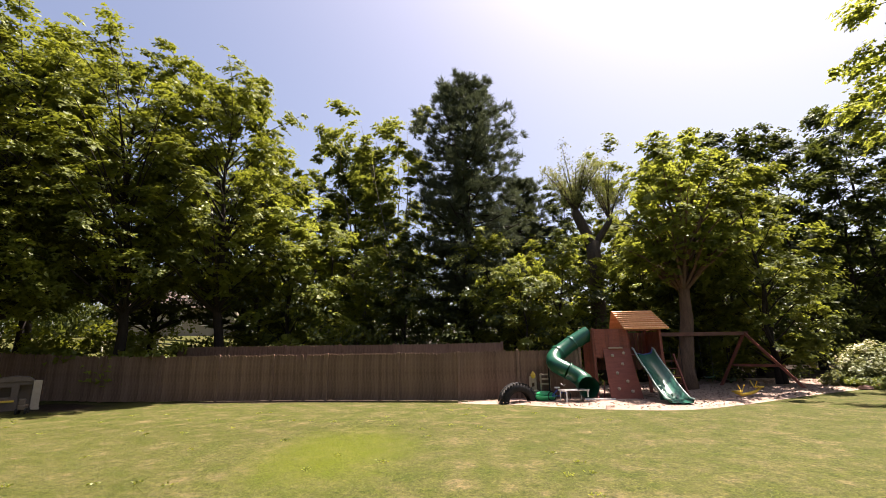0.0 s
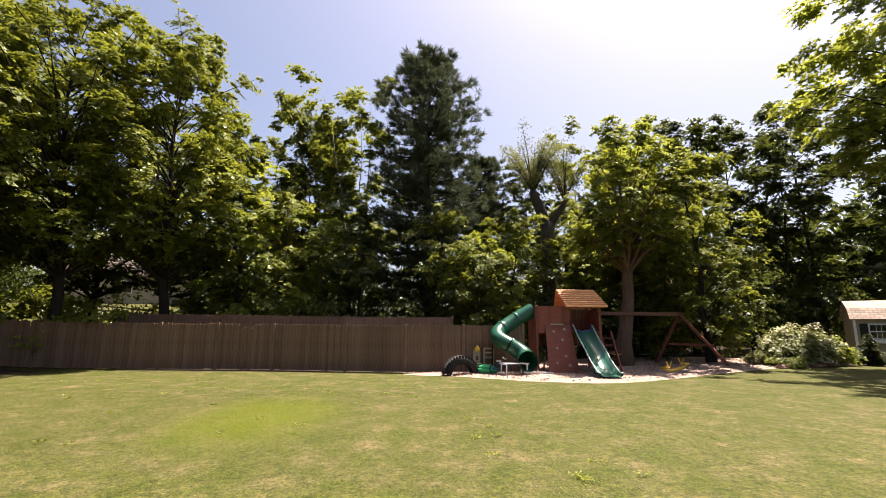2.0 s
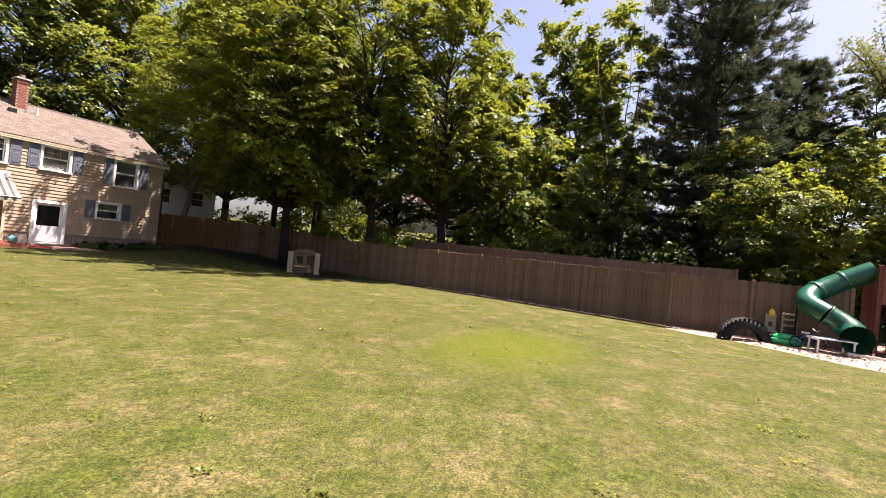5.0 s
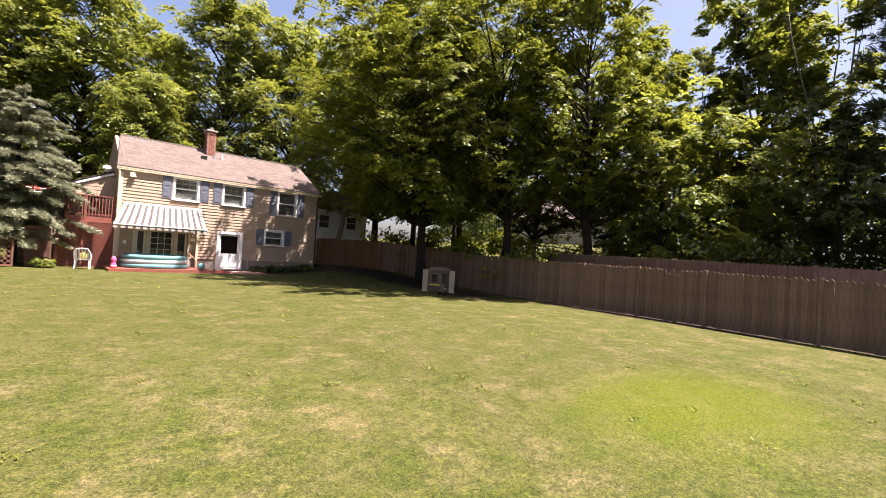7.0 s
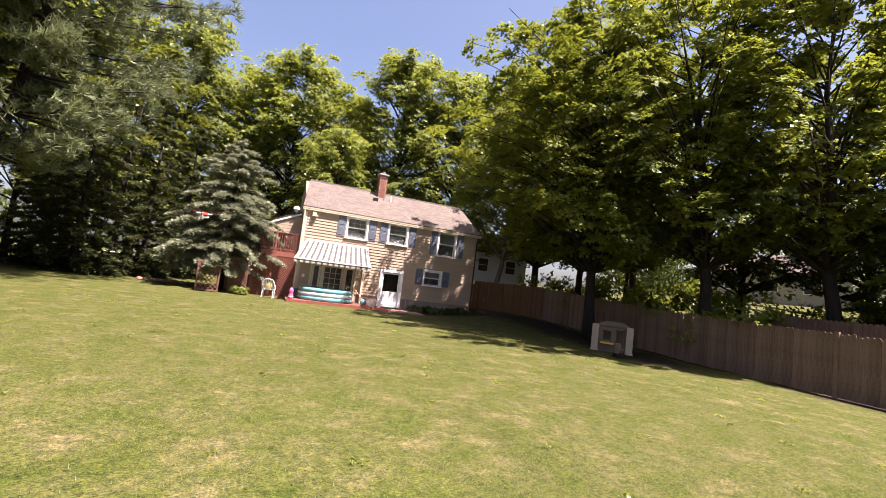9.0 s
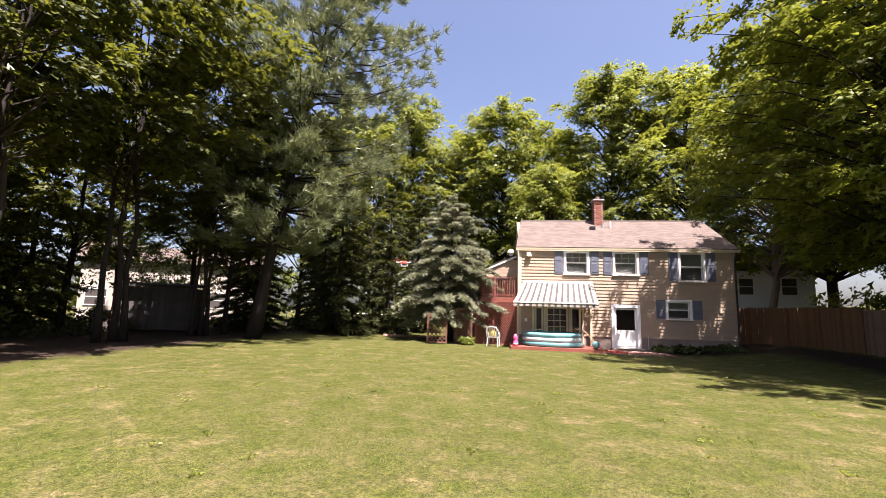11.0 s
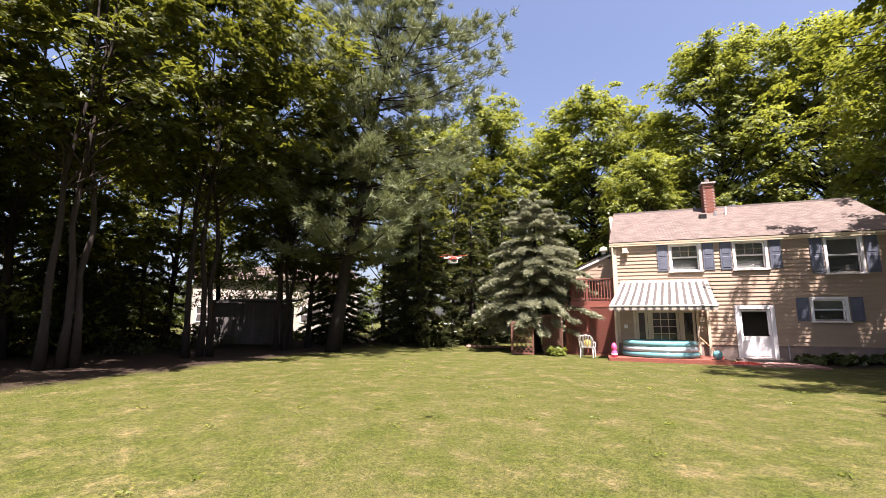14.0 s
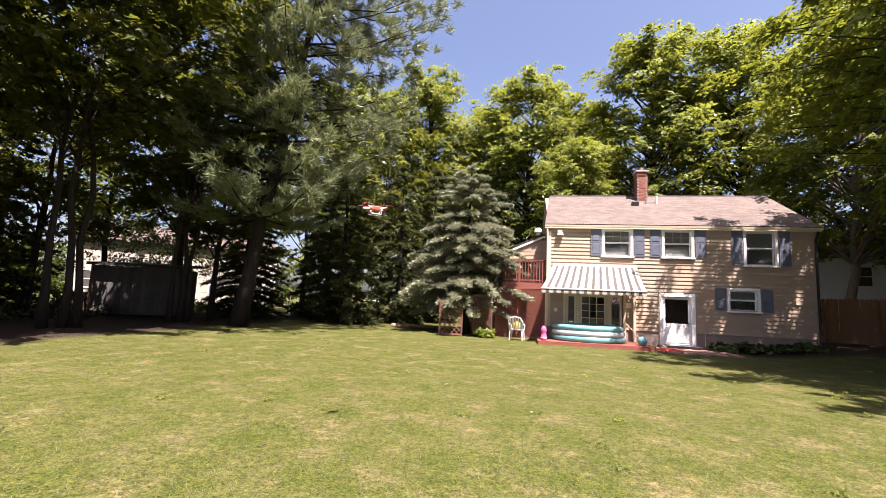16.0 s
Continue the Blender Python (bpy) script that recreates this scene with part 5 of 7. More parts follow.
ball("ball", 4.2, 16.55, gz(4.2, 16.6) + 0.44, 0.15, plastic_yellow, "yellow ball lying on the white garden chair", "ball")
ball("ball", 8.82, 15.75, 0.165, 0.17, pool_teal, "teal ball on the deck beside the pool", "ball")
toy = thing("toy_figure", 5.22, 15.6, 0.165, "pink plastic garden toy standing on the deck corner", "toy")
part("toy_body", Shape().lathe([(0.1, 0), (0.12, 0.1), (0.1, 0.22), (0.07, 0.26), (0.1, 0.32), (0.105, 0.42), (0.06, 0.52), (0.02, 0.55)], 14), plastic_pink, toy, smooth=True)
part("toy_band", Shape().lathe([(0.125, 0.09), (0.125, 0.14)], 14), plastic_white, toy)
broom = thing("broom", 8.75, 17.2, 0.165, "broom leaning beside the pool", "broom")
part("handle", Shape().tube([(0.35, -0.6, 0.08), (-0.1, 0.55, 0.75)], 0.014, 6), wood_orange, broom)
part("bristles", Shape().prism([(-0.1, 0), (0.1, 0), (0.06, 0.1), (-0.06, 0.1)], -0.03, 0.03, Matrix.Translation((0.36, -0.62, 0.0))), plastic_red, broom)
hose = Shape()
for k in range(4):
    r = 0.5 - 0.07 * k
    hose.tube([(r * math.cos(a), r * 0.7 * math.sin(a), 0.02 + 0.012 * k) for a in [math.tau * s / 24 for s in range(25)]], 0.014, 6, False)
hob = new("garden_hose", hose.mesh("garden_hose", plastic_red, True))
hob.location = (9.75, 15.9, 0.03)
tagged(hob, "red garden hose coiled on the flagstones", "hose")
walk_ob = thing("flagstone_path", 0, 0, 0, "red brown flagstones in front of the back door", "paving", kind="structure")
rng = np.random.default_rng(8)
for i in range(6):
    for j in range(3):
        x, y = 9.3 + 0.52 * i + rng.uniform(-0.03, 0.03), 15.6 + 0.6 * j + rng.uniform(-0.03, 0.03)
        w, h = rng.uniform(0.2, 0.245), rng.uniform(0.24, 0.285)
        part("flagstone", Shape().prism([(-w, -h), (w * 0.9, -h), (w, h * 0.8), (w * 0.6, h), (-w, h * 0.9)], 0, 0.05, Matrix.Translation((x, y, gz(x, y) + 0.045)) @ Matrix.Rotation(radians(90), 4, "X") @ Matrix.Scale(-1, 4, (0, 1, 0))), stone_red, walk_ob)

# ---- red deck at the side, with lattice below ----
side_deck = thing("raised_deck", 0, 0, 0, "raised red wooden deck with railing and lattice skirt", "deck")
DX0, DX1, DY0, DY1, DZ = 3.55, 5.45, 18.0, 21.1, 2.45
part("deck_floor", Shape().box(DX0, DX1, DY0, DY1, DZ - 0.04, DZ), wood_red, side_deck)
part("rim_joist", Shape().box(DX0, DX1, DY0 - 0.04, DY0 - 0.002, DZ - 0.22, DZ + 0.02), wood_red, side_deck)
part("rim_joist", Shape().box(DX0 - 0.04, DX0 - 0.002, DY0, DY1, DZ - 0.22, DZ + 0.02), wood_red, side_deck)
for x, y in ((3.3, DY0 - 0.02), (4.25, DY0 - 0.02), (5.35, DY0 - 0.02), (3.55, DY1 - 0.1)):
    part("post", Shape().box(x - 0.05, x + 0.05, y - 0.05, y + 0.05, -0.1, DZ + (1.02 if x != 3.3 else -0.05)), wood_red, side_deck)
part("top_rail", Shape().box(DX0 - 0.05, DX1, DY0 - 0.07, DY0 + 0.07, DZ + 1.0, DZ + 1.04), wood_red, side_deck)
part("top_rail", Shape().box(DX0 - 0.07, DX0 + 0.07, DY0 + 0.07, DY1, DZ + 1.0, DZ + 1.04), wood_red, side_deck)
part("bottom_rail", Shape().box(DX0, DX1, DY0 - 0.02, DY0 + 0.02, DZ + 0.1, DZ + 0.16), wood_red, side_deck)
balu = Shape().box(-0.018, 0.018, -0.018, 0.018, 0.0, 0.98).mesh("baluster", wood_red)
for k in range(15):
    part("baluster", balu, wood_red, side_deck, at=pose(DX0 + 0.08 + k * 0.125, DY0 - 0.03, DZ + 0.03))
for k in range(22):
    part("baluster", balu, wood_red, side_deck, at=pose(DX0 - 0.02, DY0 + 0.15 + k * 0.135, DZ + 0.03))


def lattice(parent, ax, ay, bx, by, z0, z1, mat, slant=0.0, step=0.13):
    """Crossed strips between two feet, framed; slant leans the first edge."""
    along = Vector((bx - ax, by - ay, 0))
    w = along.length
    d = along / w
    nrm = Vector((-d.y, d.x, 0))
    h = z1 - z0
    n = int((w + h) / step)
    for sign in (1, -1):
        for k in range(n + 1):
            s = k * step
            p0, p1 = (s - h, 0.0), (s, h)
            if sign < 0:
                p0, p1 = (s, 0.0), (s - h, h)
            (u0, v0), (u1, v1) = p0, p1
            if u0 > u1:
                u0, v0, u1, v1 = u1, v1, u0, v0
            if u1 <= 0.02 or u0 >= w - 0.02:
                continue
            t0, t1 = max(0.0, (0 - u0) / (u1 - u0)), min(1.0, (w - u0) / (u1 - u0))
            a = (u0 + (u1 - u0) * t0, v0 + (v1 - v0) * t0)
            b = (u0 + (u1 - u0) * t1, v0 + (v1 - v0) * t1)
            if math.hypot(b[0] - a[0], b[1] - a[1]) < 0.05:
                continue
            o = nrm * (0.006 * sign)
            pa = Vector((ax, ay, z0)) + d * a[0] + Vector((0, 0, a[1])) + o
            pb = Vector((ax, ay, z0)) + d * b[0] + Vector((0, 0, b[1])) + o
            part("lattice_strip", Shape().beam(pa, pb, 0.01, 0.036, tuple((pb - pa).cross(nrm))), mat, parent)
    for za in (z0, z1):
        part("lattice_frame", Shape().beam(Vector((ax, ay, za)), Vector((bx, by, za)), 0.04, 0.07), mat, parent)
    for px, py in ((ax, ay), (bx, by)):
        part("lattice_frame", Shape().box(px - 0.03, px + 0.03, py - 0.025, py + 0.025, z0 - 0.05, z1), mat, parent)


lattice(side_deck, 3.25, DY0 - 0.06, 4.2, DY0 - 0.06, 0.08, DZ - 0.22, wood_red)
lattice(side_deck, 4.3, DY0 - 0.06, 5.35, DY0 - 0.06, 0.08, DZ - 0.22, wood_red)
table = thing("deck_table", 4.5, 19.4, DZ, "dark round table on the raised deck", "table")
part("tabletop", Shape().lathe([(0.55, 1.0), (0.57, 1.02), (0.57, 1.05), (0.5, 1.07)], 20), black_metal, table)
part("stem", Shape().tube([(0, 0, 0.02), (0, 0, 1.0)], 0.04, 8), black_metal, table)
part("foot", Shape().lathe([(0.3, 0), (0.3, 0.02), (0.05, 0.05)], 16), black_metal, table)
trellis = thing("trellis", 0, 0, 0, "free-standing brown lattice screen beside the spruce", "trellis")
lattice(trellis, 1.0, 16.5, 1.92, 16.62, 0.14, 1.5, wood_dark, step=0.2)
trellis_b = thing("trellis", 0, 0, 0, "dark lattice screen half hidden by the spruce", "trellis")
lattice(trellis_b, 2.3, 17.4, 3.1, 17.6, 0.14, 1.8, wood_dark, step=0.14)


def shrub(name, x, y, r, h, seed, leaf, label, count=26, per=60, size=0.1, flowers=0, category="shrub"):
    """A low shrub: stems and sprays of small leaves, with flower heads if it has any."""
    rng = np.random.default_rng(seed)
    root = thing(name, x, y, gz(x, y) - 0.03, label, category)
    a, q = rng.uniform(0, math.tau, count), rng.uniform(0.1, 1, count) ** 0.5
    zz = rng.uniform(0.25, 1, count) * h * (1.05 - 0.5 * q * q)
    c = np.stack([r * q * np.cos(a), r * q * np.sin(a), zz], 1)
    stems = Shape()
    for p in c[: max(8, count // 3)]:
        stems.tube([(p[0] * 0.15, p[1] * 0.15, 0), (p[0] * 0.6, p[1] * 0.6, p[2] * 0.55), tuple(p)], [0.018, 0.012, 0.004], 4, False)
    part("stem", stems, bark, root)
    part("foliage", fast_mesh("foliage", spray_leaves(rng, c, rng.uniform(0.2, 0.4, count) * max(r, h) * 0.75, per, size, 0.7, 0.7, np.array([0, 0, h * 0.3])), 3, leaf), leaf, root)
    if flowers:
        pick = c[rng.permutation(count)[:flowers]] * np.array([1.08, 1.08, 1.06])
        part("blossom", fast_mesh("blossom", spray_leaves(rng, pick, np.full(len(pick), 0.16 * max(r, h)), 50, size * 0.9, 0.7, 0.9, np.array([0, 0, 0.0])), 3, petal), petal, root, "cream flower heads")
    return root


shrub("hosta", 2.9, 16.9, 0.4, 0.55, 71, leaf_bright, "bright yellow green leafy plant by the lattice", 22, 40, 0.14, category="plant")
for k, (x, y, r, h) in enumerate(((12.3, 17.3, 0.55, 0.4), (13.2, 17.3, 0.6, 0.45), (14.4, 17.2, 0.6, 0.4), (15.3, 17.2, 0.5, 0.38))):
    shrub("shade_plant", x, y, r, h, 80 + k, leaf_deep, "low dark shade plants along the house wall", 24, 30, 0.16, category="plant")

# ---- board fence along the yard ----
FENCE = [(17.75, -14.0), (18.15, -11.7), (18.42, -9.4), (18.75, -7.0), (19.2, -4.0), (19.35, -1.7), (19.4, 0.6), (19.4, 3.0), (19.4, 5.4), (19.36, 7.8), (19.32, 10.2), (19.28, 12.6), (19.24, 15.0), (19.2, 17.4), (19.15, 19.6), (17.6, 20.3), (16.1, 20.8)]
FH = 1.82


def picket_mesh(h, w, mat):
    """A dog-eared stockade board with a slight round."""
    sh = Shape()
    o = [(-w / 2, 0), (w / 2, 0), (w / 2, h - 0.05), (w * 0.12, h), (-w * 0.12, h), (-w / 2, h - 0.05)]
    return sh.prism(o, -0.011, 0.011).mesh("picket", mat)


fence = thing("fence", 0, 0, 0, "weathered grey stockade fence of pointed boards", "fence", kind="structure")
tan_fence = thing("fence", 0, 0, 0, "newer tan board fence beside the house", "fence", kind="structure")
p_old = [picket_mesh(h, 0.143, fence_wood) for h in (1.80, 1.82, 1.815, 1.835)]
p_new = [picket_mesh(1.9, 0.1385, fence_tan)]
rng = np.random.default_rng(9)
made = 0
for k, (a, b) in enumerate(zip(FENCE, FENCE[1:])):
    va, vb = Vector((*a, 0)), Vector((*b, 0))
    d = (vb - va)
    ln = d.length
    d.normalize()
    rz = math.degrees(math.atan2(d.y, d.x))
    newer = a[1] >= 15.0
    owner = tan_fence if newer else fence
    za, zb = gz(*a), gz(*b)
    part("post", Shape().box(a[0] - 0.05, a[0] + 0.05, a[1] - 0.05, a[1] + 0.05, za - 0.2, za + FH + 0.06), fence_tan if newer else fence_wood, owner, bevel=0.008)
    for h in (0.35, 0.95, 1.5):
        o = Vector((d.y, -d.x, 0)) * 0.06
        part("rail", Shape().beam(va + o + Vector((0, 0, za + h)), vb + o + Vector((0, 0, zb + h)), 0.04, 0.08), fence_tan if newer else fence_wood, owner)
    n = int(ln / 0.136)
    for i in range(n):
        t = (i + 0.5) / n
        p = va + d * ln * t + Vector((d.y, -d.x, 0)) * (0.012 * (i % 2) + rng.uniform(0, 0.003))
        z = za + (zb - za) * t + 0.03 + rng.normal(0, 0.008)
        drop = 0.0
        if k == 4 and i in (6, 8):
            drop = 0.16
        part("picket", (p_new if newer else p_old)[int(rng.integers(0, 1 if newer else 4))], fence_wood, owner, at=pose(p.x, p.y, z - drop, rng.normal(0, 0.3), rng.normal(0, 0.2), rz))
# the neighbours' fence behind it
far_fence = thing("fence", 0, 0, 0, "dark shaded board fence behind the first one", "fence", kind="structure")
line = [(21.3 + 0.2 * math.sin(k), -11.5 + 2.5 * k) for k in range(7)]
for a, b in zip(line, line[1:]):
    sh = Shape()
    va, vb = Vector((*a, gz(*a))), Vector((*b, gz(*b)))
    n = 17
    d = (vb - va).normalized()
    for i in range(n):
        p = va + (vb - va) * ((i + 0.5) / n)
        m = Matrix.Translation(p) @ Matrix.Rotation(math.atan2(d.y, d.x), 4, "Z")
        sh.prism([(-0.074, 0), (0.074, 0), (0.074, 2.2), (0.02, 2.25), (-0.02, 2.25), (-0.074, 2.2)], -0.01, 0.01, m)
    part("fence_panel", sh, fence_wood, far_fence)
    part("post", Shape().box(a[0] - 0.05, a[0] + 0.05, a[1] - 0.05, a[1] + 0.05, gz(*a) - 0.2, gz(*a) + 2.28), fence_wood, far_fence)

# ---- small plastic playhouse against the fence ----
ph = thing("playhouse", 16.5, 6.3, gz(16.5, 6.3), "small tan plastic playhouse in the shade of the fence", "playhouse", rz=-48)
for x in (-0.62, 0.62):
    part("side_panel", Shape().box(x - 0.12, x + 0.12, -0.1, 0.02, 0, 1.02).box(x - 0.15, x + 0.15, -0.12, 0.03, 0, 0.06), plastic_tan, ph, bevel=0.015)
part("front_panel", holes_wall(Shape(), -0.5, 0.5, 0.0, 0.98, 0.05, 0.1, [(-0.34, -0.06, 0.45, 0.8), (0.14, 0.46, 0.0, 0.86)]), plastic_brown_shaded, ph, bevel=0.01)
part("roof", Shape().prism([(-0.6, 0.98), (0.6, 0.98), (0.35, 1.14), (0, 1.18), (-0.35, 1.14)], 0.0, 0.7), plastic_brown_shaded, ph, bevel=0.015)
part("counter", Shape().box(-0.42, 0.06, -0.06, 0.05, 0.3, 0.36), plastic_yellow, ph)
part("back_panel", Shape().box(-0.5, 0.5, 0.62, 0.66, 0, 0.98), plastic_brown_shaded, ph)
trike = thing("ride_on_toy", 15.9, 5.3, gz(15.9, 5.3), "brown ride-on toy beside the playhouse", "toy", rz=30)
part("toy_body", Shape().box(-0.22, 0.2, -0.1, 0.1, 0.14, 0.3).box(-0.22, -0.1, -0.09, 0.09, 0.3, 0.5), plastic_brown_shaded, trike, bevel=0.03)
for x in (-0.16, 0.16):
    for y in (-0.12, 0.12):
        part("wheel", Shape().lathe([(0.03, -0.025), (0.09, -0.025), (0.1, 0), (0.09, 0.025), (0.03, 0.025)], 14, Matrix.Translation((x, y, 0.1)) @ Matrix.Rotation(radians(90), 4, "X")), rubber, trike)

# ---- neighbouring houses ----
def neighbour(x, y, w, dep, h, rise, rz, wall_mat, roof_mat, label, wins, base=0.0):
    root = thing("house", x, y, gz(x, y) + base, label, "house", rz=rz)
    part("wall", Shape().box(-w / 2, w / 2, 0, 0.2, -0.5, h), wall_mat, root)
    part("wall", Shape().box(-w / 2, w / 2, dep - 0.2, dep, -0.5, h), wall_mat, root)
    part("gable_wall", Shape().prism([(0.2, -0.5), (dep - 0.2, -0.5), (dep - 0.2, h), (dep / 2, h + rise * 0.94), (0.2, h)], -w / 2, -w / 2 + 0.2, Matrix.Rotation(radians(90), 4, "Z") @ Matrix.Scale(-1, 4, (0, 1, 0))), wall_mat, root)
    part("gable_wall", Shape().prism([(0.2, -0.5), (dep - 0.2, -0.5), (dep - 0.2, h), (dep / 2, h + rise * 0.94), (0.2, h)], w / 2 - 0.2, w / 2, Matrix.Rotation(radians(90), 4, "Z") @ Matrix.Scale(-1, 4, (0, 1, 0))), wall_mat, root)
    slope("roof", [(-w / 2 - 0.3, -0.35, h - 0.1), (w / 2 + 0.3, -0.35, h - 0.1), (w / 2 + 0.3, dep / 2, h + rise), (-w / 2 - 0.3, dep / 2, h + rise)], 0.12, roof_mat, root)
    slope("roof", [(w / 2 + 0.3, dep + 0.35, h - 0.1), (-w / 2 - 0.3, dep + 0.35, h - 0.1), (-w / 2 - 0.3, dep / 2, h + rise), (w / 2 + 0.3, dep / 2, h + rise)], 0.12, roof_mat, root)
    for cx, cz, ww, hh in wins:
        win = new("window", Shape().box(cx - ww / 2 - 0.08, cx + ww / 2 + 0.08, -0.05, -0.004, cz - hh / 2 - 0.08, cz - hh / 2).box(cx - ww / 2 - 0.08, cx + ww / 2 + 0.08, -0.05, -0.004, cz + hh / 2, cz + hh / 2 + 0.08).box(cx - ww / 2 - 0.08, cx - ww / 2, -0.05, -0.004, cz - hh / 2, cz + hh / 2).box(cx + ww / 2, cx + ww / 2 + 0.08, -0.05, -0.004, cz - hh / 2, cz + hh / 2).mesh("window", white_paint))
        win.parent = root
        part("pane", Shape().box(cx - ww / 2, cx + ww / 2, -0.03, -0.006, cz - hh / 2, cz + hh / 2), room_dark, win)
        part("sash_bar", Shape().box(cx - ww / 2, cx + ww / 2, -0.04, -0.03, cz - 0.025, cz + 0.025), white_paint, win)
    return root


neighbour(24.84, 31.04, 5.5, 7.5, 5.6, 2.2, -18, gable_pale, roof_pink, "white two-storey neighbouring house behind the trees", [(-1.5, 4.2, 0.9, 1.2), (1.2, 4.2, 0.9, 1.2), (-1.2, 1.6, 0.8, 1.1), (1.3, 1.5, 0.8, 1.1)], -0.6)
neighbour(-20.4, 27.2, 13.0, 8.0, 4.6, 1.5, 43, gable_white, roof_pink, "long white ranch house seen through the wood", [(-5.5, 1.7, 1.2, 1.1), (-2, 1.7, 1.2, 1.1), (2.5, 1.7, 1.6, 1.2), (5, 1.7, 1.0, 1.1)])
neighbour(46.0, 19.0, 11.0, 8.0, 3.0, 2.0, -70, gable_white, roof_pink, "pale house on the bank beyond the fence", [(-3, 1.7, 1.1, 1.1), (0, 1.7, 1.1, 1.1), (3, 1.7, 1.1, 1.1)])
rail_fence = thing("rail_fence", 0, 0, 0, "white rail fence across the neighbouring lawn", "fence", kind="structure")
pts = [(33.0 + 0.2 * k, 8.0 + 2.2 * k) for k in range(6)]
for a, b in zip(pts, pts[1:]):
    part("post", Shape().box(a[0] - 0.06, a[0] + 0.06, a[1] - 0.06, a[1] + 0.06, gz(*a) - 0.1, gz(*a) + 1.1), white_paint, rail_fence)
    for h in (0.4, 0.75, 1.05):
        part("rail", Shape().beam((*a, gz(*a) + h), (*b, gz(*b) + h), 0.04, 0.1), white_paint, rail_fence)

# ---- old shack in the wood ----
shack = thing("shack", -13.2, 15.8, gz(-13.2, 15.8), "old grey board shack with a flat dark roof under the trees", "shed", rz=22)
for k in range(18):
    part("board", Shape().box(-1.8 + 0.2 * k, -1.8 + 0.2 * k + 0.19, 0.0, 0.03, 0.1, 2.25), shack_mat, shack)
part("body", Shape().box(-1.79, 1.79, 0.03, 2.4, 0.05, 2.25), shack_mat, shack)
part("roof", Shape().prism([(-0.3, 2.25), (2.6, 2.45), (2.6, 2.58), (-0.3, 2.38)], -2.0, 2.0, Matrix.Rotation(radians(90), 4, "Z") @ Matrix.Scale(-1, 4, (0, 1, 0))), tarp, shack)
part("door_post", Shape().box(-1.92, -1.82, -0.03, 0.06, 0, 2.28), wood_dark, shack)
pile = thing("woodpile", -15.6, 15.2, gz(-15.6, 15.2), "stack of grey split logs beside the shack", "woodpile", rz=22)
log = Shape().tube([(0, -0.2, 0), (0, 0.2, 0)], 0.075, 7).mesh("log", bark_pale)
for r in range(7):
    for k in range(5):
        part("log", log, bark_pale, pile, at=pose(-0.35 + 0.155 * k + 0.07 * (r % 2), 0, 0.08 + r * 0.138))
chain = thing("wire_fence", 0, 0, 0, "wire fence on thin posts beyond the wood", "fence", kind="structure")
posts = [(-17.0 + 2.1 * k, 22.0 + 1.1 * k) for k in range(8)]
for a, b in zip(posts, posts[1:]):
    part("post", Shape().tube([(*a, gz(*a) - 0.1), (*a, gz(*a) + 1.2)], 0.03, 6), grey_metal, chain)
    part("wire", Shape().tube([(*a, gz(*a) + 1.15), (*b, gz(*b) + 1.15)], 0.012, 5), grey_metal, chain)
    part("wire", Shape().tube([(*a, gz(*a) + 0.6), (*b, gz(*b) + 0.6)], 0.008, 5), grey_metal, chain)

# ---- hovering quadcopter ----
drone = thing("quadcopter", 2.65, 2.8, 2.5, "small red and white quadcopter hovering over the lawn", "drone", rz=35)
part("body", Shape().box(-0.06, 0.06, -0.035, 0.035, -0.02, 0.035), plastic_red, drone, bevel=0.012)
part("camera_pod", Shape().box(-0.02, 0.02, -0.05, -0.03, -0.04, -0.01), black_metal, drone)
for sx in (-1, 1):
    for sy in (-1, 1):
        arm = new("arm", Shape().tube([(0.04 * sx, 0.02 * sy, 0.01), (0.12 * sx, 0.1 * sy, 0.02)], 0.008, 6).mesh("arm", plastic_white))
        arm.parent = drone
        part("rotor", Shape().beam((0.12 * sx - 0.06, 0.1 * sy, 0.04), (0.12 * sx + 0.06, 0.1 * sy, 0.04), 0.014, 0.003), plastic_red, arm)
        part("motor", Shape().tube([(0.12 * sx, 0.1 * sy, 0.005), (0.12 * sx, 0.1 * sy, 0.042)], 0.01, 8), black_metal, arm)
    part("skid", Shape().tube([(-0.06, 0.03 * sx, -0.02), (-0.06, 0.05 * sx, -0.06), (0.06, 0.05 * sx, -0.06), (0.06, 0.03 * sx, -0.02)], 0.005, 5), plastic_white, drone)

# ---- play area ----
def chips_material():
    m = material("pale wood chips", (0.165, 0.113, 0.086), (0.35, 0.255, 0.2), 9, 0.95, 0.8, bscale=24)
    return m


chips = chips_material()
OUTLINE = [(17.9, -8.9), (16.6, -11.0), (14.6, -13.4), (13.75, -15.6), (14.4, -17.8), (16.6, -22.0), (18.6, -26.2), (20.6, -28.0), (24.5, -26.5), (25.5, -21.0), (23.0, -16.0), (19.0, -13.5)]
pts = []
for k in range(len(OUTLINE)):
    p0, p1, p2, p3 = [Vector(OUTLINE[(k + j - 1) % len(OUTLINE)]) for j in range(4)]
    for s in range(5):
        t = s / 5
        pts.append(0.5 * ((2 * p1) + (p2 - p0) * t + (2 * p0 - 5 * p1 + 4 * p2 - p3) * t * t + (3 * p1 - p0 - 3 * p2 + p3) * t ** 3))
centre = sum(pts, Vector((0, 0))) / len(pts)
v, f = [], []
rings = 14
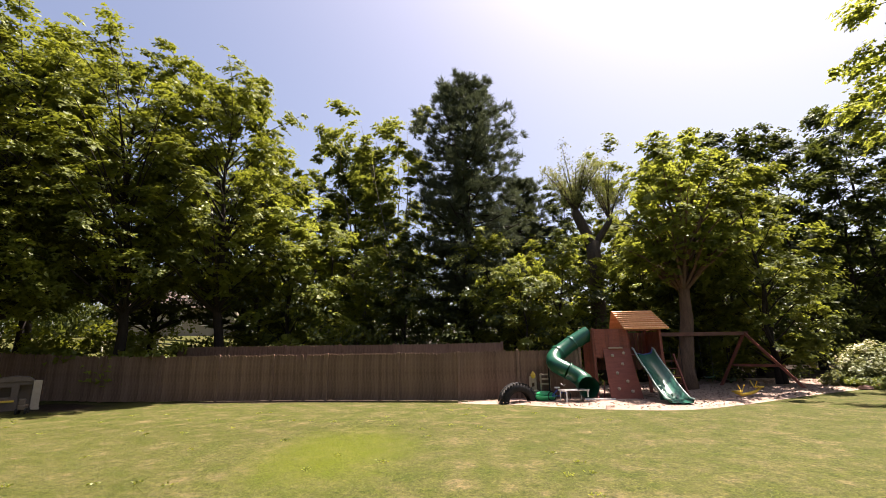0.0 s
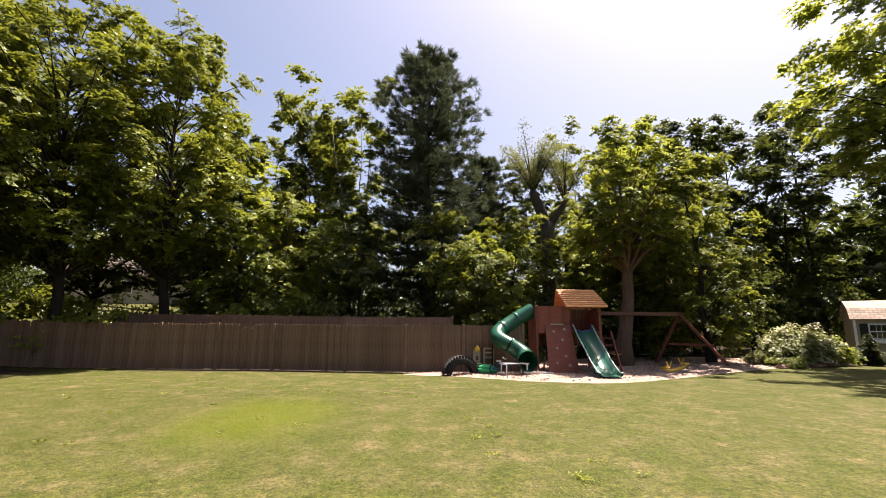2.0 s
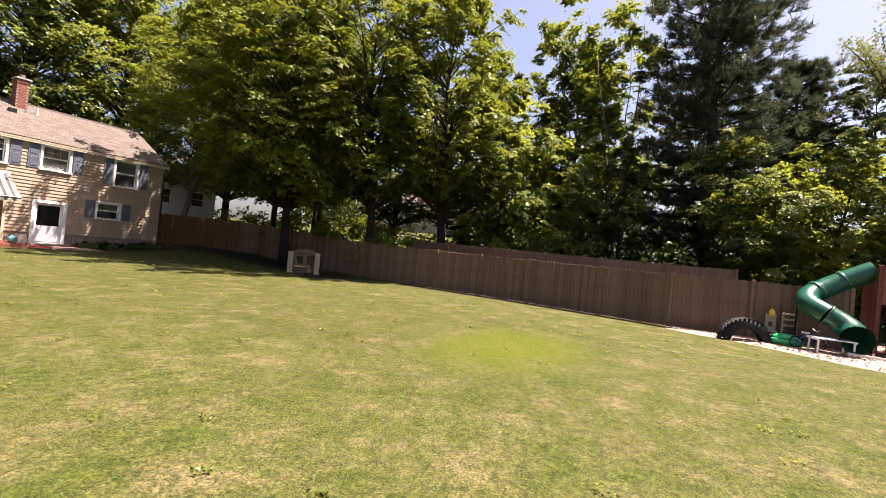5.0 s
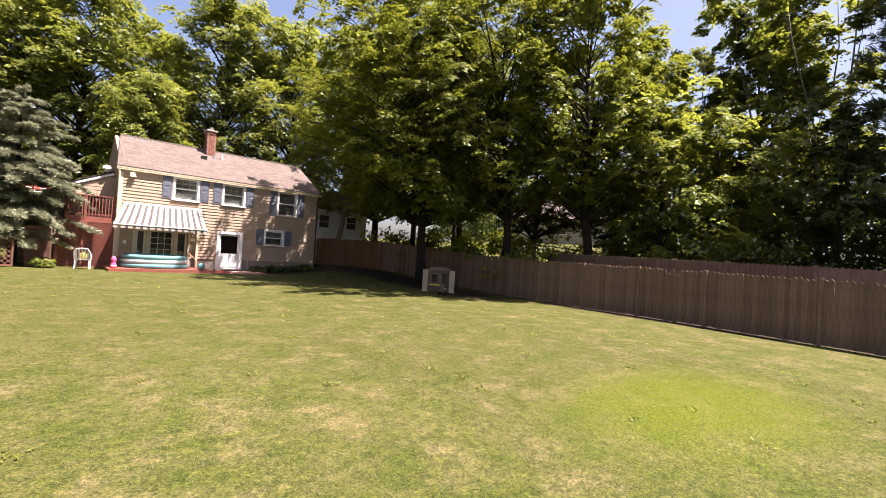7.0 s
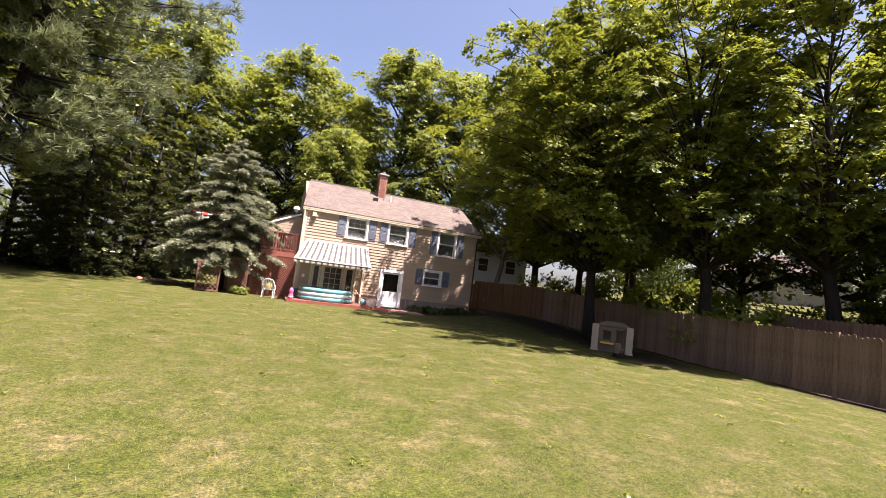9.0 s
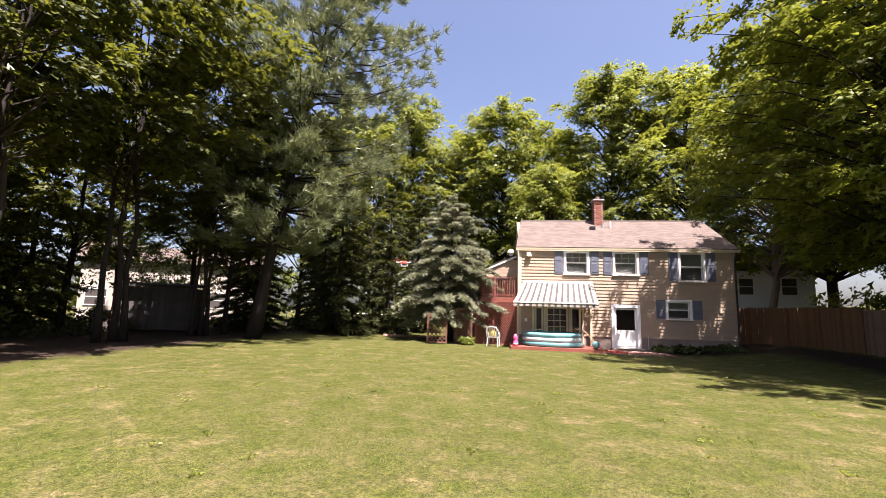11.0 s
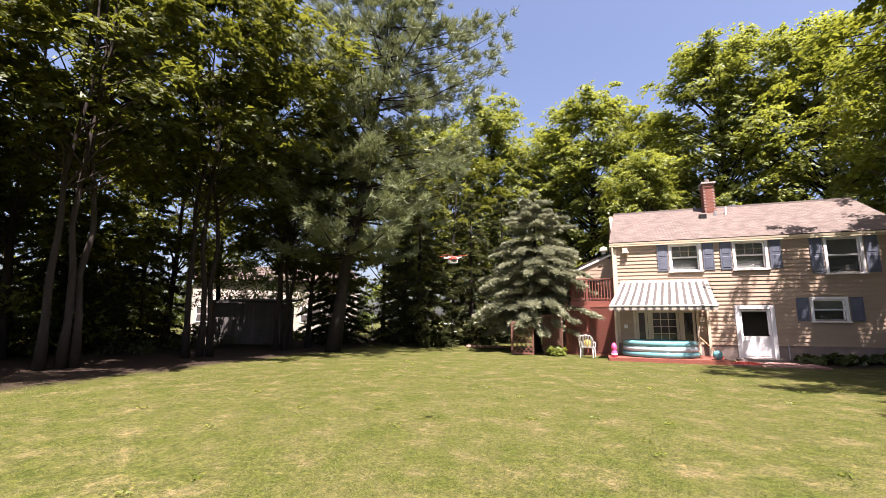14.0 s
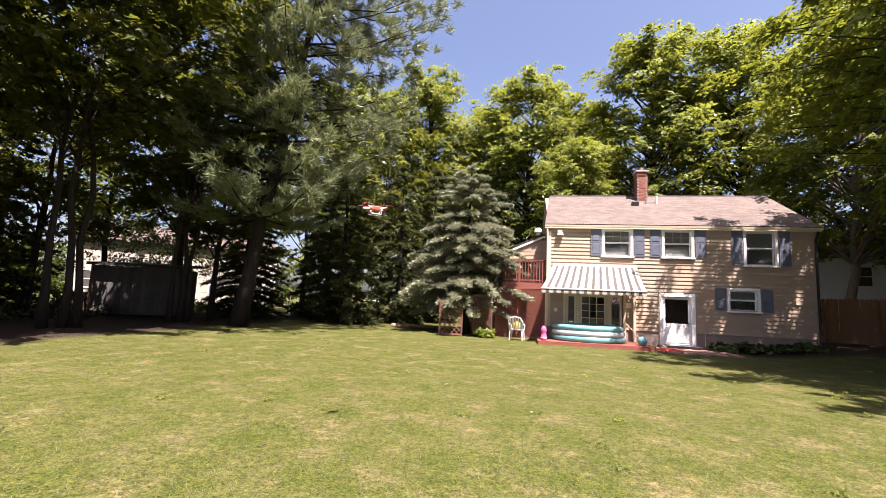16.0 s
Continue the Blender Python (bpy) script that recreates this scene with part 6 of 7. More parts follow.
for r in range(rings + 1):
    for p in pts:
        q = p + (centre - p) * (r / rings)
        wob = 0.05 * math.sin(q.x * 3.1 + q.y * 1.7) if r == 0 else 0.0
        lift = min(1.0, r / 2.0)
        v.append((q.x + wob, q.y - wob, gz(q.x, q.y) - 0.03 + 0.09 * lift + (0.025 * math.sin(q.x * 2.3) * math.cos(q.y * 2.9) if r > 1 else 0)))
m_ = len(pts)
for r in range(rings):
    for k in range(m_):
        f.append((r * m_ + k, r * m_ + (k + 1) % m_, (r + 1) * m_ + (k + 1) % m_, (r + 1) * m_ + k))
tagged(new("wood_chip_bed", Shape().add(v, f).mesh("wood_chip_bed", chips, True)), "pale wood chip bed under the playset", "wood chips", kind="structure")
rng = np.random.default_rng(14)
k = 9000
px, py = rng.uniform(13.6, 23, k), rng.uniform(-27, -9, k)


def inside(x, y):
    hit = False
    for (ax, ay), (bx, by) in zip(OUTLINE, OUTLINE[1:] + OUTLINE[:1]):
        if (ay > y) != (by > y) and x < (bx - ax) * (y - ay) / (by - ay) + ax:
            hit = not hit
    return hit


keep = np.array([inside(a, b) for a, b in zip(px, py)])
px, py = px[keep], py[keep]
pos = np.stack([px, py, ground_z(px, py) + 0.075], 1)
tilt = unit(np.array([0, 0, 1.0]) + rng.normal(0, 0.35, (len(px), 3)))
tagged(new("wood_chips", fast_mesh("wood_chips", leaf_faces(rng, pos, tilt, 0.1, 0.5), 3, chips)), "loose pale wood chips", "wood chips", kind="stuff")

PG = gz(17.5, -15.5) + 0.05


def play(name, label, category, x=17.55, y=-14.45, rz=-94):
    return thing(name, x, y, PG, label, category, rz=rz)


# Local axes of the playset: x along its front, y away from the lawn, z up.
tower = play("playset", "red stained wooden playset tower with orange board roof and climbing wall", "playset")
for x, y, h in ((0.05, 0, 2.5), (0.05, 1.5, 2.6), (1.25, 0, 2.45), (1.3, 0.05, 2.5), (2.5, 0, 2.5), (2.5, 1.5, 2.5), (1.25, 1.5, 2.5)):
    part("post", Shape().box(x - 0.05, x + 0.05, y - 0.05, y + 0.05, -0.1, h), wood_red, tower, bevel=0.008)
for k in range(8):
    part("deck_board", Shape().box(0.02, 2.55, 0.0 + k * 0.19, 0.18 + k * 0.19, 1.46, 1.5), wood_red, tower)
for k in range(9):
    part("wall_board", Shape().box(0.1 + k * 0.128, 0.1 + k * 0.128 + 0.122, -0.07, -0.045, 1.42, 2.47), wood_red, tower)
for k in range(11):
    part("wall_board", Shape().box(0.0, 0.025, 0.05 + k * 0.13, 0.05 + k * 0.13 + 0.12, 0.35, 2.45), wood_red, tower)
for k in range(10):
    part("wall_board", Shape().box(2.53, 2.555, 0.08 + k * 0.14, 0.08 + k * 0.14 + 0.12, 1.5, 2.35), wood_dark, tower)
for k in range(17):
    part("wall_board", Shape().box(0.1 + k * 0.14, 0.1 + k * 0.14 + 0.12, 1.5, 1.53, 0.9, 2.35), wood_dark, tower)
for z in (1.62, 2.02, 2.42):
    part("rail", Shape().box(1.3, 2.5, -0.07, -0.03, z - 0.04, z + 0.04) if z > 2.3 else Shape().box(1.28, 1.36, -0.07, -0.03, z - 0.04, z + 0.04), wood_red, tower)
# climbing wall, leaning out
cw = new("climbing_wall", Shape().add([(0.32, -0.75, 0.0), (1.42, -0.75, 0.0), (1.32, -0.09, 1.75), (0.36, -0.09, 1.75), (0.32, -0.70, 0.0), (1.42, -0.70, 0.0), (1.32, -0.05, 1.75), (0.36, -0.05, 1.75)], [(0, 1, 2, 3), (7, 6, 5, 4), (0, 4, 5, 1), (1, 5, 6, 2), (2, 6, 7, 3), (3, 7, 4, 0)]).mesh("climbing_wall", wood_red))
cw.parent = tower
tagged(cw, "red board climbing wall with pale holds")
for k, (u, w) in enumerate(((0.3, 0.85), (0.6, 0.68), (0.35, 0.5), (0.65, 0.34), (0.3, 0.2), (0.72, 0.9), (0.75, 0.15))):
    part("climbing_hold", Shape().lathe([(0.06, 0), (0.055, 0.03), (0.03, 0.05)], 8, Matrix.Translation((0.34 + u * 1.0, -0.75 + 0.66 * w - 0.03, 1.75 * w)) @ Matrix.Rotation(radians(70), 4, "X")), plastic_tan, cw)
part("wall_cap", Shape().box(0.55, 1.05, -0.16, -0.05, 1.74, 1.8), plastic_tan, cw)
# board roof
roof = new("roof", Shape().beam((1.05, 0.65, 3.1), (2.45, 0.65, 3.1), 0.04, 0.09).mesh("roof", wood_red))
roof.parent = tower
tagged(roof, "orange stained board roof")
for k in range(9):
    s0, s1 = k / 9, (k + 0.8) / 9
    a, b = (2.45 + 0.73 * s0, -0.35 + 1.0 * s0), (2.45 + 0.73 * s1, -0.35 + 1.0 * s1)
    x0, x1 = 1.12 - 0.13 * s0, 2.72 - 0.22 * s0
    part("roof_board", Shape().add([(x0, a[1] - 0.03, a[0] + 0.035), (x1, a[1] - 0.03, a[0] + 0.035), (x1, b[1], b[0] + 0.012), (x0, b[1], b[0] + 0.012), (x0, a[1], a[0] - 0.025), (x1, a[1], a[0] - 0.025), (x1, b[1], b[0] - 0.013), (x0, b[1], b[0] - 0.013)], [(0, 1, 2, 3), (7, 6, 5, 4), (0, 4, 5, 1), (1, 5, 6, 2), (2, 6, 7, 3), (3, 7, 4, 0)]), wood_orange, roof)
    part("roof_board", Shape().add([(x0, 1.66 - a[1] - 0.35, a[0]), (x1, 1.66 - a[1] - 0.35, a[0]), (x1, 1.66 - b[1] - 0.35, b[0] + 0.012), (x0, 1.66 - b[1] - 0.35, b[0] + 0.012), (x0, 1.66 - a[1] - 0.35, a[0] - 0.025), (x1, 1.66 - a[1] - 0.35, a[0] - 0.025), (x1, 1.66 - b[1] - 0.35, b[0] - 0.013), (x0, 1.66 - b[1] - 0.35, b[0] - 0.013)], [(3, 2, 1, 0), (4, 5, 6, 7), (1, 5, 4, 0), (2, 6, 5, 1), (3, 7, 6, 2), (0, 4, 7, 3)]), wood_orange, roof)
# ladder on the far side
for x in (2.62, 3.05):
    part("ladder_rail", Shape().beam((x, -0.55, 0), (x - 0.05, 0.25, 1.5), 0.05, 0.09), wood_red, tower)
for k in range(5):
    z = 0.2 + 0.26 * k
    part("rung", Shape().box(2.62, 3.03, -0.5 + 0.53 * z - 0.02, -0.5 + 0.53 * z + 0.06, z, z + 0.03), wood_red, tower)
for x, y in ((-0.2, -0.15), (-0.05, -0.45), (0.2, -0.3)):
    part("brace", Shape().beam((x, y, 0), (x + 0.12, 0.0, 0.55), 0.05, 0.05), wood_red, tower)

# spiral tube slide
tube_ob = play("tube_slide", "dark green spiral tube slide on the side of the playset", "slide")


def chute(path, r, name, mat, sides=18, flare=0.0):
    sh = Shape()
    radii = [r + flare * (k / (len(path) - 1)) ** 1.5 for k in range(len(path))]
    sh.tube(path, radii, sides, False)
    sh.tube(path[::-1], [q - 0.02 for q in radii[::-1]], sides, False)
    return part(name, sh, mat, tube_ob, smooth=True)


knots = [Vector(p) for p in ((0.35, 0.5, 2.5), (0.0, 0.45, 2.34), (-0.5, 0.4, 2.06), (-1.0, 0.28, 1.76), (-1.42, 0.02, 1.48), (-1.5, -0.38, 1.24), (-1.2, -0.68, 1.04), (-0.88, -0.74, 0.86), (-0.66, -0.86, 0.68), (-0.58, -1.1, 0.52), (-0.56, -1.4, 0.45), (-0.56, -1.8, 0.43))]
path = []
for k in range(1, len(knots) - 2):
    p0, p1, p2, p3 = knots[k - 1:k + 3]
    for j in range(4):
        t = j / 4
        path.append(tuple(0.5 * ((2 * p1) + (p2 - p0) * t + (2 * p0 - 5 * p1 + 4 * p2 - p3) * t * t + (3 * p1 - p0 - 3 * p2 + p3) * t ** 3)))
chute(path[:10], 0.29, "tube_section", plastic_green)
chute(path[9:22], 0.285, "tube_section", plastic_green)
chute(path[21:], 0.28, "tube_section", plastic_green, 18, 0.09)
for k in (5, 10, 21):
    part("flange", Shape().tube([path[k], tuple(Vector(path[k]) * 0.92 + Vector(path[k + 1]) * 0.08), tuple(Vector(path[k]) * 0.5 + Vector(path[k + 1]) * 0.5)], [0.31, 0.325, 0.31], 18, False), plastic_green, tube_ob, smooth=True)
part("support_post", Shape().tube([(-1.7, -0.1, -0.1), (-1.7, -0.1, 1.15)], 0.03, 8), black_metal, tube_ob)

# wave slide
slide = play("wave_slide", "green moulded wave slide with a blue top running onto the chips", "slide")
prof = [(0.0, 1.55), (0.12, 1.52), (0.5, 1.2), (0.9, 0.93), (1.3, 0.7), (1.7, 0.40), (2.1, 0.17), (2.45, 0.10), (2.7, 0.10)]
cross = [(-0.38, 0.19), (-0.34, 0.2), (-0.28, 0.03), (0.0, -0.02), (0.28, 0.03), (0.34, 0.2), (0.38, 0.19)]
for name, a, b, mat in (("slide_top", 0, 2, plastic_blue), ("slide_bed", 1, 9, plastic_green_worn)):
    v, f = [], []
    for j in range(a, b):
        d, h = prof[j]
        side_h = 1.0 if j < 7 else 0.55
        for u, w in cross:
            v.append((1.78 + u * (1.08 if j > 6 else 1) + 0.03 * d, -0.08 - d, h + w * side_h))
    w_ = len(cross)
    nrow = b - a
    for j in range(nrow - 1):
        for i in range(w_ - 1):
            f.append((j * w_ + i, j * w_ + i + 1, (j + 1) * w_ + i + 1, (j + 1) * w_ + i))
    base = len(v)
    v += [(x, y, z - 0.03) for x, y, z in v]
    f += [tuple(base + i for i in q[::-1]) for q in f]
    part(name, Shape().add(v, f), mat, slide, smooth=True)
for sx in (-1, 1):
    part("slide_rim", Shape().tube([(1.78 + sx * 0.36 + 0.03 * d, -0.08 - d, h + 0.2 * (1.0 if j < 7 else 0.55)) for j, (d, h) in enumerate(prof)], 0.028, 7), slide_edge, slide, "pale worn rim", smooth=True)
part("slide_support", Shape().box(1.75, 1.95, -1.4, -1.3, -0.05, 0.6), plastic_green, slide)

# swing frame
sw = thing("swing_frame", 18.9, -21.4, PG, "red timber swing frame with two braced legs", "swing set", rz=-94)
apex = (0.2, 0.9, 2.3)
part("leg", Shape().beam((1.45, -0.55, -0.05), apex, 0.1, 0.1), wood_red, sw)
part("leg", Shape().beam((-0.55, 2.0, -0.05), apex, 0.1, 0.1), wood_red, sw)
part("cross_brace", Shape().beam((1.05, -0.05, 0.95), (-0.1, 1.55, 0.95), 0.05, 0.1), wood_red, sw)
# red beam drawn in the dark timber, whose colour stands for the shade on it
part("top_beam", Shape().beam((-4.2, 0.3, 2.28), (0.35, 0.92, 2.28), 0.1, 0.15), wood_dark, sw)
for x in (-2.9, -1.6):
    y = 0.3 + 0.62 * (x + 4.2) / 4.55
    for o in (-0.22, 0.22):
        part("chain", Shape().tube([(x + o, y, 2.2), (x + o * 0.9, y, 0.55)], 0.012, 5), black_metal, sw)
    part("swing_seat", Shape().prism([(-0.24, 0.06), (-0.1, 0.0), (0.1, 0.0), (0.24, 0.06), (0.1, 0.03), (-0.1, 0.03)], -0.09, 0.09, Matrix.Translation((x, y, 0.5))), plastic_yellow if x < -2 else plastic_green, sw)

# half-buried tractor tyre
ty = thing("tractor_tyre", 17.2, -11.5, gz(17.4, -11.4) + 0.0, "large black tractor tyre half buried upright in the chips", "tyre", rz=-78)
R0, R1 = 0.66, 0.40
sh = Shape()
sec = [(R1, -0.16), (R1 + 0.06, -0.2), (R0 - 0.07, -0.2), (R0, -0.14), (R0 + 0.01, 0.0), (R0, 0.14), (R0 - 0.07, 0.2), (R1 + 0.06, 0.2), (R1, 0.16), (R1 + 0.05, 0.15), (R0 - 0.09, 0.12), (R0 - 0.09, -0.12), (R1 + 0.05, -0.15)]
n = 30
v = [(r * math.cos(math.pi * (-0.08 + 1.16 * s / n)), w, r * math.sin(math.pi * (-0.08 + 1.16 * s / n))) for s in range(n + 1) for r, w in sec]
w_ = len(sec)
f = [(s * w_ + i, s * w_ + (i + 1) % w_, (s + 1) * w_ + (i + 1) % w_, (s + 1) * w_ + i) for s in range(n) for i in range(w_)]
part("carcass", sh.add(v, f), rubber, ty, smooth=True)
for k in range(20):
    a = math.pi * (-0.02 + 1.04 * k / 19)
    for side in (-1, 1):
        b = a + side * 0.03
        m = Matrix.Rotation(-b + math.pi / 2, 4, "Y") @ Matrix.Translation((0, side * 0.09, R0 + 0.015)) @ Matrix.Rotation(radians(32 * side), 4, "Z")
        part("tread_lug", Shape().box(-0.03, 0.03, -0.11, 0.11, -0.03, 0.035, m), rubber, ty)

# toys and bench on the chips
bench = thing("slatted_bench", 16.6, -13.5, PG, "low white slatted plastic bench standing on the chips", "bench", rz=-78)
for k in range(8):
    part("slat", Shape().box(-0.6, 0.3, -0.28 + 0.072 * k, -0.28 + 0.072 * k + 0.05, 0.36, 0.385), plastic_white, bench)
for x in (-0.58, 0.26):
    part("end_rail", Shape().box(x - 0.02, x + 0.02, -0.28, 0.276, 0.325, 0.36), plastic_white, bench)
for x in (-0.55, 0.25):
    for y in (-0.24, 0.24):
        part("leg", Shape().beam((x, y, 0.0), (x * 0.98, y, 0.34), 0.035, 0.035), plastic_white, bench)
part("loose_rail", Shape().beam((0.1, -0.3, 0.08), (1.3, -0.2, 0.03), 0.06, 0.05), plastic_white, bench)
sand = thing("sandbox", 17.35, -12.5, PG - 0.03, "green turtle sandbox on the chips", "sandbox", rz=-80)
part("basin", Shape().lathe([(0.36, 0), (0.42, 0.1), (0.44, 0.16), (0.4, 0.17), (0.36, 0.08), (0.1, 0.06)], 20), toy_green, sand, smooth=True)
part("lid", Shape().lathe([(0.34, 0.16), (0.3, 0.24), (0.15, 0.3), (0.01, 0.31)], 16), toy_green, sand, smooth=True)
kid = thing("toy_chair", 17.75, -12.2, PG - 0.03, "small tan plastic toy chair with a yellow ornament", "chair", rz=-85)
part("seat", Shape().box(-0.14, 0.14, -0.14, 0.14, 0.26, 0.31), plastic_tan, kid, bevel=0.015)
part("top_ornament", Shape().lathe([(0.03, 0), (0.09, 0.05), (0.1, 0.13), (0.05, 0.22), (0.01, 0.26)], 8, Matrix.Translation((0.02, 0.12, 0.72))), plastic_yellow, kid, "yellow plastic ornament")
part("backrest", holes_wall(Shape(), -0.14, 0.14, 0.31, 0.8, 0.11, 0.15, [(-0.05, 0.05, 0.42, 0.56)]), plastic_tan, kid, bevel=0.015)
for x in (-0.11, 0.11):
    for y in (-0.11, 0.11):
        part("leg", Shape().box(x - 0.025, x + 0.025, y - 0.025, y + 0.025, 0, 0.26), plastic_tan, kid)
easel = thing("toy_stand", 17.7, -12.62, PG - 0.03, "tan plastic toy stand with two shelves", "toy", rz=-85)
for x in (-0.17, 0.17):
    part("upright", Shape().box(x - 0.025, x + 0.025, -0.03, 0.03, 0, 0.86), plastic_tan, easel)
for z in (0.5, 0.68, 0.84):
    part("shelf", Shape().box(-0.17, 0.17, -0.05, 0.05, z, z + 0.05), plastic_tan, easel)
bike = thing("toy_bike", 17.0, -12.95, PG - 0.03, "small blue toy bicycle standing on the chips", "bicycle", rz=-80)
for x in (-0.28, 0.28):
    part("wheel", Shape().tube([(x + 0.15 * math.cos(a), 0, 0.16 + 0.15 * math.sin(a)) for a in [math.tau * s / 18 for s in range(19)]], 0.018, 6, False), rubber, bike)
part("bike_frame", Shape().tube([(-0.28, 0, 0.16), (-0.08, 0, 0.36), (0.18, 0, 0.38), (0.28, 0, 0.16)], 0.02, 6).tube([(-0.28, 0, 0.16), (0.0, 0, 0.16), (0.18, 0, 0.38)], 0.018, 6), plastic_blue, bike)
part("saddle", Shape().box(-0.16, 0.02, -0.05, 0.05, 0.42, 0.47), plastic_white, bike, bevel=0.015)
part("handlebar", Shape().tube([(0.16, -0.18, 0.56), (0.2, 0, 0.5), (0.16, 0.18, 0.56)], 0.014, 6), plastic_white, bike)
see = thing("rocking_toy", 16.2, -19.15, PG, "yellow plastic see-saw rocker on a dark base", "toy", rz=-70)
part("rocker_base", Shape().prism([(-0.35, 0.0), (0.35, 0.0), (0.25, 0.07), (-0.25, 0.07)], -0.12, 0.12), black_metal, see, bevel=0.015)
part("rocker_beam", Shape().tube([(-0.62, 0, 0.24), (-0.3, 0, 0.16), (0, 0, 0.18), (0.35, 0, 0.24), (0.62, 0, 0.36)], [0.035, 0.05, 0.055, 0.05, 0.035], 8), plastic_yellow, see, smooth=True)
for x, z in ((-0.52, 0.22), (0.52, 0.33)):
    part("rocker_seat", Shape().box(x - 0.13, x + 0.13, -0.11, 0.11, z + 0.03, z + 0.08), plastic_yellow, see, bevel=0.02)
    part("handle", Shape().tube([(x * 0.6, -0.12, z + 0.26), (x * 0.62, 0, z + 0.02), (x * 0.6, 0.12, z + 0.26)], 0.018, 6), plastic_yellow, see)
# ---- garden shed ----
shed = thing("garden_shed", 20.15, -30.3, gz(20.1, -30.3), "tan barn-roofed garden shed with shuttered window and pale doors", "shed", rz=-128)
SW_, SD_, SE_ = 4.3, 2.6, 2.06
body = part("wall", holes_wall(Shape(), 0, SW_, 0.06, SE_, 0, 0.08, [(0.52, 1.18, 1.12, 1.78), (1.66, 3.2, 0.08, 1.95)]), siding_shed, shed)
for k in range(36):
    x = 0.1 + k * 0.118
    if x < SW_ - 0.1:
        low_open = 1.6 < x < 3.25
        win_open = 0.44 < x < 1.26
        if not low_open and not win_open:
            part("groove_strip", Shape().box(x, x + 0.008, -0.006, -0.001, 0.08, SE_ - 0.05), siding_shed, body)
for x in (0, SW_ - 0.08):
    part("end_wall", Shape().box(x, x + 0.08, 0.08, SD_, 0.06, SE_), siding_shed, shed)
    part("gable", Shape().prism([(0.0, SE_), (SD_, SE_), (SD_ - 0.35, SE_ + 0.42), (SD_ / 2, SE_ + 0.78), (0.35, SE_ + 0.42)], x, x + 0.08, Matrix.Rotation(radians(90), 4, "Z") @ Matrix.Scale(-1, 4, (0, 1, 0))), siding_shed, shed)
part("back_wall", Shape().box(0.08, SW_ - 0.08, SD_ - 0.08, SD_, 0.06, SE_), siding_shed, shed)
part("floor", Shape().box(0, SW_, 0, SD_, -0.1, 0.06), wood_dark, shed)
slope("roof_lower", [(-0.12, -0.14, SE_ - 0.06), (SW_ + 0.12, -0.14, SE_ - 0.06), (SW_ + 0.12, 0.33, SE_ + 0.46), (-0.12, 0.33, SE_ + 0.46)], 0.05, roof_shed, shed)
slope("roof_upper", [(-0.12, 0.33, SE_ + 0.462), (SW_ + 0.12, 0.33, SE_ + 0.462), (SW_ + 0.12, SD_ / 2, SE_ + 0.86), (-0.12, SD_ / 2, SE_ + 0.86)], 0.05, roof_shed, shed)
slope("roof_upper", [(SW_ + 0.12, SD_ - 0.33, SE_ + 0.462), (-0.12, SD_ - 0.33, SE_ + 0.462), (-0.12, SD_ / 2, SE_ + 0.86), (SW_ + 0.12, SD_ / 2, SE_ + 0.86)], 0.05, roof_shed, shed)
slope("roof_lower", [(SW_ + 0.12, SD_ + 0.14, SE_ - 0.06), (-0.12, SD_ + 0.14, SE_ - 0.06), (-0.12, SD_ - 0.33, SE_ + 0.46), (SW_ + 0.12, SD_ - 0.33, SE_ + 0.46)], 0.05, roof_shed, shed)
part("corner_trim", Shape().box(-0.01, 0.09, -0.02, -0.002, 0.06, SE_ - 0.04), white_paint, shed)
part("corner_trim", Shape().box(SW_ - 0.09, SW_ + 0.01, -0.02, -0.002, 0.06, SE_ - 0.04), white_paint, shed)
win = new("window", Shape().box(0.5, 1.2, -0.03, 0.0, 1.08, 1.13).box(0.5, 1.2, -0.03, 0.0, 1.75, 1.8).box(0.5, 0.55, -0.03, 0.0, 1.13, 1.75).box(1.15, 1.2, -0.03, 0.0, 1.13, 1.75).mesh("window", white_paint))
win.parent = shed
part("muntin", Shape().box(0.755, 0.775, -0.02, 0.0, 1.13, 1.75).box(0.925, 0.945, -0.02, 0.0, 1.13, 1.75).box(0.55, 1.15, -0.018, -0.002, 1.42, 1.46), white_paint, win)
part("pane", Shape().box(0.54, 1.16, 0.02, 0.026, 1.12, 1.76), glass, win)
for a in (0.2, 1.22):
    part("shutter", Shape().box(a, a + 0.28, -0.03, -0.004, 1.08, 1.8), black_metal, shed, "dark painted shutter", bevel=0.005)
part("flower_box", Shape().prism([(0.42, 0.92), (1.28, 0.92), (1.33, 1.06), (0.37, 1.06)], -0.2, -0.02), white_paint, shed, "white window box")
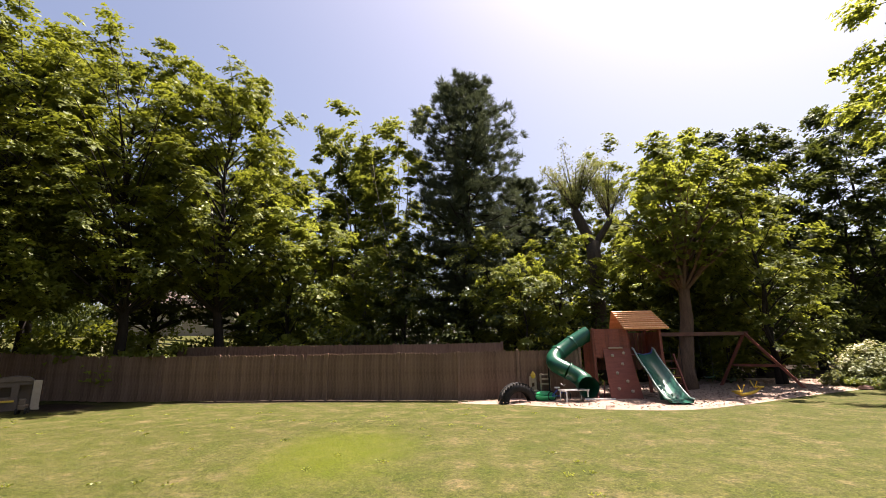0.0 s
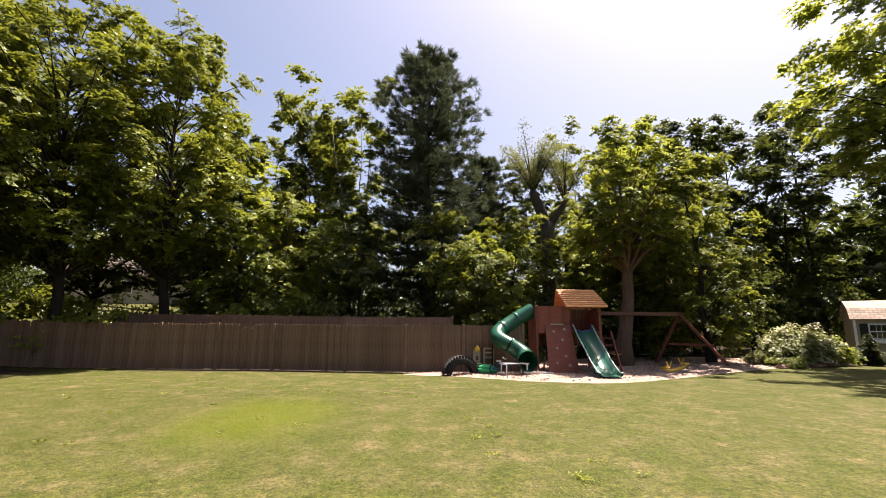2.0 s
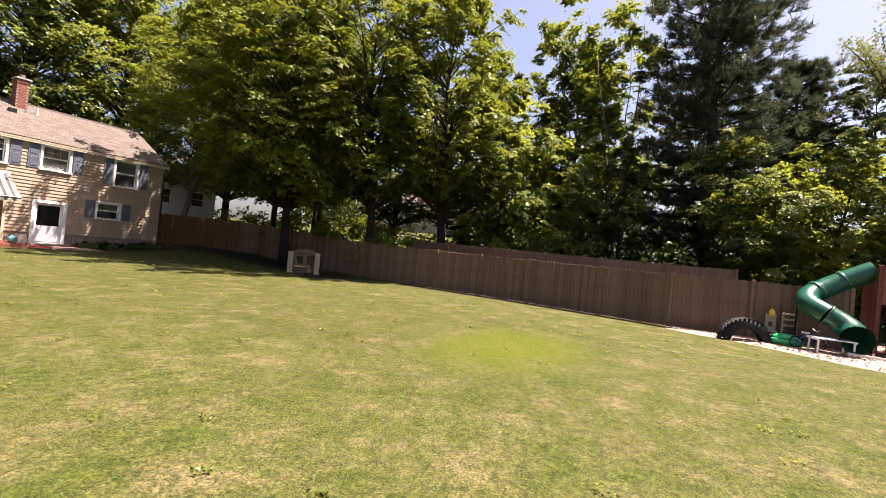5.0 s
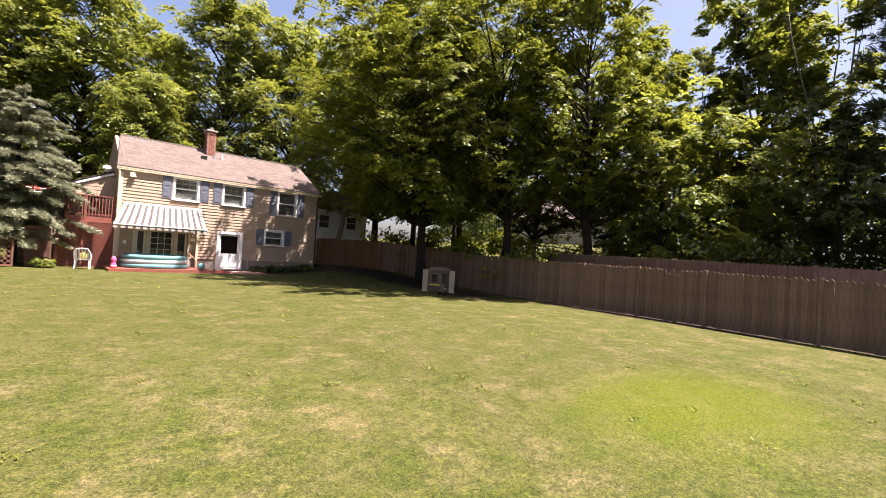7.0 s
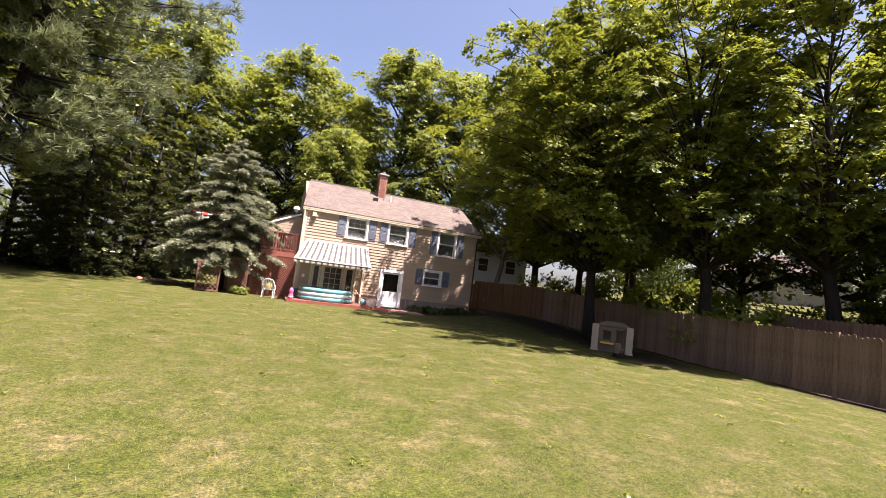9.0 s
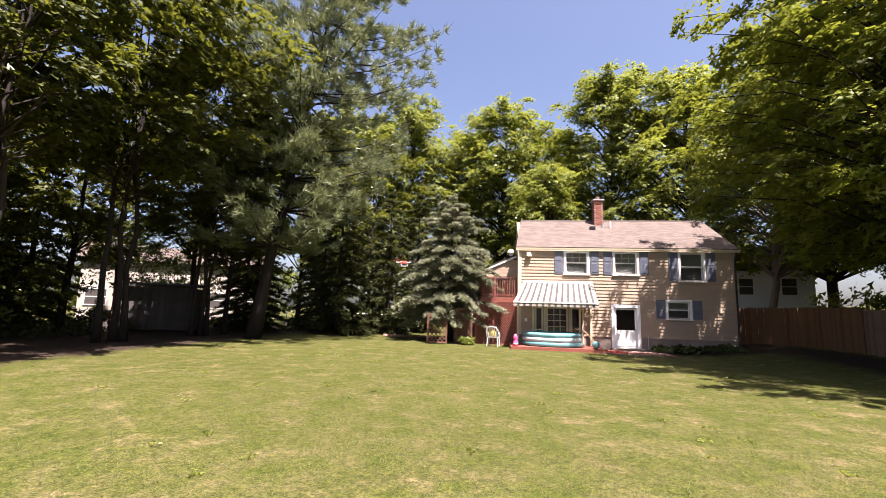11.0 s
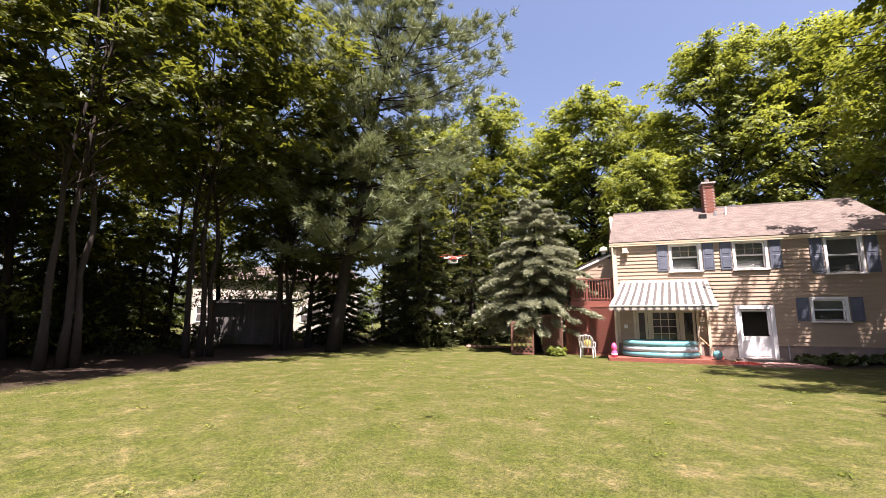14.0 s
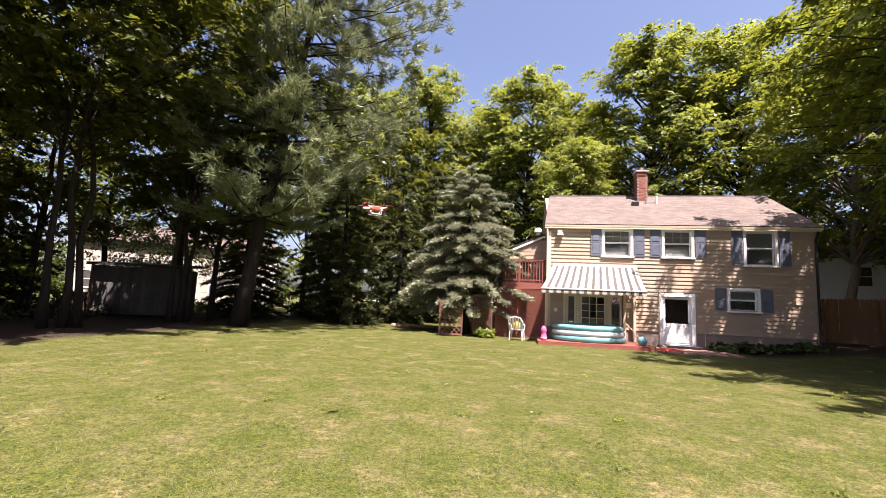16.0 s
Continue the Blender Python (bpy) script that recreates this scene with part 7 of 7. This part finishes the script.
for a in (1.66, 2.43):
    d = new("door", Shape().box(a + 0.004, a + 0.766, -0.02, 0.03, 0.09, 1.94).mesh("door", cream_paint))
    d.parent = shed
    tagged(d, "pale boarded shed door with black strap hinges")
    part("door_batten", Shape().box(a + 0.01, a + 0.76, -0.035, -0.021, 0.95, 1.05), cream_paint, d)
    for z in (0.3, 1.0, 1.7):
        hx = a + 0.02 if a < 2 else a + 0.35
        part("strap_hinge", Shape().box(hx, hx + 0.4, -0.045, -0.036, z - 0.02, z + 0.02), black_metal, d)
part("ramp", Shape().box(1.6, 3.3, -0.9, -0.02, -0.12, 0.02), stone_red, shed, bevel=0.01)

# flowering shrubs between the playset and the shed
shrub("rhododendron", 19.2, -25.3, 0.9, 1.05, 91, leaf_ash, "low rhododendron with cream flower heads", 60, 70, 0.13, 20)
shrub("rhododendron", 19.0, -26.4, 1.15, 1.8, 92, leaf_ash, "tall rhododendron with scattered pale flowers", 95, 75, 0.13, 28)
shrub("rhododendron", 18.7, -27.6, 0.75, 1.15, 93, leaf_bright, "rounded yellow green shrub beside the shed", 55, 60, 0.12, 12)
shrub("juniper", 18.3, -25.2, 0.75, 0.55, 94, leaf_bright, "low spreading green shrub at the chip edge", 40, 60, 0.1)
spruce("dwarf_spruce", 18.5, -29.2, 1.25, 0.42, 95, needle_dark, "small dark dwarf spruce beside the shed", 10, 0.05, 0.03, 0.09, 9, 24, category="shrub")
rng = np.random.default_rng(77)
for k in range(7):
    a = 0.16 + 0.1 * rng.random()
    x, y = 17.7 + 0.3 * rng.random() + 0.12 * k, -24.6 - 0.55 * k
    st = new("edging_stone", Shape().lathe([(a * 0.7, 0), (a, 0.05), (a * 0.8, 0.14), (a * 0.3, 0.18)], 9).mesh("edging_stone", stone_red))
    st.matrix_basis = pose(x, y, gz(x, y) - 0.02, 0, 0, 40 * k)
    tagged(st, "rounded pale edging stone by the shrubs", "stone", "stones edging the shrub bed")
# stones along the path that runs behind the spruce
for k in range(9):
    a = 0.13 + 0.06 * rng.random()
    x, y = -2.1 + 0.27 * k + 0.05 * rng.random(), 20.2 + 0.05 * k + 0.06 * rng.random()
    st = new("edging_stone", Shape().lathe([(a * 0.8, 0), (a, 0.05), (a * 0.85, 0.13), (a * 0.3, 0.16)], 8).mesh("edging_stone", stone_red))
    st.matrix_basis = pose(x, y, gz(x, y) - 0.02, 0, 0, 55 * k)
    tagged(st, "pinkish edging stone beside the path by the spruce", "stone", "stones edging the path")
